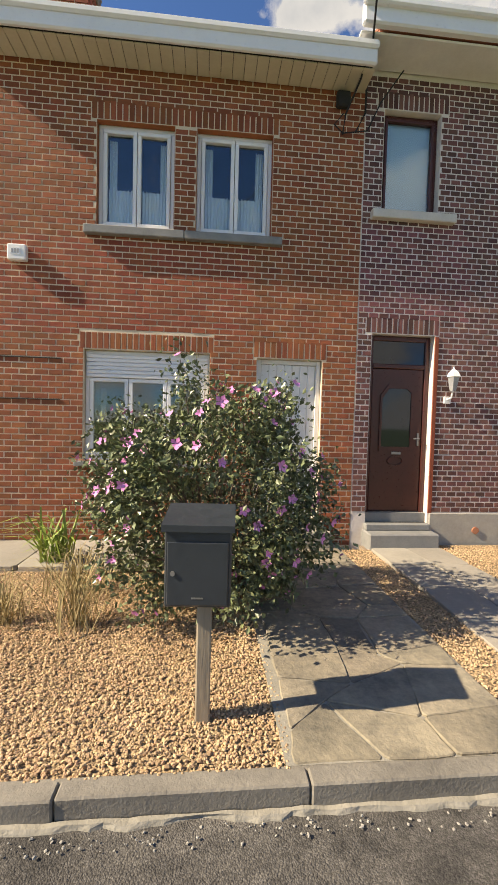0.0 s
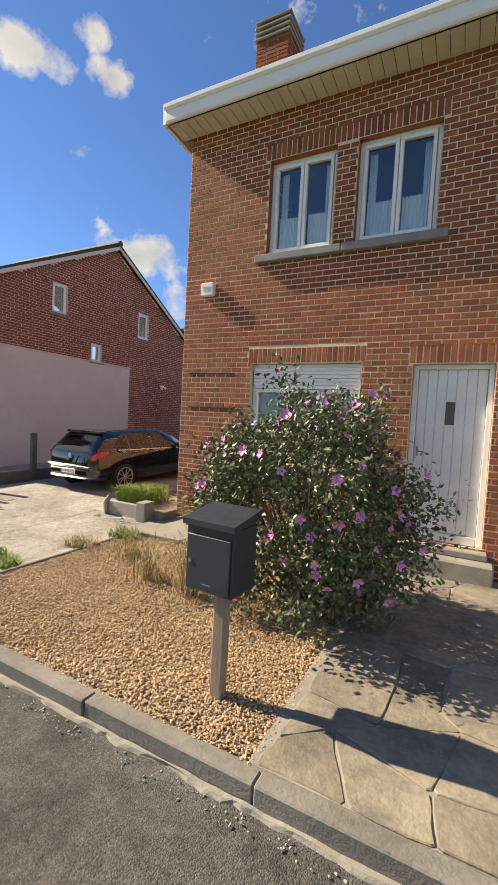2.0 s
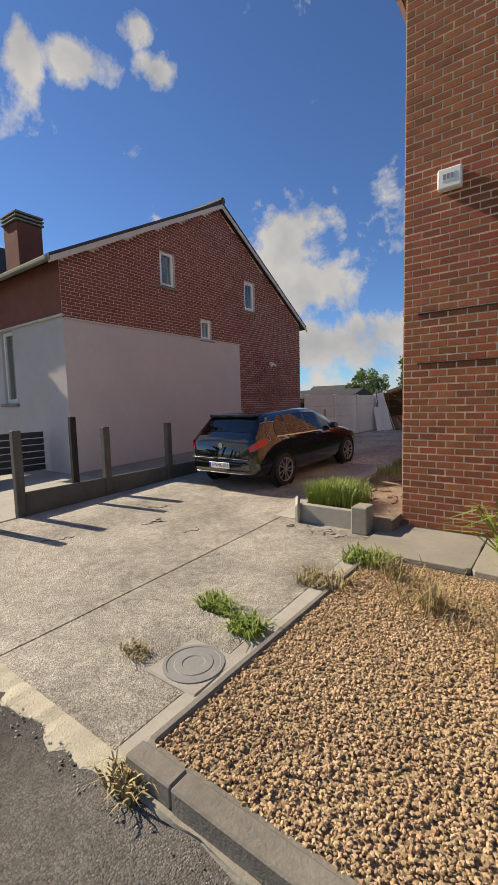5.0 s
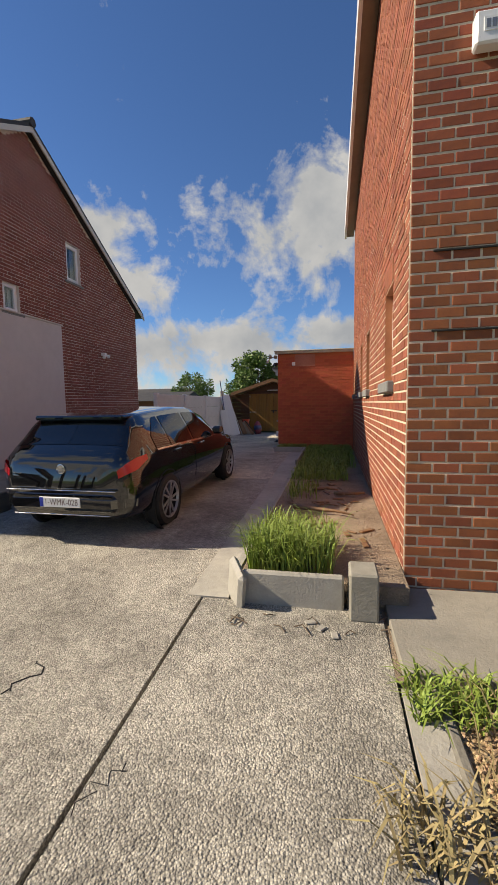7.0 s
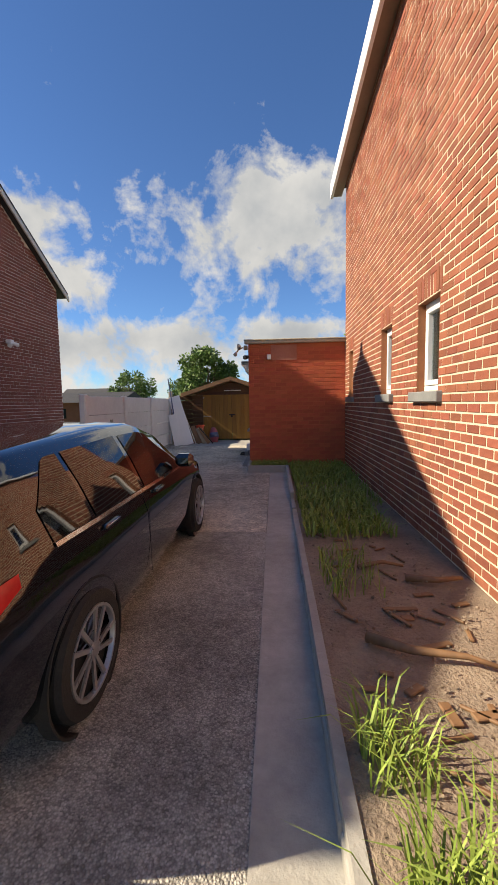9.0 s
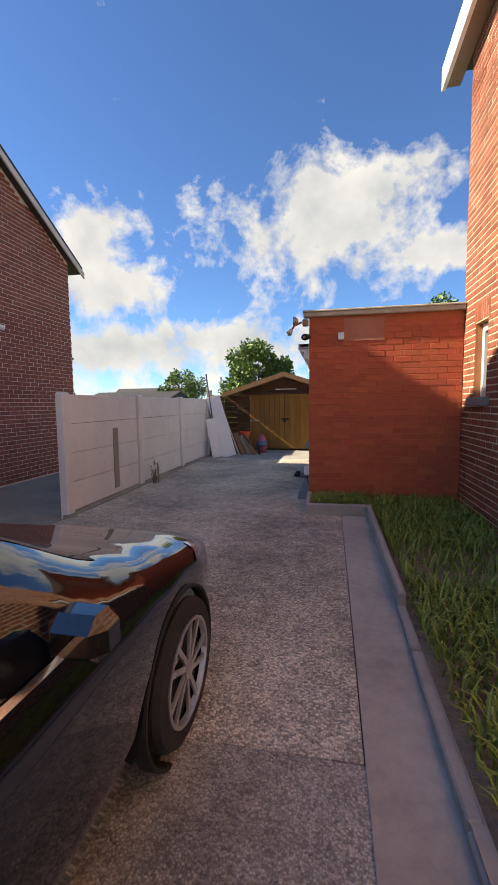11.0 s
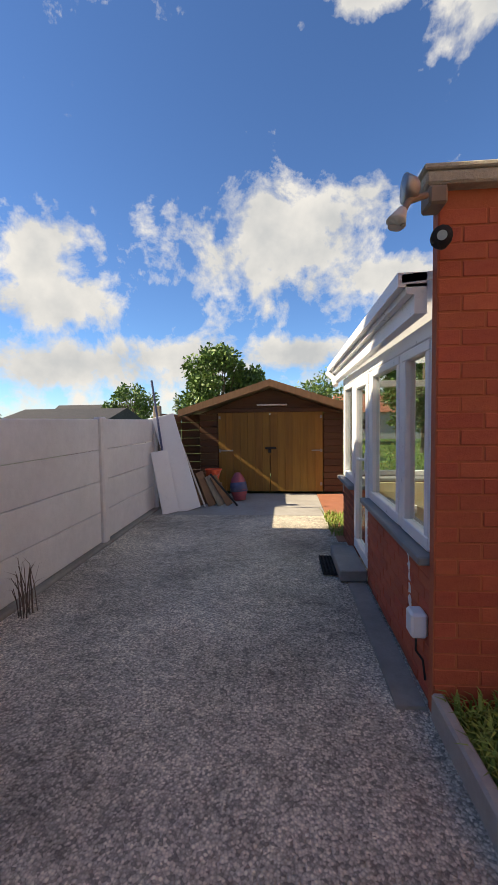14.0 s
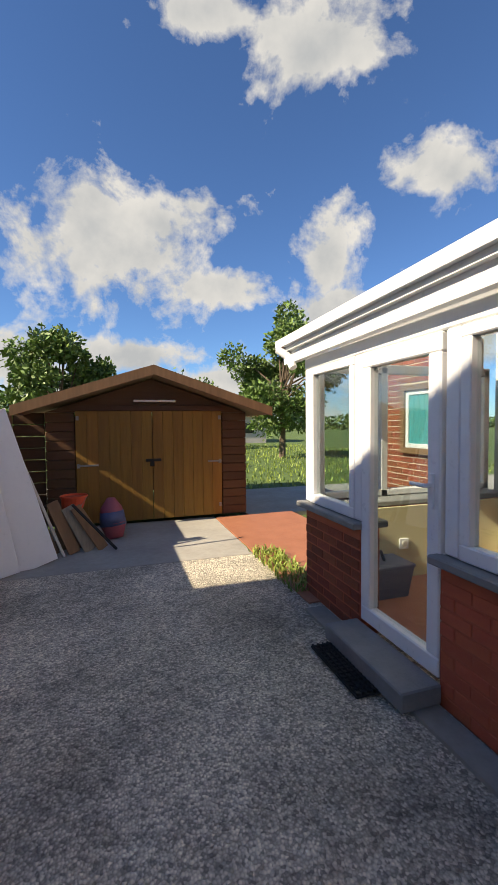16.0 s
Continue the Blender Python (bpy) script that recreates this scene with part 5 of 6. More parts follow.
for a, c in (((-7.5, 1.545), (-5.755, 2.1)), ((-4.05, 1.535), (-5.755, 2.1))):
    v = Build()
    v.loft([[(a[0], 19.05, a[1]), (a[0], 19.05, a[1] + 0.13), (a[0], 19.08, a[1] + 0.13), (a[0], 19.08, a[1])], [(c[0], 19.05, c[1]), (c[0], 19.05, c[1] + 0.13), (c[0], 19.08, c[1] + 0.13), (c[0], 19.08, c[1])]])
    recalc(part("barge_board", v, "wood_brown", rsh, "brown barge board"))
tagged(part("tube_lamp", Build().cbox(-6.02, 19.38, 1.745, -5.42, 19.45, 1.775, 0.008), "white"), "thin white strip lamp above the shed doors", "lamp")
part("door_head", Build().cbox(-6.85, 19.42, 1.62, -4.7, 19.462, 1.7, 0.006), "wood_shed_dark", shed)

# ---- front garden ----
kerb = setting("garden_kerb", Build().box(-2.83, 1.49, -0.4, 8.0, 1.6, -0.16), "kerb_stone", "grey concrete edging kerb along the footway", "kerb")
kcuts = [-2.84, -2.56, -1.56, -0.56, 0.54, 1.6, 2.6, 3.6, 4.6]
for a, c in zip(kcuts, kcuts[1:]):
    part("edging_stone", Build().cbox(a + 0.002, 1.47 + random.uniform(-0.004, 0.004), -0.3, c - 0.004, 1.57, -0.138 + random.uniform(-0.004, 0.004), 0.008), "kerb_stone", kerb)
part("edging_stone", Build().cbox(-2.84, 1.6, -0.3, -2.79, 4.22, -0.15, 0.01), "kerb_stone", kerb)


def ragged(name, x0, x1, y0, y1, z, material, label, category, amp=0.04, step=0.05, thick=0.02):
    """A thin crumbled strip with an uneven edge and top."""
    b = Build()
    n = int((x1 - x0) / step)
    rings = []
    for i in range(n + 1):
        x = x0 + (x1 - x0) * i / n
        e = y0 + amp * noise.noise(Vector((x * 5, 1.3, 0))) + amp * 0.5 * noise.noise(Vector((x * 19, 7.3, 0)))
        h = z + thick + 0.012 * noise.noise(Vector((x * 9, 2.1, 0)))
        rings.append([(x, e, z - 0.02), (x, e + 0.015, h - 0.012), (x, (e + y1) / 2, h), (x, y1, h), (x, y1, z - 0.02)])
    b.loft(rings)
    return recalc(setting(name, b, material, label, category))


ragged("mortar_strip", -2.9, 8.0, 1.425, 1.468, -0.252, "concrete_dark", "pale crumbled mortar along the kerb foot", "mortar", 0.035)
ragged("drive_edge", -7.5, -2.84, 1.38, 1.52, -0.255, "mortar_pale", "pale broken concrete edge of the driveway", "mortar", 0.07)
setting("gravel_ground", Build().box(-2.79, 1.59, -0.4, 0.49, 4.25, -0.175).box(1.78, 1.59, -0.4, 2.2, 5.0, -0.175).box(3.2, 1.59, -0.4, 8, 5.2, -0.175), "gravel_bed", "ochre gravel bed beneath the loose stones", "ground")
setting("path_bedding", Build().box(0.45, 1.6, -0.4, 1.79, 5.25, -0.158), "concrete_dark", "grey mortar bedding in the path joints", "ground")
setting("soil_base", Build().box(1.8, 1.6, -0.4, 1.81, 5.25, -0.19).box(2.15, 1.59, -0.4, 3.25, 5.25, -0.19).box(-4.2, 4.26, -0.45, 0.5, 5.29, -0.17), "dirt", "dark soil below the paving stones", "ground")


def pebbles(name, zones, n, size, material, label, z=-0.175, seed=2):
    """Loose angular stones scattered over rectangles, one mesh."""
    rng = np.random.default_rng(seed)
    base = np.array([(1, 0, -0.5), (0.3, 0.95, -0.4), (-0.8, 0.6, -0.5), (-0.8, -0.6, -0.4), (0.3, -0.95, -0.5), (0.55, 0.4, 0.6), (-0.5, 0.45, 0.55), (-0.35, -0.5, 0.6), (0.6, -0.4, 0.5)])
    faces = [(0, 1, 5), (1, 6, 5), (1, 2, 6), (2, 3, 7), (2, 7, 6), (3, 4, 7), (4, 8, 7), (4, 0, 8), (0, 5, 8), (5, 6, 7, 8)]
    area = np.array([(x1 - x0) * (y1 - y0) for x0, y0, x1, y1 in zones])
    pick = rng.choice(len(zones), n, p=area / area.sum())
    zz = np.array(zones)[pick]
    pos = np.stack([zz[:, 0] + rng.random(n) * (zz[:, 2] - zz[:, 0]), zz[:, 1] + rng.random(n) * (zz[:, 3] - zz[:, 1]), z + rng.random(n) * 0.018], 1)
    sc = size * (0.55 + rng.random((n, 1, 1)) * 0.8) * np.array([1, 0.8, 0.62]) * (0.8 + 0.4 * rng.random((n, 1, 3)))
    ang = rng.random(n) * 6.283
    tilt = rng.normal(0, 0.4, n)
    v = base[None] * sc * (0.85 + 0.3 * rng.random((n, 9, 1)))
    x, y, w = v[..., 0], v[..., 1], v[..., 2]
    y, w = y * np.cos(tilt)[:, None] - w * np.sin(tilt)[:, None], y * np.sin(tilt)[:, None] + w * np.cos(tilt)[:, None]
    x, y = x * np.cos(ang)[:, None] - y * np.sin(ang)[:, None], x * np.sin(ang)[:, None] + y * np.cos(ang)[:, None]
    pts = np.stack([x, y, w], -1) + pos[:, None]
    me = bpy.data.meshes.new(name)
    me.from_pydata(pts.reshape(-1, 3).tolist(), [], [tuple(i * 9 + k for k in f) for i in range(n) for f in faces])
    me.materials.append(M[material])
    return tagged(new(name, me), label, "gravel", kind="stuff")


pebbles("gravel", [(-2.78, 1.59, 0.49, 4.24)], 44000, 0.0095, "gravel", "loose ochre yellow gravel stones")
pebbles("gravel", [(1.79, 1.6, 2.19, 5.0), (3.21, 1.6, 4.6, 5.15)], 16000, 0.0095, "gravel", "loose ochre yellow gravel stones beside the path", seed=5)
pebbles("grit", [(-2.8, 1.33, 3.0, 1.42), (-7.4, 1.3, -2.9, 1.42)], 500, 0.007, "concrete", "small loose grit along the footway edge", z=-0.25, seed=6)
pebbles("rubble", [(-3.95, 5.1, -2.85, 12.9)], 900, 0.012, "dirt", "small clods on the bare soil", z=0.02, seed=7)


def crazy(name, x0, y0, x1, y1, nx, ny, z, material, label, seed, piece="flagstone", jitter=0.28, rot=0.0):
    """Irregular paving: jittered cells, each a stone of its own with open joints."""
    rng = random.Random(seed)
    root = thing(name, label, "paving", ((x0 + x1) / 2, (y0 + y1) / 2, z), kind="structure")
    dx, dy = (x1 - x0) / nx, (y1 - y0) / ny
    P = {}
    for j in range(ny + 1):
        for i in range(nx + 1):
            inner_x, inner_y = 0 < i < nx, 0 < j < ny
            P[i, j] = (x0 + i * dx + (rng.uniform(-jitter, jitter) * dx if inner_x else rng.uniform(-0.03, 0.03)), y0 + j * dy + (rng.uniform(-jitter, jitter) * dy if inner_y else 0))
    for j in range(ny):
        for i in range(nx):
            q = [P[i, j], P[i + 1, j], P[i + 1, j + 1], P[i, j + 1]]
            cx, cy = sum(p[0] for p in q) / 4, sum(p[1] for p in q) / 4
            poly = []
            for k in range(4):
                a, c = q[k], q[(k + 1) % 4]
                for s in (0.04, 0.35, 0.68, 0.96):
                    wob = 0.0 if s in (0.04, 0.96) else rng.uniform(-0.012, 0.008)
                    x, y = a[0] + (c[0] - a[0]) * s, a[1] + (c[1] - a[1]) * s
                    d = math.hypot(x - cx, y - cy)
                    f = 1 - (0.006 + wob) / d if d else 1
                    poly.append((cx + (x - cx) * f, cy + (y - cy) * f))
            t = rng.uniform(-0.006, 0.006)
            tx, ty = rng.uniform(-0.012, 0.012), rng.uniform(-0.012, 0.012)
            part(piece, Build().prism(poly, z - 0.05, z + t, 0.006, lambda x, y: (x - cx) * tx + (y - cy) * ty), material, root)
    return root


crazy("flagstone_path", 0.5, 1.6, 1.77, 5.0, 3, 10, -0.148, "flag", "sandstone crazy paving path to the front door", 3, jitter=0.4)
crazy("dark_path", 2.2, 1.6, 3.2, 5.0, 2, 5, -0.148, "slab", "dark slab path to the neighbouring door", 4, "slab", 0.1)
crazy("slab_walk", -2.95, 4.27, 0.5, 5.27, 4, 1, -0.118, "slab", "grey concrete slab walk along the house front", 8, "slab", 0.18)

mbx = thing("mailbox", "anthracite steel mailbox on a wooden post", "mailbox", (0.05, 1.95, -0.15))
part("post", Build().cbox(0.01, 1.92, -0.3, 0.09, 2.0, 0.5, 0.008), "wood_grey", mbx, "weathered square wooden post")
R = Matrix.Translation((0.02, 1.96, 0)) @ Matrix.Rotation(radians(-4), 4, "Z")
part("body", Build().cbox(-0.17, -0.12, 0.5, 0.17, 0.14, 0.9, 0.008, R), "anthracite", mbx)
lid = Build()
lid.loft([[R @ Vector(p) for p in ((-0.185, -0.145, 0.895), (0.185, -0.145, 0.895), (0.185, 0.155, 0.925), (-0.185, 0.155, 0.925))], [R @ Vector(p) for p in ((-0.185, -0.145, 0.93), (0.185, -0.145, 0.93), (0.185, 0.155, 0.985), (-0.185, 0.155, 0.985))]])
recalc(part("lid", lid, "anthracite", mbx, "sloping steel lid"))
fd = part("front_door", Build().cbox(-0.155, -0.132, 0.515, 0.155, -0.118, 0.84, 0.004, R), "anthracite", mbx)
part("lock", Build().tube([R @ Vector((-0.125, -0.13, 0.68)), R @ Vector((-0.125, -0.14, 0.68))], 0.012, 12), "metal", fd)
part("name_strip", Build().box(-0.03, -0.134, 0.55, 0.03, -0.132, 0.558, R), "metal", fd)


# ---- plants ----
def leaves(points, normals, size, rng, spread=0.9, fold=0.25):
    """Pointed folded leaves at the given places."""
    b = Build()
    for p, n in zip(points, normals):
        d = (Vector(n) + Vector((rng.gauss(0, spread), rng.gauss(0, spread), rng.gauss(0, spread) - 0.1))).normalized()
        s = d.cross(Vector((rng.gauss(0, 1), rng.gauss(0, 1), rng.gauss(0, 1)))).normalized()
        u = d.cross(s)
        L = size * rng.uniform(0.6, 1.4)
        w = L * 0.3
        p = Vector(p)
        k = len(b.v)
        mid = p + d * L * 0.5
        b.v += [tuple(p), tuple(mid + s * w + u * L * fold * 0.4), tuple(p + d * L), tuple(mid - s * w + u * L * fold * 0.4), tuple(mid)]
        b.f += [(k, k + 1, k + 4), (k + 1, k + 2, k + 4), (k, k + 4, k + 3), (k + 3, k + 4, k + 2)]
    return b


def shrub():
    rng = random.Random(11)
    t = thing("flowering_shrub", "tall hibiscus shrub with many pink flowers", "shrub", (0.15, 3.35, -0.16))
    C, Rr = Vector((0.1, 3.3, 0.84)), Vector((0.98, 0.85, 0.98))
    stems, pts, nor, tips = Build(), [], [], []
    for i in range(210):
        a, z = rng.uniform(0, 6.283), rng.uniform(-0.85, 1.0)
        r = math.sqrt(max(0, 1 - z * z))
        d = Vector((r * math.cos(a), r * math.sin(a), z))
        k = rng.uniform(0.8, 1.12) + 0.25 * noise.noise(d * 2.3)
        tip = Vector((C.x + d.x * Rr.x * k, C.y + d.y * Rr.y * k, max(0.0, C.z + d.z * Rr.z * k)))
        base = Vector((0.15 + rng.gauss(0, 0.1), 3.35 + rng.gauss(0, 0.1), -0.16))
        mid = base.lerp(tip, 0.55) + Vector((0, 0, 0.18))
        if i % 3 == 0:
            stems.tube([base, mid, tip], [0.016, 0.009, 0.003], 5)
        tips.append((tip, d))
        for _ in range(120):
            s = rng.betavariate(2.6, 1.0)
            q = mid.lerp(tip, s) + Vector((rng.gauss(0, 0.085), rng.gauss(0, 0.085), rng.gauss(0, 0.085)))
            if q.z > -0.1:
                pts.append(q)
                nor.append(d * 0.6)
    part("stem", stems, "bark", t)
    tagged(part("foliage", leaves(pts, nor, 0.046, rng), "leaf", t, "small grey-green leaves"), kind="stuff")
    fb = []
    for tip, d in rng.sample(tips, 150):
        b = Build()
        n = (d + Vector((rng.gauss(0, 0.3), rng.gauss(0, 0.3) - 0.3, rng.gauss(0, 0.3)))).normalized()
        s = n.cross(Vector((0, 0, 1))).normalized()
        u = s.cross(n)
        o = tip + n * 0.035
        R0 = rng.uniform(0.022, 0.036)
        for k in range(5):
            a = k * 1.2566 + rng.uniform(0, 0.2)
            e1, e2 = (s * math.cos(a) + u * math.sin(a)), (s * math.cos(a + 1.1) + u * math.sin(a + 1.1))
            b.quad(o, o + e1 * R0 + n * 0.012, o + (e1 + e2) * R0 * 0.85 + n * 0.02, o + e2 * R0 + n * 0.014)
        part("flower", b, "flower", t)


shrub()


def blades(name, zones, n, height, material, label, category, rng_seed=1, lean=0.35, width=0.004, zf=None, parent=None):
    """Grass: curved tapering blades."""
    rng = random.Random(rng_seed)
    b = Build()
    for _ in range(n):
        x0, y0, x1, y1 = rng.choice(zones)
        x, y = rng.uniform(x0, x1), rng.uniform(y0, y1)
        z = zf(x, y) if zf else 0.0
        h = height * rng.uniform(0.4, 1.2)
        a = rng.uniform(0, 6.283)
        d = Vector((math.cos(a), math.sin(a), 0))
        s = Vector((-d.y, d.x, 0)) * width * rng.uniform(0.7, 1.5)
        L = lean * h * rng.uniform(0.2, 1.6)
        p0, p1, p2, p3 = Vector((x, y, z)), Vector((x, y, z + h * 0.45)) + d * L * 0.2, Vector((x, y, z + h * 0.82)) + d * L * 0.6, Vector((x, y, z + h * (0.98 - 0.25 * lean))) + d * L * 1.25
        k = len(b.v)
        b.v += [tuple(p0 - s), tuple(p0 + s), tuple(p1 + s), tuple(p1 - s), tuple(p2 + s * 0.7), tuple(p2 - s * 0.7), tuple(p3)]
        b.f += [(k, k + 1, k + 2, k + 3), (k + 3, k + 2, k + 4, k + 5), (k + 5, k + 4, k + 6)]
    return tagged(part(name, b, material, parent), label, category, kind="stuff")


gz = lambda x, y: drive_z(x, y)
blades("tall_grass", [(-3.92, 5.06, -3.3, 5.75), (-3.92, 5.06, -3.5, 5.4)], 1700, 0.33, "grass", "clump of tall bright green grass", "grass", 1, 0.5, zf=lambda x, y: -0.02)
blades("weeds", [(-3.95, 8.6, -3.1, 10.5), (-3.95, 9.8, -2.9, 13.2), (-3.95, 11.3, -2.9, 13.2), (-4.7, 12.6, -4.0, 13.22)], 7500, 0.13, "grass", "green weeds on the soil bed", "weeds", 2, 0.6, 0.006, lambda x, y: 0.03)
blades("weeds", [(-3.93, 6.0, -3.7, 6.3), (-3.9, 7.4, -3.5, 8.2)], 260, 0.2, "grass", "sparse grass on the bare soil", "weeds", 3, 0.7, zf=lambda x, y: 0.0)
for i, (x, y, r, n, h, m) in enumerate(((-3.42, 2.75, 0.13, 260, 0.1, "grass"), (-3.05, 2.62, 0.12, 240, 0.11, "grass"), (-3.5, 2.05, 0.1, 80, 0.06, "drygrass"), (-2.8, 1.45, 0.1, 100, 0.09, "drygrass"), (-2.92, 3.5, 0.2, 170, 0.14, "drygrass"), (-2.75, 4.1, 0.22, 260, 0.14, "grass"))):
    blades("weed_tuft", [(x - r, y - r * 0.6, x + r, y + r * 0.6)], n, h, m, "low tuft of weeds in a paving joint", "weeds", 20 + i, 0.9, 0.005, zf=lambda x, y: gz(x, y))
for i, (x, y, r, n, h, m) in enumerate(((-2.05, 3.5, 0.32, 190, 0.2, "drygrass"), (-1.5, 3.1, 0.16, 110, 0.34, "drygrass"), (-0.95, 3.05, 0.18, 120, 0.6, "drygrass"), (-1.15, 3.75, 0.28, 150, 0.42, "drygrass"), (-2.45, 3.9, 0.3, 150, 0.16, "drygrass"))):
    blades("dry_plant", [(x - r, y - r, x + r, y + r), (x - r / 4, y - r / 4, x + r / 4, y + r / 4)], n, h, m, "withered straw-coloured plant in the gravel", "plant", 40 + i, 0.8, 0.003, zf=lambda x, y: -0.165)
blades("iris_leaves", [(-1.75, 4.35, -1.45, 4.6)], 60, 0.6, "grass", "arching green leaves beside the wall", "plant", 60, 0.9, 0.012, zf=lambda x, y: -0.12)
blades("gutter_weeds", [(-8, -0.35, 2, -0.1)], 900, 0.03, "grass", "low moss and weeds in the gutter", "weeds", 62, 0.6, 0.006, lambda x, y: -0.33)
blades("path_weeds", [(-4.9, 16.4, -4.6, 17.6)], 420, 0.09, "grass", "weeds along the tiled path", "weeds", 63, 0.8, 0.006, lambda x, y: 0.01)
blades("lawn_grass", [(-4.2, 22, 6, 40)], 6000, 0.12, "grass", "mown green lawn", "grass", 64, 0.5, 0.012, lambda x, y: -0.06)
blades("wall_weed", [(-7.5, 14.1, -7.4, 14.25)], 20, 0.5, "bark", "withered dark weed at the wall foot", "plant", 65, 0.3, 0.004, lambda x, y: 0.0)


def tree(x, y, z, h, r, n, label, seed=1, leaf=0.13, trunk=0.12, squash=1.0, material="leaf_tree"):
    rng = random.Random(seed)
    t = thing("tree", label, "tree", (x, y, z))
    tb = Build()
    top = Vector((x + rng.gauss(0, 0.1), y, z + h * 0.6))
    tb.tube([(x, y, z), (x + 0.04, y, z + h * 0.25), top], [trunk, trunk * 0.75, trunk * 0.3], 8)
    pts, nor = [], []
    cz = z + h - r * squash
    for i in range(34):
        d = Vector((rng.gauss(0, 1), rng.gauss(0, 1), rng.gauss(0, 0.9))).normalized()
        k = rng.uniform(0.55, 1.0) * (1 + 0.25 * noise.noise(d * 2 + Vector((seed, 0, 0))))
        e = Vector((x + d.x * r * k, y + d.y * r * k, cz + d.z * r * squash * k))
        s = Vector((x, y, z + h * rng.uniform(0.25, 0.5)))
        tb.tube([s, s.lerp(e, 0.5) + Vector((0, 0, 0.08 * r)), e], [trunk * 0.35, trunk * 0.2, 0.01], 5)
        cr = r * rng.uniform(0.22, 0.4)
        for _ in range(n // 34):
            q = Vector((rng.gauss(0, 1), rng.gauss(0, 1), rng.gauss(0, 0.8)))
            q = q.normalized() * cr * rng.uniform(0.4, 1.0)
            pts.append(e + q)
            nor.append(q.normalized())
    part("trunk", tb, "bark", t)
    tagged(part("crown", leaves(pts, nor, leaf, rng), material, t), kind="stuff")


tree(-7.9, 27.5, -0.06, 4.2, 1.5, 11000, "round leafy green tree behind the shed", 1, 0.16)
tree(0.6, 30.0, -0.06, 6.6, 2.1, 15000, "tall leafy apple tree on the lawn", 2, 0.18, 0.16, 1.3)
tree(-2.5, 38.0, -0.06, 4.6, 2.2, 4500, "pale green tree behind the lawn", 3, 0.2)


def conifer(x, y, z, h, r, label, seed):
    """A spruce: whorls of drooping limbs that shorten towards the tip, clothed in short sprays."""
    rng = random.Random(seed)
    t = thing("conifer_tree", label, "tree", (x, y, z))
    tb, pts, nor = Build(), [], []
    tb.tube([(x, y, z), (x, y, z + h * 0.5), (x, y, z + h)], [0.2, 0.12, 0.02], 8)
    for i in range(26):
        f = 0.12 + 0.86 * i / 25
        for k in range(7):
            a = rng.uniform(0, 6.283)
            L = r * (1 - f) ** 0.8 * rng.uniform(0.65, 1.15) + 0.15
            o = Vector((x, y, z + h * f))
            e = o + Vector((math.cos(a) * L, math.sin(a) * L, -0.28 * L + rng.uniform(-0.15, 0.1)))
            tb.tube([o, o.lerp(e, 0.6) + Vector((0, 0, 0.05 * L)), e], [0.035, 0.02, 0.008], 5)
            for _ in range(int(16 + 22 * L)):
                s = rng.uniform(0.2, 1.02)
                pts.append(o.lerp(e, s) + Vector((rng.gauss(0, 0.13), rng.gauss(0, 0.13), rng.gauss(-0.08, 0.1))))
                nor.append((math.cos(a), math.sin(a), -0.6))
    part("trunk", tb, "bark", t)
    tagged(part("crown", leaves(pts, nor, 0.26, rng, 0.5), "conifer", t), kind="stuff")


conifer(-24.2, 34.0, -0.06, 10.6, 2.3, "dark tall spruce behind the houses", 4)
tree(-42.0, 6.5, -0.36, 9.5, 3.8, 8000, "large dark leafy street tree", 5, 0.3, 0.3)
tree(-46.0, 1.5, -0.36, 7.0, 3.2, 5000, "dark leafy street tree far off", 6, 0.3, 0.3)
tree(-18.0, 44.0, -0.06, 4.6, 1.9, 3000, "small distant bushy tree", 7, 0.25)
tree(-13.0, 46.0, -0.06, 4.0, 1.4, 2400, "small distant bushy tree", 8, 0.25)
tree(-10.0, 50.0, -0.06, 3.6, 1.3, 2000, "small distant bushy tree", 9, 0.25)
hedge = []
rng = random.Random(5)
for i in range(9000):
    x = rng.uniform(-120, 120)
    hedge.append((x, 95 + rng.gauss(0, 1.5), rng.uniform(0, 2.4 + 1.2 * noise.noise(Vector((x * 0.08, 0, 0))))))
tagged(part("far_hedge", leaves(hedge, [(0, -1, 0.3)] * len(hedge), 0.9, rng), "leaf_tree"), "distant line of hedges and trees", "hedge", kind="stuff")


def small_house(x, y, w, d, h, r, label, roof="roof_dark", wall="render_lilac"):
    t = thing("distant_house", label, "house", (x, y, 0))
    part("wall", Build().box(x - w / 2, y, -0.1, x + w / 2, y + d, h), wall, t)
    rb = Build()
    rb.loft([[(x - w / 2 - 0.3, y - 0.3, h), (x - w / 2 - 0.3, y + d / 2, h + r), (x - w / 2 - 0.3, y + d + 0.3, h)], [(x + w / 2 + 0.3, y - 0.3, h), (x + w / 2 + 0.3, y + d / 2, h + r), (x + w / 2 + 0.3, y + d + 0.3, h)]])
    recalc(part("roof", rb, roof, t))
    for k in (-0.25, 0.25):
        part("window", Build().box(x + k * w - 0.5, y - 0.03, h * 0.35, x + k * w + 0.5, y, h * 0.75), "darkglass", t)


small_house(-24.0, 48.0, 7, 6, 1.6, 1.6, "distant low house with a dark roof", wall="brick_n")
small_house(-16.5, 30.0, 5, 5, 1.5, 0.7, "low house behind the white wall", "roof_dark", "brick_n")
small_house(2.0, 44.0, 6, 6, 2.0, 1.6, "distant house with a red tiled roof", "roof_red", "render_lilac")
# rear building seen through the conservatory
wbk = setting("rear_house_wall", Build().box(-2.2, 16.6, -0.1, 3.0, 16.9, 2.6), "wall_white", "whitewashed rear brick wall", "wall")

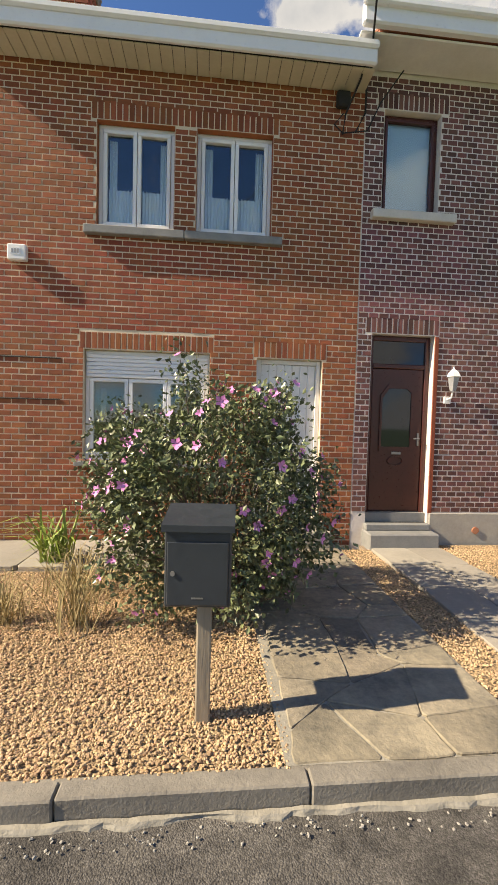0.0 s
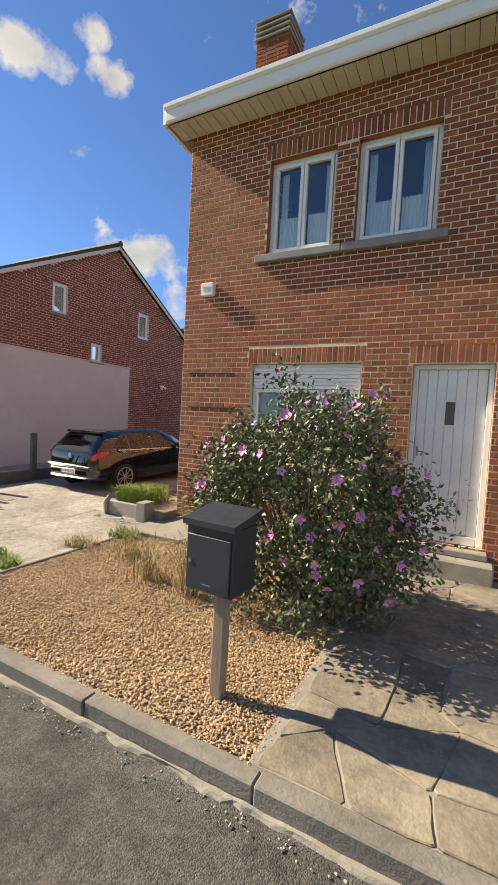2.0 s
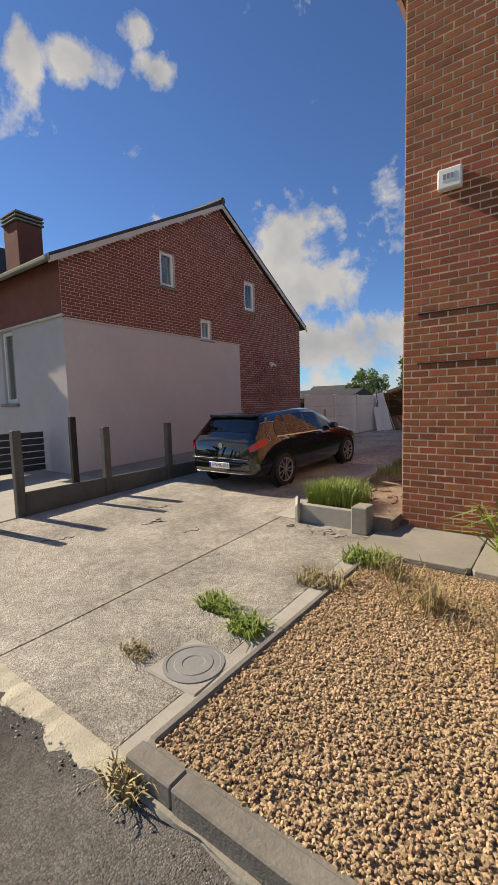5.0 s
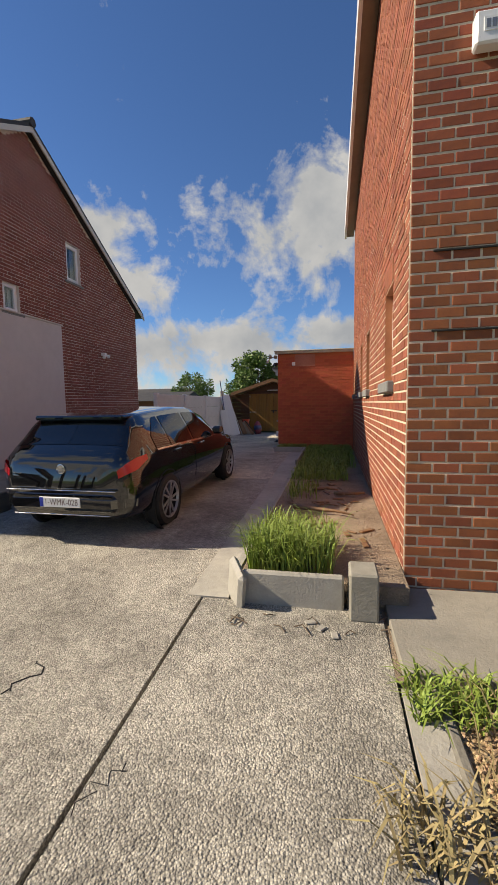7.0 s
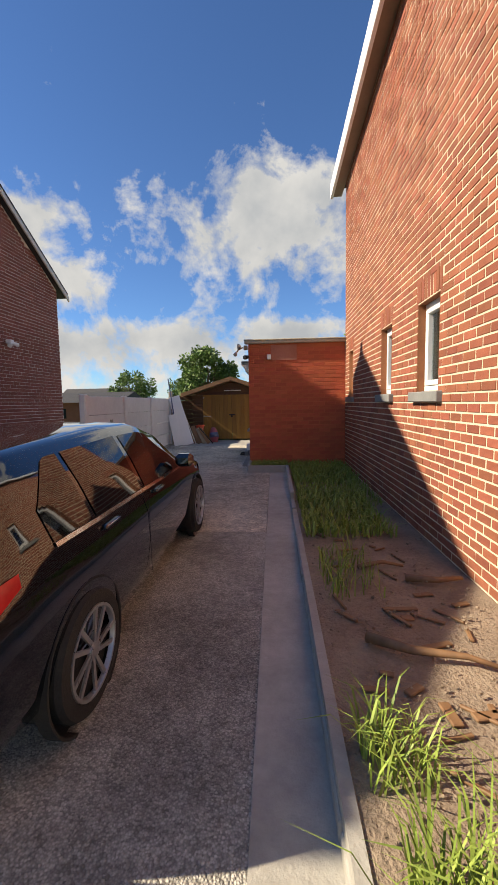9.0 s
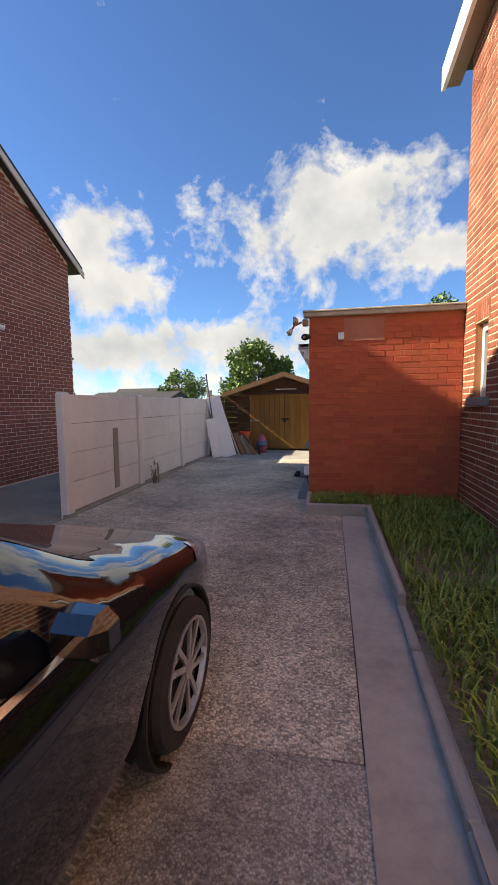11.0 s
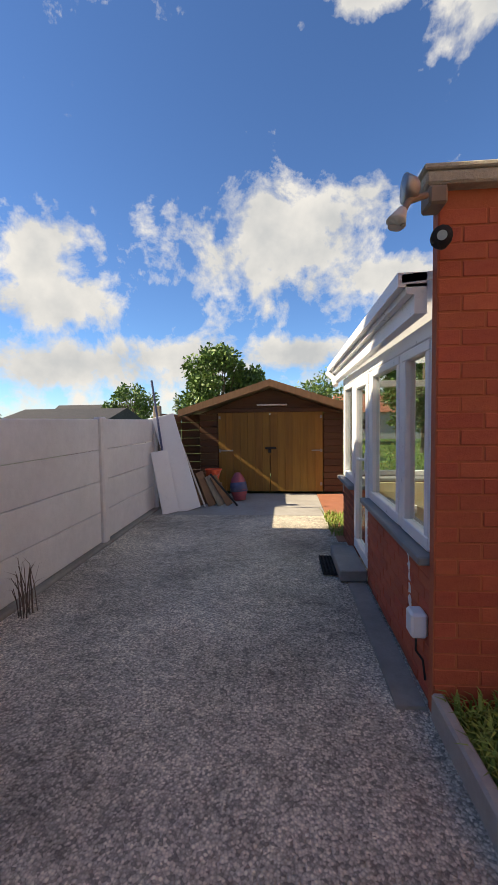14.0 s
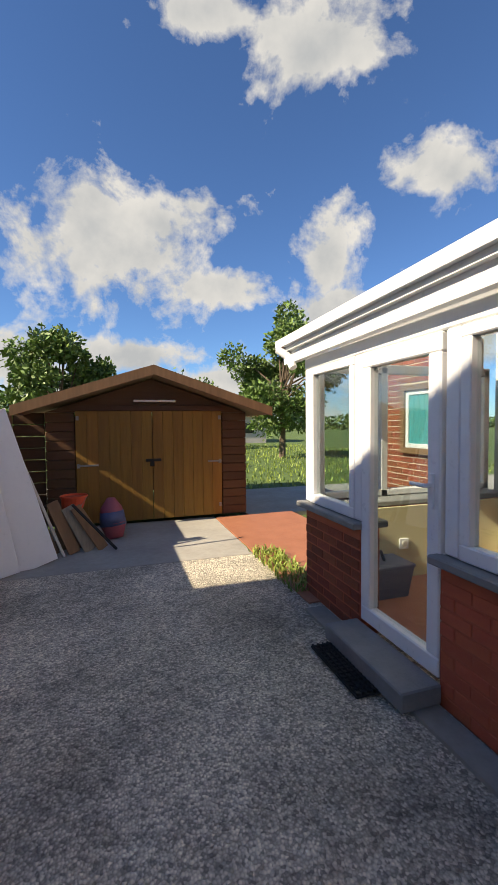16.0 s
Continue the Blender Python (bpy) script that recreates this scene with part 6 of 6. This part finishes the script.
# ---- soil bed, edging ----
setting("soil_bed", Build().box(-4.02, 4.98, -0.3, -2.82, 13.26, 0.0).box(-4.72, 12.56, -0.3, -4.02, 13.26, 0.03), "dirt", "bare dry soil bed with debris", "ground")
ek = setting("bed_edging", Build().box(-4.035, 5.02, -0.3, -3.985, 12.5, 0.01), "concrete", "thin pale concrete bed edging", "kerb")
for i in range(8):
    y = 5.0 + i * 0.945
    part("edging_board", Build().cbox(-4.045 + random.uniform(-0.005, 0.005), y + 0.004, -0.2, -3.99, y + 0.94, 0.05 + drive_z(0, y) * 0.7 + random.uniform(-0.008, 0.008), 0.008), "concrete", ek)
part("edging_board", Build().cbox(-4.77, 12.5, -0.1, -3.985, 12.56, 0.13, 0.012), "concrete", ek)
part("edging_board", Build().cbox(-4.78, 12.56, -0.1, -4.72, 13.25, 0.13, 0.012), "concrete", ek)
part("edging_board", Build().cbox(-4.045, 10.2, -0.1, -3.99, 12.5, 0.125, 0.012), "concrete", ek)
part("edging_board", Build().cbox(-3.93, 4.9, -0.25, -3.24, 4.96, 0.075, 0.014), "concrete", ek)
part("edging_board", Build().cbox(-0.03, -0.14, -0.16, 0.03, 0.14, 0.16, 0.03, Matrix.Translation((-3.97, 4.93, -0.04)) @ Matrix.Rotation(0.5, 4, "Z") @ Matrix.Rotation(0.25, 4, "X")), "concrete", ek)
blk = thing("concrete_block", "grey hollow concrete block beside the house corner", "block", (-3.12, 5.0, -0.13))
bb = Build().cbox(-3.21, 4.78, -0.16, -3.03, 5.02, 0.15, 0.012)
part("body", bb, "concrete_dark", blk)
# the block is solid: black plates on its side paint the shaded hollows
part("core", Build().cbox(-3.216, 4.83, -0.1, -3.209, 4.88, 0.06, 0.002).cbox(-3.216, 4.92, -0.1, -3.209, 4.97, 0.06, 0.002), "black", blk, "black plates for the shade inside the hollows")
for pts, r in ((((-3.75, 6.9, 0.04), (-3.55, 6.75, 0.06), (-3.3, 6.72, 0.05), (-3.1, 6.6, 0.04)), 0.032), (((-3.3, 7.7, 0.03), (-3.1, 7.62, 0.05), (-2.92, 7.66, 0.05)), 0.03), (((-3.6, 7.9, 0.03), (-3.4, 7.98, 0.04), (-3.25, 7.92, 0.03)), 0.022)):
    tagged(part("dead_branch", Build().tube(pts, [r * (1 - 0.25 * k) for k in range(len(pts))], 8), "wood_brown", smooth=True), "dead brown branch lying on the soil", "branch", "dead branches")
rng = random.Random(9)
for i in range(44):
    x, y = rng.uniform(-3.85, -3.0), rng.uniform(5.7, 9.6)
    L, w = rng.uniform(0.05, 0.22), rng.uniform(0.015, 0.05)
    tagged(part("wood_scrap", Build().cbox(-L / 2, -w / 2, 0, L / 2, w / 2, 0.015, 0.004, Matrix.Translation((x, y, 0.004)) @ Matrix.Rotation(rng.uniform(0, 3.1), 4, "Z")), "wood_brown"), "scrap of dry wood on the soil", "wood scrap", "wood scraps on the soil")
for i in range(12):
    x, y = rng.uniform(-4.2, -3.0), rng.uniform(4.6, 4.86)
    L = rng.uniform(0.04, 0.13)
    z = drive_z(x, y) + 0.012
    tagged(part("twig", Build().tube([(x, y, z), (x + L * 0.5, y + rng.uniform(-0.05, 0.05), z + 0.01), (x + L, y + rng.uniform(-0.1, 0.1), z)], 0.004, 5), "bark"), "dry twig lying on the concrete", "twig", "dry twigs")
for x, y in ((-3.45, 4.72), (-3.3, 4.6), (-3.38, 4.66)):
    tagged(part("broken_chip", Build().cbox(-0.035, -0.022, 0, 0.035, 0.022, 0.012, 0.005, Matrix.Translation((x, y, drive_z(x, y) + 0.004)) @ Matrix.Rotation(x * 9, 4, "Z")), "concrete"), "pale broken stone chip on the concrete", "stone chip", "stone chips")
mh = thing("manhole_cover", "round grey manhole cover in a square frame", "manhole cover", (-3.11, 2.17, -0.23))
part("frame", Build().cbox(-3.31, 1.97, -0.3, -2.91, 2.37, drive_z(0, 2.17) + 0.014, 0.01), "concrete", mh)
disc = lambda r, z: [(-3.11 + r * math.cos(a), 2.17 + r * math.sin(a), z) for a in (2 * math.pi * i / 32 for i in range(32))]
z = drive_z(0, 2.17)
part("lid", Build().loft([disc(0.185, z), disc(0.185, z + 0.02), disc(0.165, z + 0.02), disc(0.16, z + 0.016), disc(0.12, z + 0.016), disc(0.115, z + 0.02), disc(0.07, z + 0.02), disc(0.065, z + 0.016), disc(0.01, z + 0.016)]), "stone", mh, "ribbed iron lid")
for x, y, s in ((-3.3, 0.55, 0.24), (-7.6, 0.45, 0.2)):
    vc = thing("valve_cover", "small white street valve cover in the footway", "cover", (x, y, -0.25))
    part("plate", Build().cbox(x - s / 2, y - s * 0.4, -0.27, x + s / 2, y + s * 0.4, -0.243, 0.004), "wall_white", vc)
    part("slot", Build().box(x - 0.03, y - 0.02, -0.243, x + 0.03, y + 0.01, -0.2415), "black", vc)
# repairs and cracks of the paving
ragged("asphalt_seam", -14.0, 1.0, 0.62, 0.72, -0.262, "road", "raised seam between asphalt patches", "asphalt", 0.06, 0.06, 0.016)
rng = random.Random(31)
for k in range(9):
    x, y = rng.uniform(-6.9, -3.1), rng.uniform(1.9, 4.6)
    c = Build()
    pts = [(x, y)]
    for i in range(9):
        pts.append((pts[-1][0] + rng.uniform(-0.05, 0.09), pts[-1][1] + rng.uniform(-0.03, 0.07)))
    c.tube([(a, d, drive_z(a, d) + 0.002) for a, d in pts], 0.005, 4)
    tagged(part("crack", c, "black"), "thin dark crack in the concrete", "crack", "cracks")

# ---- loose things by the shed ----


def leaning(name, x, y, w, L, tilt, turn, th, material, label, category, z=0.01, roll=0.0):
    """A board standing on the ground and leaning back."""
    t = thing(name, label, category, (x, y, z))
    m = Matrix.Translation((x, y, z)) @ Matrix.Rotation(radians(turn), 4, "Z") @ Matrix.Rotation(radians(tilt), 4, "X") @ Matrix.Rotation(radians(roll), 4, "Y")
    part("board", Build().cbox(-w / 2, 0, 0, w / 2, th, L, 0.004, m), material, t)
    return t


leaning("white_panel", -7.02, 17.85, 0.36, 1.62, -10, 20, 0.022, "white", "tall white laminated panel leaning on the fence", "panel", roll=-14)
leaning("white_panel", -7.28, 17.62, 0.26, 1.0, -8, 20, 0.022, "white", "short white laminated panel leaning on the fence", "panel", roll=-9)
leaning("dark_sheet", -7.1, 17.95, 0.2, 0.5, -8, 20, 0.02, "blueplastic", "dark panel behind the white boards", "panel", roll=-9)
leaning("brown_board", -6.72, 18.2, 0.13, 0.62, -12, 25, 0.018, "wood_brown", "brown wooden board leaning in a stack", "board", roll=-18)
leaning("brown_board", -6.56, 18.25, 0.14, 0.56, -12, 25, 0.018, "wood_grey", "pale wooden board leaning in a stack", "board", roll=-22)
leaning("brown_board", -6.42, 18.28, 0.12, 0.58, -12, 25, 0.018, "wood_brown", "brown wooden board leaning in a stack", "board", roll=-28)
leaning("black_frame", -6.28, 18.2, 0.03, 0.72, -10, 25, 0.02, "black", "thin black strip leaning on the boards", "strip", roll=-38)
leaning("pale_strip", -6.82, 18.1, 0.03, 1.25, -8, 25, 0.02, "palestone", "long thin pale strip leaning by the panels", "strip", roll=-18)
leaning("brown_board", -6.9, 18.25, 0.05, 0.9, -10, 25, 0.02, "wood_brown", "narrow brown batten leaning by the panels", "board", roll=-20)
pole = tagged(part("dark_pole", Build().tube([(-7.35, 17.9, 0.0), (-7.6, 17.8, 2.12)], 0.018), "blueplastic"), "long dark pole leaning against the fence", "pole")
bk = thing("orange_bucket", "orange plastic bucket resting on the boards", "bucket", (-6.78, 18.5, 0.3))
circ = lambda r, z, ox=0.0: [(-6.78 + ox + r * math.cos(a), 18.55 + r * math.sin(a), z) for a in (2 * math.pi * i / 20 for i in range(20))]
part("body", Build().loft([circ(0.1, 0.34), circ(0.145, 0.6, 0.03), circ(0.155, 0.6, 0.03), circ(0.155, 0.58, 0.03)]), "orange", bk, smooth=False)
part("handle", Build().tube([(-6.9, 18.55, 0.59), (-6.82, 18.45, 0.48), (-6.68, 18.45, 0.47), (-6.6, 18.55, 0.59)], 0.006), "metal", bk)
tagged(part("crate", Build().cbox(-6.95, 18.4, 0.0, -6.62, 18.7, 0.335, 0.01), "wood_brown"), "brown wooden crate under the bucket", "crate")
cv = thing("folded_parasol", "bundle wrapped in faded red and blue cover", "bundle", (-6.3, 18.75, 0.0))
part("cover", Build().tube([(-6.3, 18.75, 0.0), (-6.32, 18.78, 0.18), (-6.34, 18.8, 0.38), (-6.34, 18.8, 0.5)], [0.1, 0.16, 0.13, 0.05], 12), "redfabric", cv, smooth=True)
part("band", Build().tube([(-6.32, 18.78, 0.16), (-6.335, 18.795, 0.33)], [0.165, 0.145], 12), "blueplastic", cv, smooth=True)
for i in range(10):
    z = 0.0 + i * 0.16
    tagged(part("fence_board", Build().cbox(-7.62, 18.05, z, -7.58, 19.6, z + 0.155, 0.008), "wood_shed_dark"), "dark wooden fence board", "fence", "dark fence boards")
for i in range(10):
    tagged(part("fence_board", Build().cbox(-7.57, 19.56, i * 0.16, -7.19, 19.6, i * 0.16 + 0.155, 0.008), "wood_shed_dark"), "dark wooden fence board closing the gap beside the shed", "fence", "dark fence boards")
tagged(part("fence_post", Build().cbox(-7.66, 18.02, 0, -7.54, 18.12, 1.72, 0.01), "wood_grey"), "weathered wooden fence post", "post")

# ---- the neighbour's front yard ----
pl = thing("gate_pillar", "dark louvred brick gate pillar with flowers on top", "pillar", (-11.0, 2.9, -0.25))
part("body", Build().cbox(-11.25, 2.6, -0.3, -10.75, 3.1, 1.0, 0.02), "anthracite", pl)
part("cap", Build().cbox(-11.32, 2.53, 1.0, -10.68, 3.17, 1.08, 0.015), "anthracite", pl)
fg = thing("slat_fence", "anthracite horizontal slat fence beside the pillar", "fence", (-10.7, 3.8, -0.2))
for i in range(6):
    part("slat", Build().cbox(-11.0, 3.12, -0.1 + i * 0.15, -10.96, 5.4, 0.03 + i * 0.15, 0.006), "anthracite", fg)
hd = []
rng = random.Random(8)
for i in range(2600):
    hd.append((rng.uniform(-16.5, -12), 2.0 + rng.gauss(0, 0.25), rng.uniform(-0.2, 0.35)))
tagged(part("low_planting", leaves(hd, [(0, -0.3, 1)] * len(hd), 0.12, rng), "leaf"), "low green planting with pale flowers", "plants", kind="stuff")
wf = thing("dark_garden_wall", "long low dark fence along the footway", "fence", (-24, 1.6, -0.3))
for i in range(5):
    part("board", Build().cbox(-34, 1.9, -0.2 + i * 0.22, -17, 1.95, 0.01 + i * 0.22, 0.006), "anthracite", wf)


# ---- the parked car ----
ST = [(0.0, 0.70, 0.36, 0.56, 0.84, 0.62, 0.90, 0.92), (0.05, 0.82, 0.31, 0.56, 0.93, 0.72, 0.99, 1.01), (0.18, 0.87, 0.28, 0.56, 0.97, 0.71, 1.12, 1.15), (0.42, 0.89, 0.25, 0.56, 0.98, 0.65, 1.36, 1.405), (0.6, 0.895, 0.23, 0.56, 0.98, 0.63, 1.41, 1.45), (1.1, 0.90, 0.21, 0.56, 0.965, 0.62, 1.42, 1.465), (1.7, 0.90, 0.20, 0.56, 0.95, 0.62, 1.43, 1.48), (2.2, 0.90, 0.20, 0.56, 0.935, 0.62, 1.41, 1.46), (2.6, 0.90, 0.20, 0.56, 0.925, 0.645, 1.29, 1.34), (3.1, 0.895, 0.20, 0.56, 0.915, 0.71, 1.00, 1.04), (3.35, 0.89, 0.21, 0.55, 0.86, 0.75, 0.925, 0.955), (3.75, 0.865, 0.22, 0.52, 0.79, 0.72, 0.85, 0.875), (4.05, 0.80, 0.24, 0.50, 0.70, 0.66, 0.745, 0.765), (4.2, 0.68, 0.28, 0.48, 0.62, 0.54, 0.65, 0.665), (4.26, 0.5, 0.32, 0.46, 0.56, 0.4, 0.58, 0.59)]
CAR0 = Vector((-5.93, 5.82, -0.045))


def station(s):
    i = max(j for j in range(len(ST) - 1) if ST[j][0] <= s + 1e-9)
    f = (s - ST[i][0]) / (ST[i + 1][0] - ST[i][0])
    f = f * f * (3 - 2 * f) * 0.4 + f * 0.6
    return [a + (c - a) * f for a, c in zip(ST[i], ST[i + 1])]


def section(s):
    _, w, zb, zm, zt, wt, zs, top = station(s)
    return [(0, zb), (w * 0.85, zb), (w * 0.96, zb + 0.06), (w * 0.985, (zb + zm) / 2), (w, zm), (w * 0.995, (zm + zt) / 2 + 0.03), (w * 0.965, zt), (wt + (w * 0.965 - wt) * 0.5 + 0.012, (zt + zs) / 2), (wt, zs), (wt * 0.86, zs + (top - zs) * 0.65), (wt * 0.5, top - 0.006), (0, top)]


def skin(s, k, side=1, off=0.0):
    """A point of the car's skin: s along the length, k up the section."""
    sec = section(min(max(s, 0), 4.26))
    i = min(int(k), len(sec) - 2)
    x = sec[i][0] + (sec[i + 1][0] - sec[i][0]) * (k - i)
    z = sec[i][1] + (sec[i + 1][1] - sec[i][1]) * (k - i)
    return CAR0 + Vector((side * (x + off * (1 if k < 8.5 else 0.2)), s, z + off * (0.25 if k < 8.5 else 1)))


def skin_patch(b, ss, ks, side, off=0.005):
    rings = [[skin(s, k, side, off) for k in ks(s)] for s in ss]
    return b.loft(rings, closed=False)


car = thing("hatchback_car", "black five-door hatchback parked on the drive", "car", tuple(CAR0))
cb = Build()
rings = []
for i in range(61):
    s = 4.26 * i / 60
    sec = section(s)
    rings.append([CAR0 + Vector((x, s, z)) for x, z in sec] + [CAR0 + Vector((-x, s, z)) for x, z in sec[-2:0:-1]])
cb.loft(rings)
body = recalc(part("body", cb, "carpaint", car, smooth=True))
lin = lambda a, c, n: [a + (c - a) * i / n for i in range(n + 1)]
for side in (1, -1):
    for nm, a, c in (("rear_quarter_window", 0.62, 0.98), ("rear_side_window", 1.03, 1.72), ("front_side_window", 1.8, 2.72)):
        g = Build()
        skin_patch(g, lin(a, c, 10), lambda s: lin(6.12, 6.12 + 1.68 * min(1, max(0.12, (s - 0.45) / 0.4), max(0.1, (2.95 - s) / 0.6)), 6), side)
        recalc(part(nm, g, "carglass", car, smooth=True))
    g = Build()
    skin_patch(g, lin(0.62, 2.8, 30), lambda s: [6.0, 6.1], side, 0.008)
    recalc(part("chrome_strip", g, "chrome", car))
    tl = Build()
    skin_patch(tl, lin(0.004, 0.36, 8), lambda s: lin(5.25 + max(0, s - 0.15) * 2.0, 6.0, 4), side, 0.008)
    recalc(part("tail_light", tl, "redlens", car, "red tail light", smooth=True))
    hl = Build()
    skin_patch(hl, lin(3.72, 4.12, 8), lambda s: lin(5.35, 7.2, 4), side, 0.006)
    recalc(part("headlight", hl, "silver", car, "clear headlight", smooth=True))
    for a in (1.95, 1.05):
        o = skin(a, 5.6, side, 0.012)
        part("door_handle", Build().cbox(o.x - 0.018, o.y, o.z, o.x + 0.018, o.y + 0.19, o.z + 0.028, 0.01), "carpaint", car)
        part("handle_trim", Build().cbox(o.x + side * 0.016 - 0.003, o.y + 0.01, o.z + 0.02, o.x + side * 0.016 + 0.005, o.y + 0.18, o.z + 0.027, 0.002), "chrome", car)
    o = skin(2.62, 6.2, side, 0.0)
    part("wing_mirror", Build().cbox(o.x + (0.02 if side > 0 else -0.2), o.y - 0.02, o.z, o.x + (0.2 if side > 0 else -0.02), o.y + 0.1, o.z + 0.13, 0.035), "carpaint", car)
    for s in (0.8, 3.42):
        cx, cy, cz = CAR0.x + side * 0.80, CAR0.y + s, CAR0.z + 0.325
        ring = lambda r, x: [(cx + side * x, cy + r * math.cos(a), cz + r * math.sin(a)) for a in (2 * math.pi * i / 36 for i in range(36))]
        part("wheel_arch", Build().loft([ring(0.385, 0.03), ring(0.385, 0.098), ring(0.378, 0.1), ring(0.37, 0.096), ring(0.37, 0.03)]), "black", car)
        wh = part("wheel", Build().loft([ring(0.325, -0.1), ring(0.325, 0.09), ring(0.31, 0.118), ring(0.245, 0.124), ring(0.235, 0.11)], caps=False), "black", car, "black rubber tyre", smooth=False)
        part("wheel_disc", Build().loft([ring(0.236, 0.07), ring(0.236, 0.075)]), "black", wh)
        part("rim", Build().loft([ring(0.238, 0.11), ring(0.238, 0.128), ring(0.222, 0.128), ring(0.215, 0.1)], caps=False), "alloy", wh, "silver alloy rim")
        for k in range(10):
            a0 = k * math.pi / 5
            a1 = a0 + (0.26 if k % 2 else 0.12)
            q = lambda r, a, x: (cx + side * x, cy + r * math.cos(a), cz + r * math.sin(a))
            sp = Build().loft([[q(0.04, a0 - 0.3, 0.105), q(0.04, a0 + 0.3, 0.105), q(0.04, a0 + 0.3, 0.118), q(0.04, a0 - 0.3, 0.118)], [q(0.22, a1 - 0.07, 0.108), q(0.22, a1 + 0.05, 0.108), q(0.22, a1 + 0.05, 0.122), q(0.22, a1 - 0.07, 0.122)]])
            recalc(part("spoke", sp, "alloy", wh))
        part("hub_cap", Build().loft([ring(0.045, 0.1), ring(0.045, 0.124), ring(0.03, 0.128)]), "alloy", wh)
rw = Build()
skin_patch(rw, lin(0.14, 0.41, 8), lambda s: lin(8.25, 10.99, 8), 1, 0.006)
skin_patch(rw, lin(0.14, 0.41, 8), lambda s: lin(8.25, 10.99, 8), -1, 0.006)
recalc(part("rear_window", rw, "carglass", car, smooth=True))
ws = Build()
skin_patch(ws, lin(2.42, 3.08, 8), lambda s: lin(8.2, 10.99, 8), 1, 0.006)
skin_patch(ws, lin(2.42, 3.08, 8), lambda s: lin(8.2, 10.99, 8), -1, 0.006)
recalc(part("windscreen", ws, "carglass", car, smooth=True))
X, Y, Z = CAR0
part("roof_spoiler", Build().cbox(X - 0.6, Y + 0.32, Z + 1.375, X + 0.6, Y + 0.6, Z + 1.43, 0.02), "carpaint", car)
part("rear_bumper", Build().cbox(X - 0.72, Y - 0.05, Z + 0.34, X + 0.72, Y + 0.2, Z + 0.62, 0.09).cbox(X - 0.85, Y + 0.03, Z + 0.33, X + 0.85, Y + 0.3, Z + 0.62, 0.1), "carpaint", car)
part("bumper_trim", Build().cbox(X - 0.7, Y - 0.058, Z + 0.622, X + 0.7, Y - 0.02, Z + 0.634, 0.004), "chrome", car)
part("lower_trim", Build().cbox(X - 0.62, Y - 0.057, Z + 0.35, X + 0.62, Y - 0.045, Z + 0.362, 0.004), "chrome", car)
npl = part("number_plate", Build().cbox(X - 0.26, Y - 0.066, Z + 0.44, X + 0.26, Y - 0.052, Z + 0.555, 0.006), "plate", car, "white number plate with dark red characters")
part("country_band", Build().box(X - 0.255, Y - 0.0675, Z + 0.447, X - 0.21, Y - 0.0665, Z + 0.55), "blueband", npl)
fc = bpy.data.curves.new("plate_text", "FONT")
fc.body, fc.size, fc.align_x, fc.align_y = "1-WMK-028", 0.088, "CENTER", "CENTER"
fc.materials.append(M["ink"])
tx = new("plate_text", fc)
tx.matrix_basis = Matrix.Translation((X + 0.022, Y - 0.0685, Z + 0.498)) @ Matrix.Rotation(radians(90), 4, "X") @ Matrix.Diagonal((0.95, 1.1, 1, 1))
tx.parent = npl
disc = lambda r, y: [(X + r * math.cos(a), Y + y, Z + 0.86 + r * math.sin(a)) for a in (2 * math.pi * i / 24 for i in range(24))]
part("round_badge", Build().loft([disc(0.055, 0.03), disc(0.055, -0.012), disc(0.045, -0.014), disc(0.042, -0.006)]), "chrome", car, "round chrome badge")
part("wiper", Build().cbox(X - 0.02, Y + 0.13, Z + 1.03, X + 0.36, Y + 0.15, Z + 1.05, 0.004), "black", car)
part("door_seam", Build().box(X + 0.9, Y + 1.76, Z + 0.3, X + 0.9025, Y + 1.766, Z + 0.9), "black", car)
# the car stands on the slope of the drive
car.location = (-5.89, 5.76, -0.128)
car.scale = (0.85, 0.965, 0.87)
car.rotation_euler = (0.027, 0, -0.015)

# ---- brick by brick ----
lay_bricks()
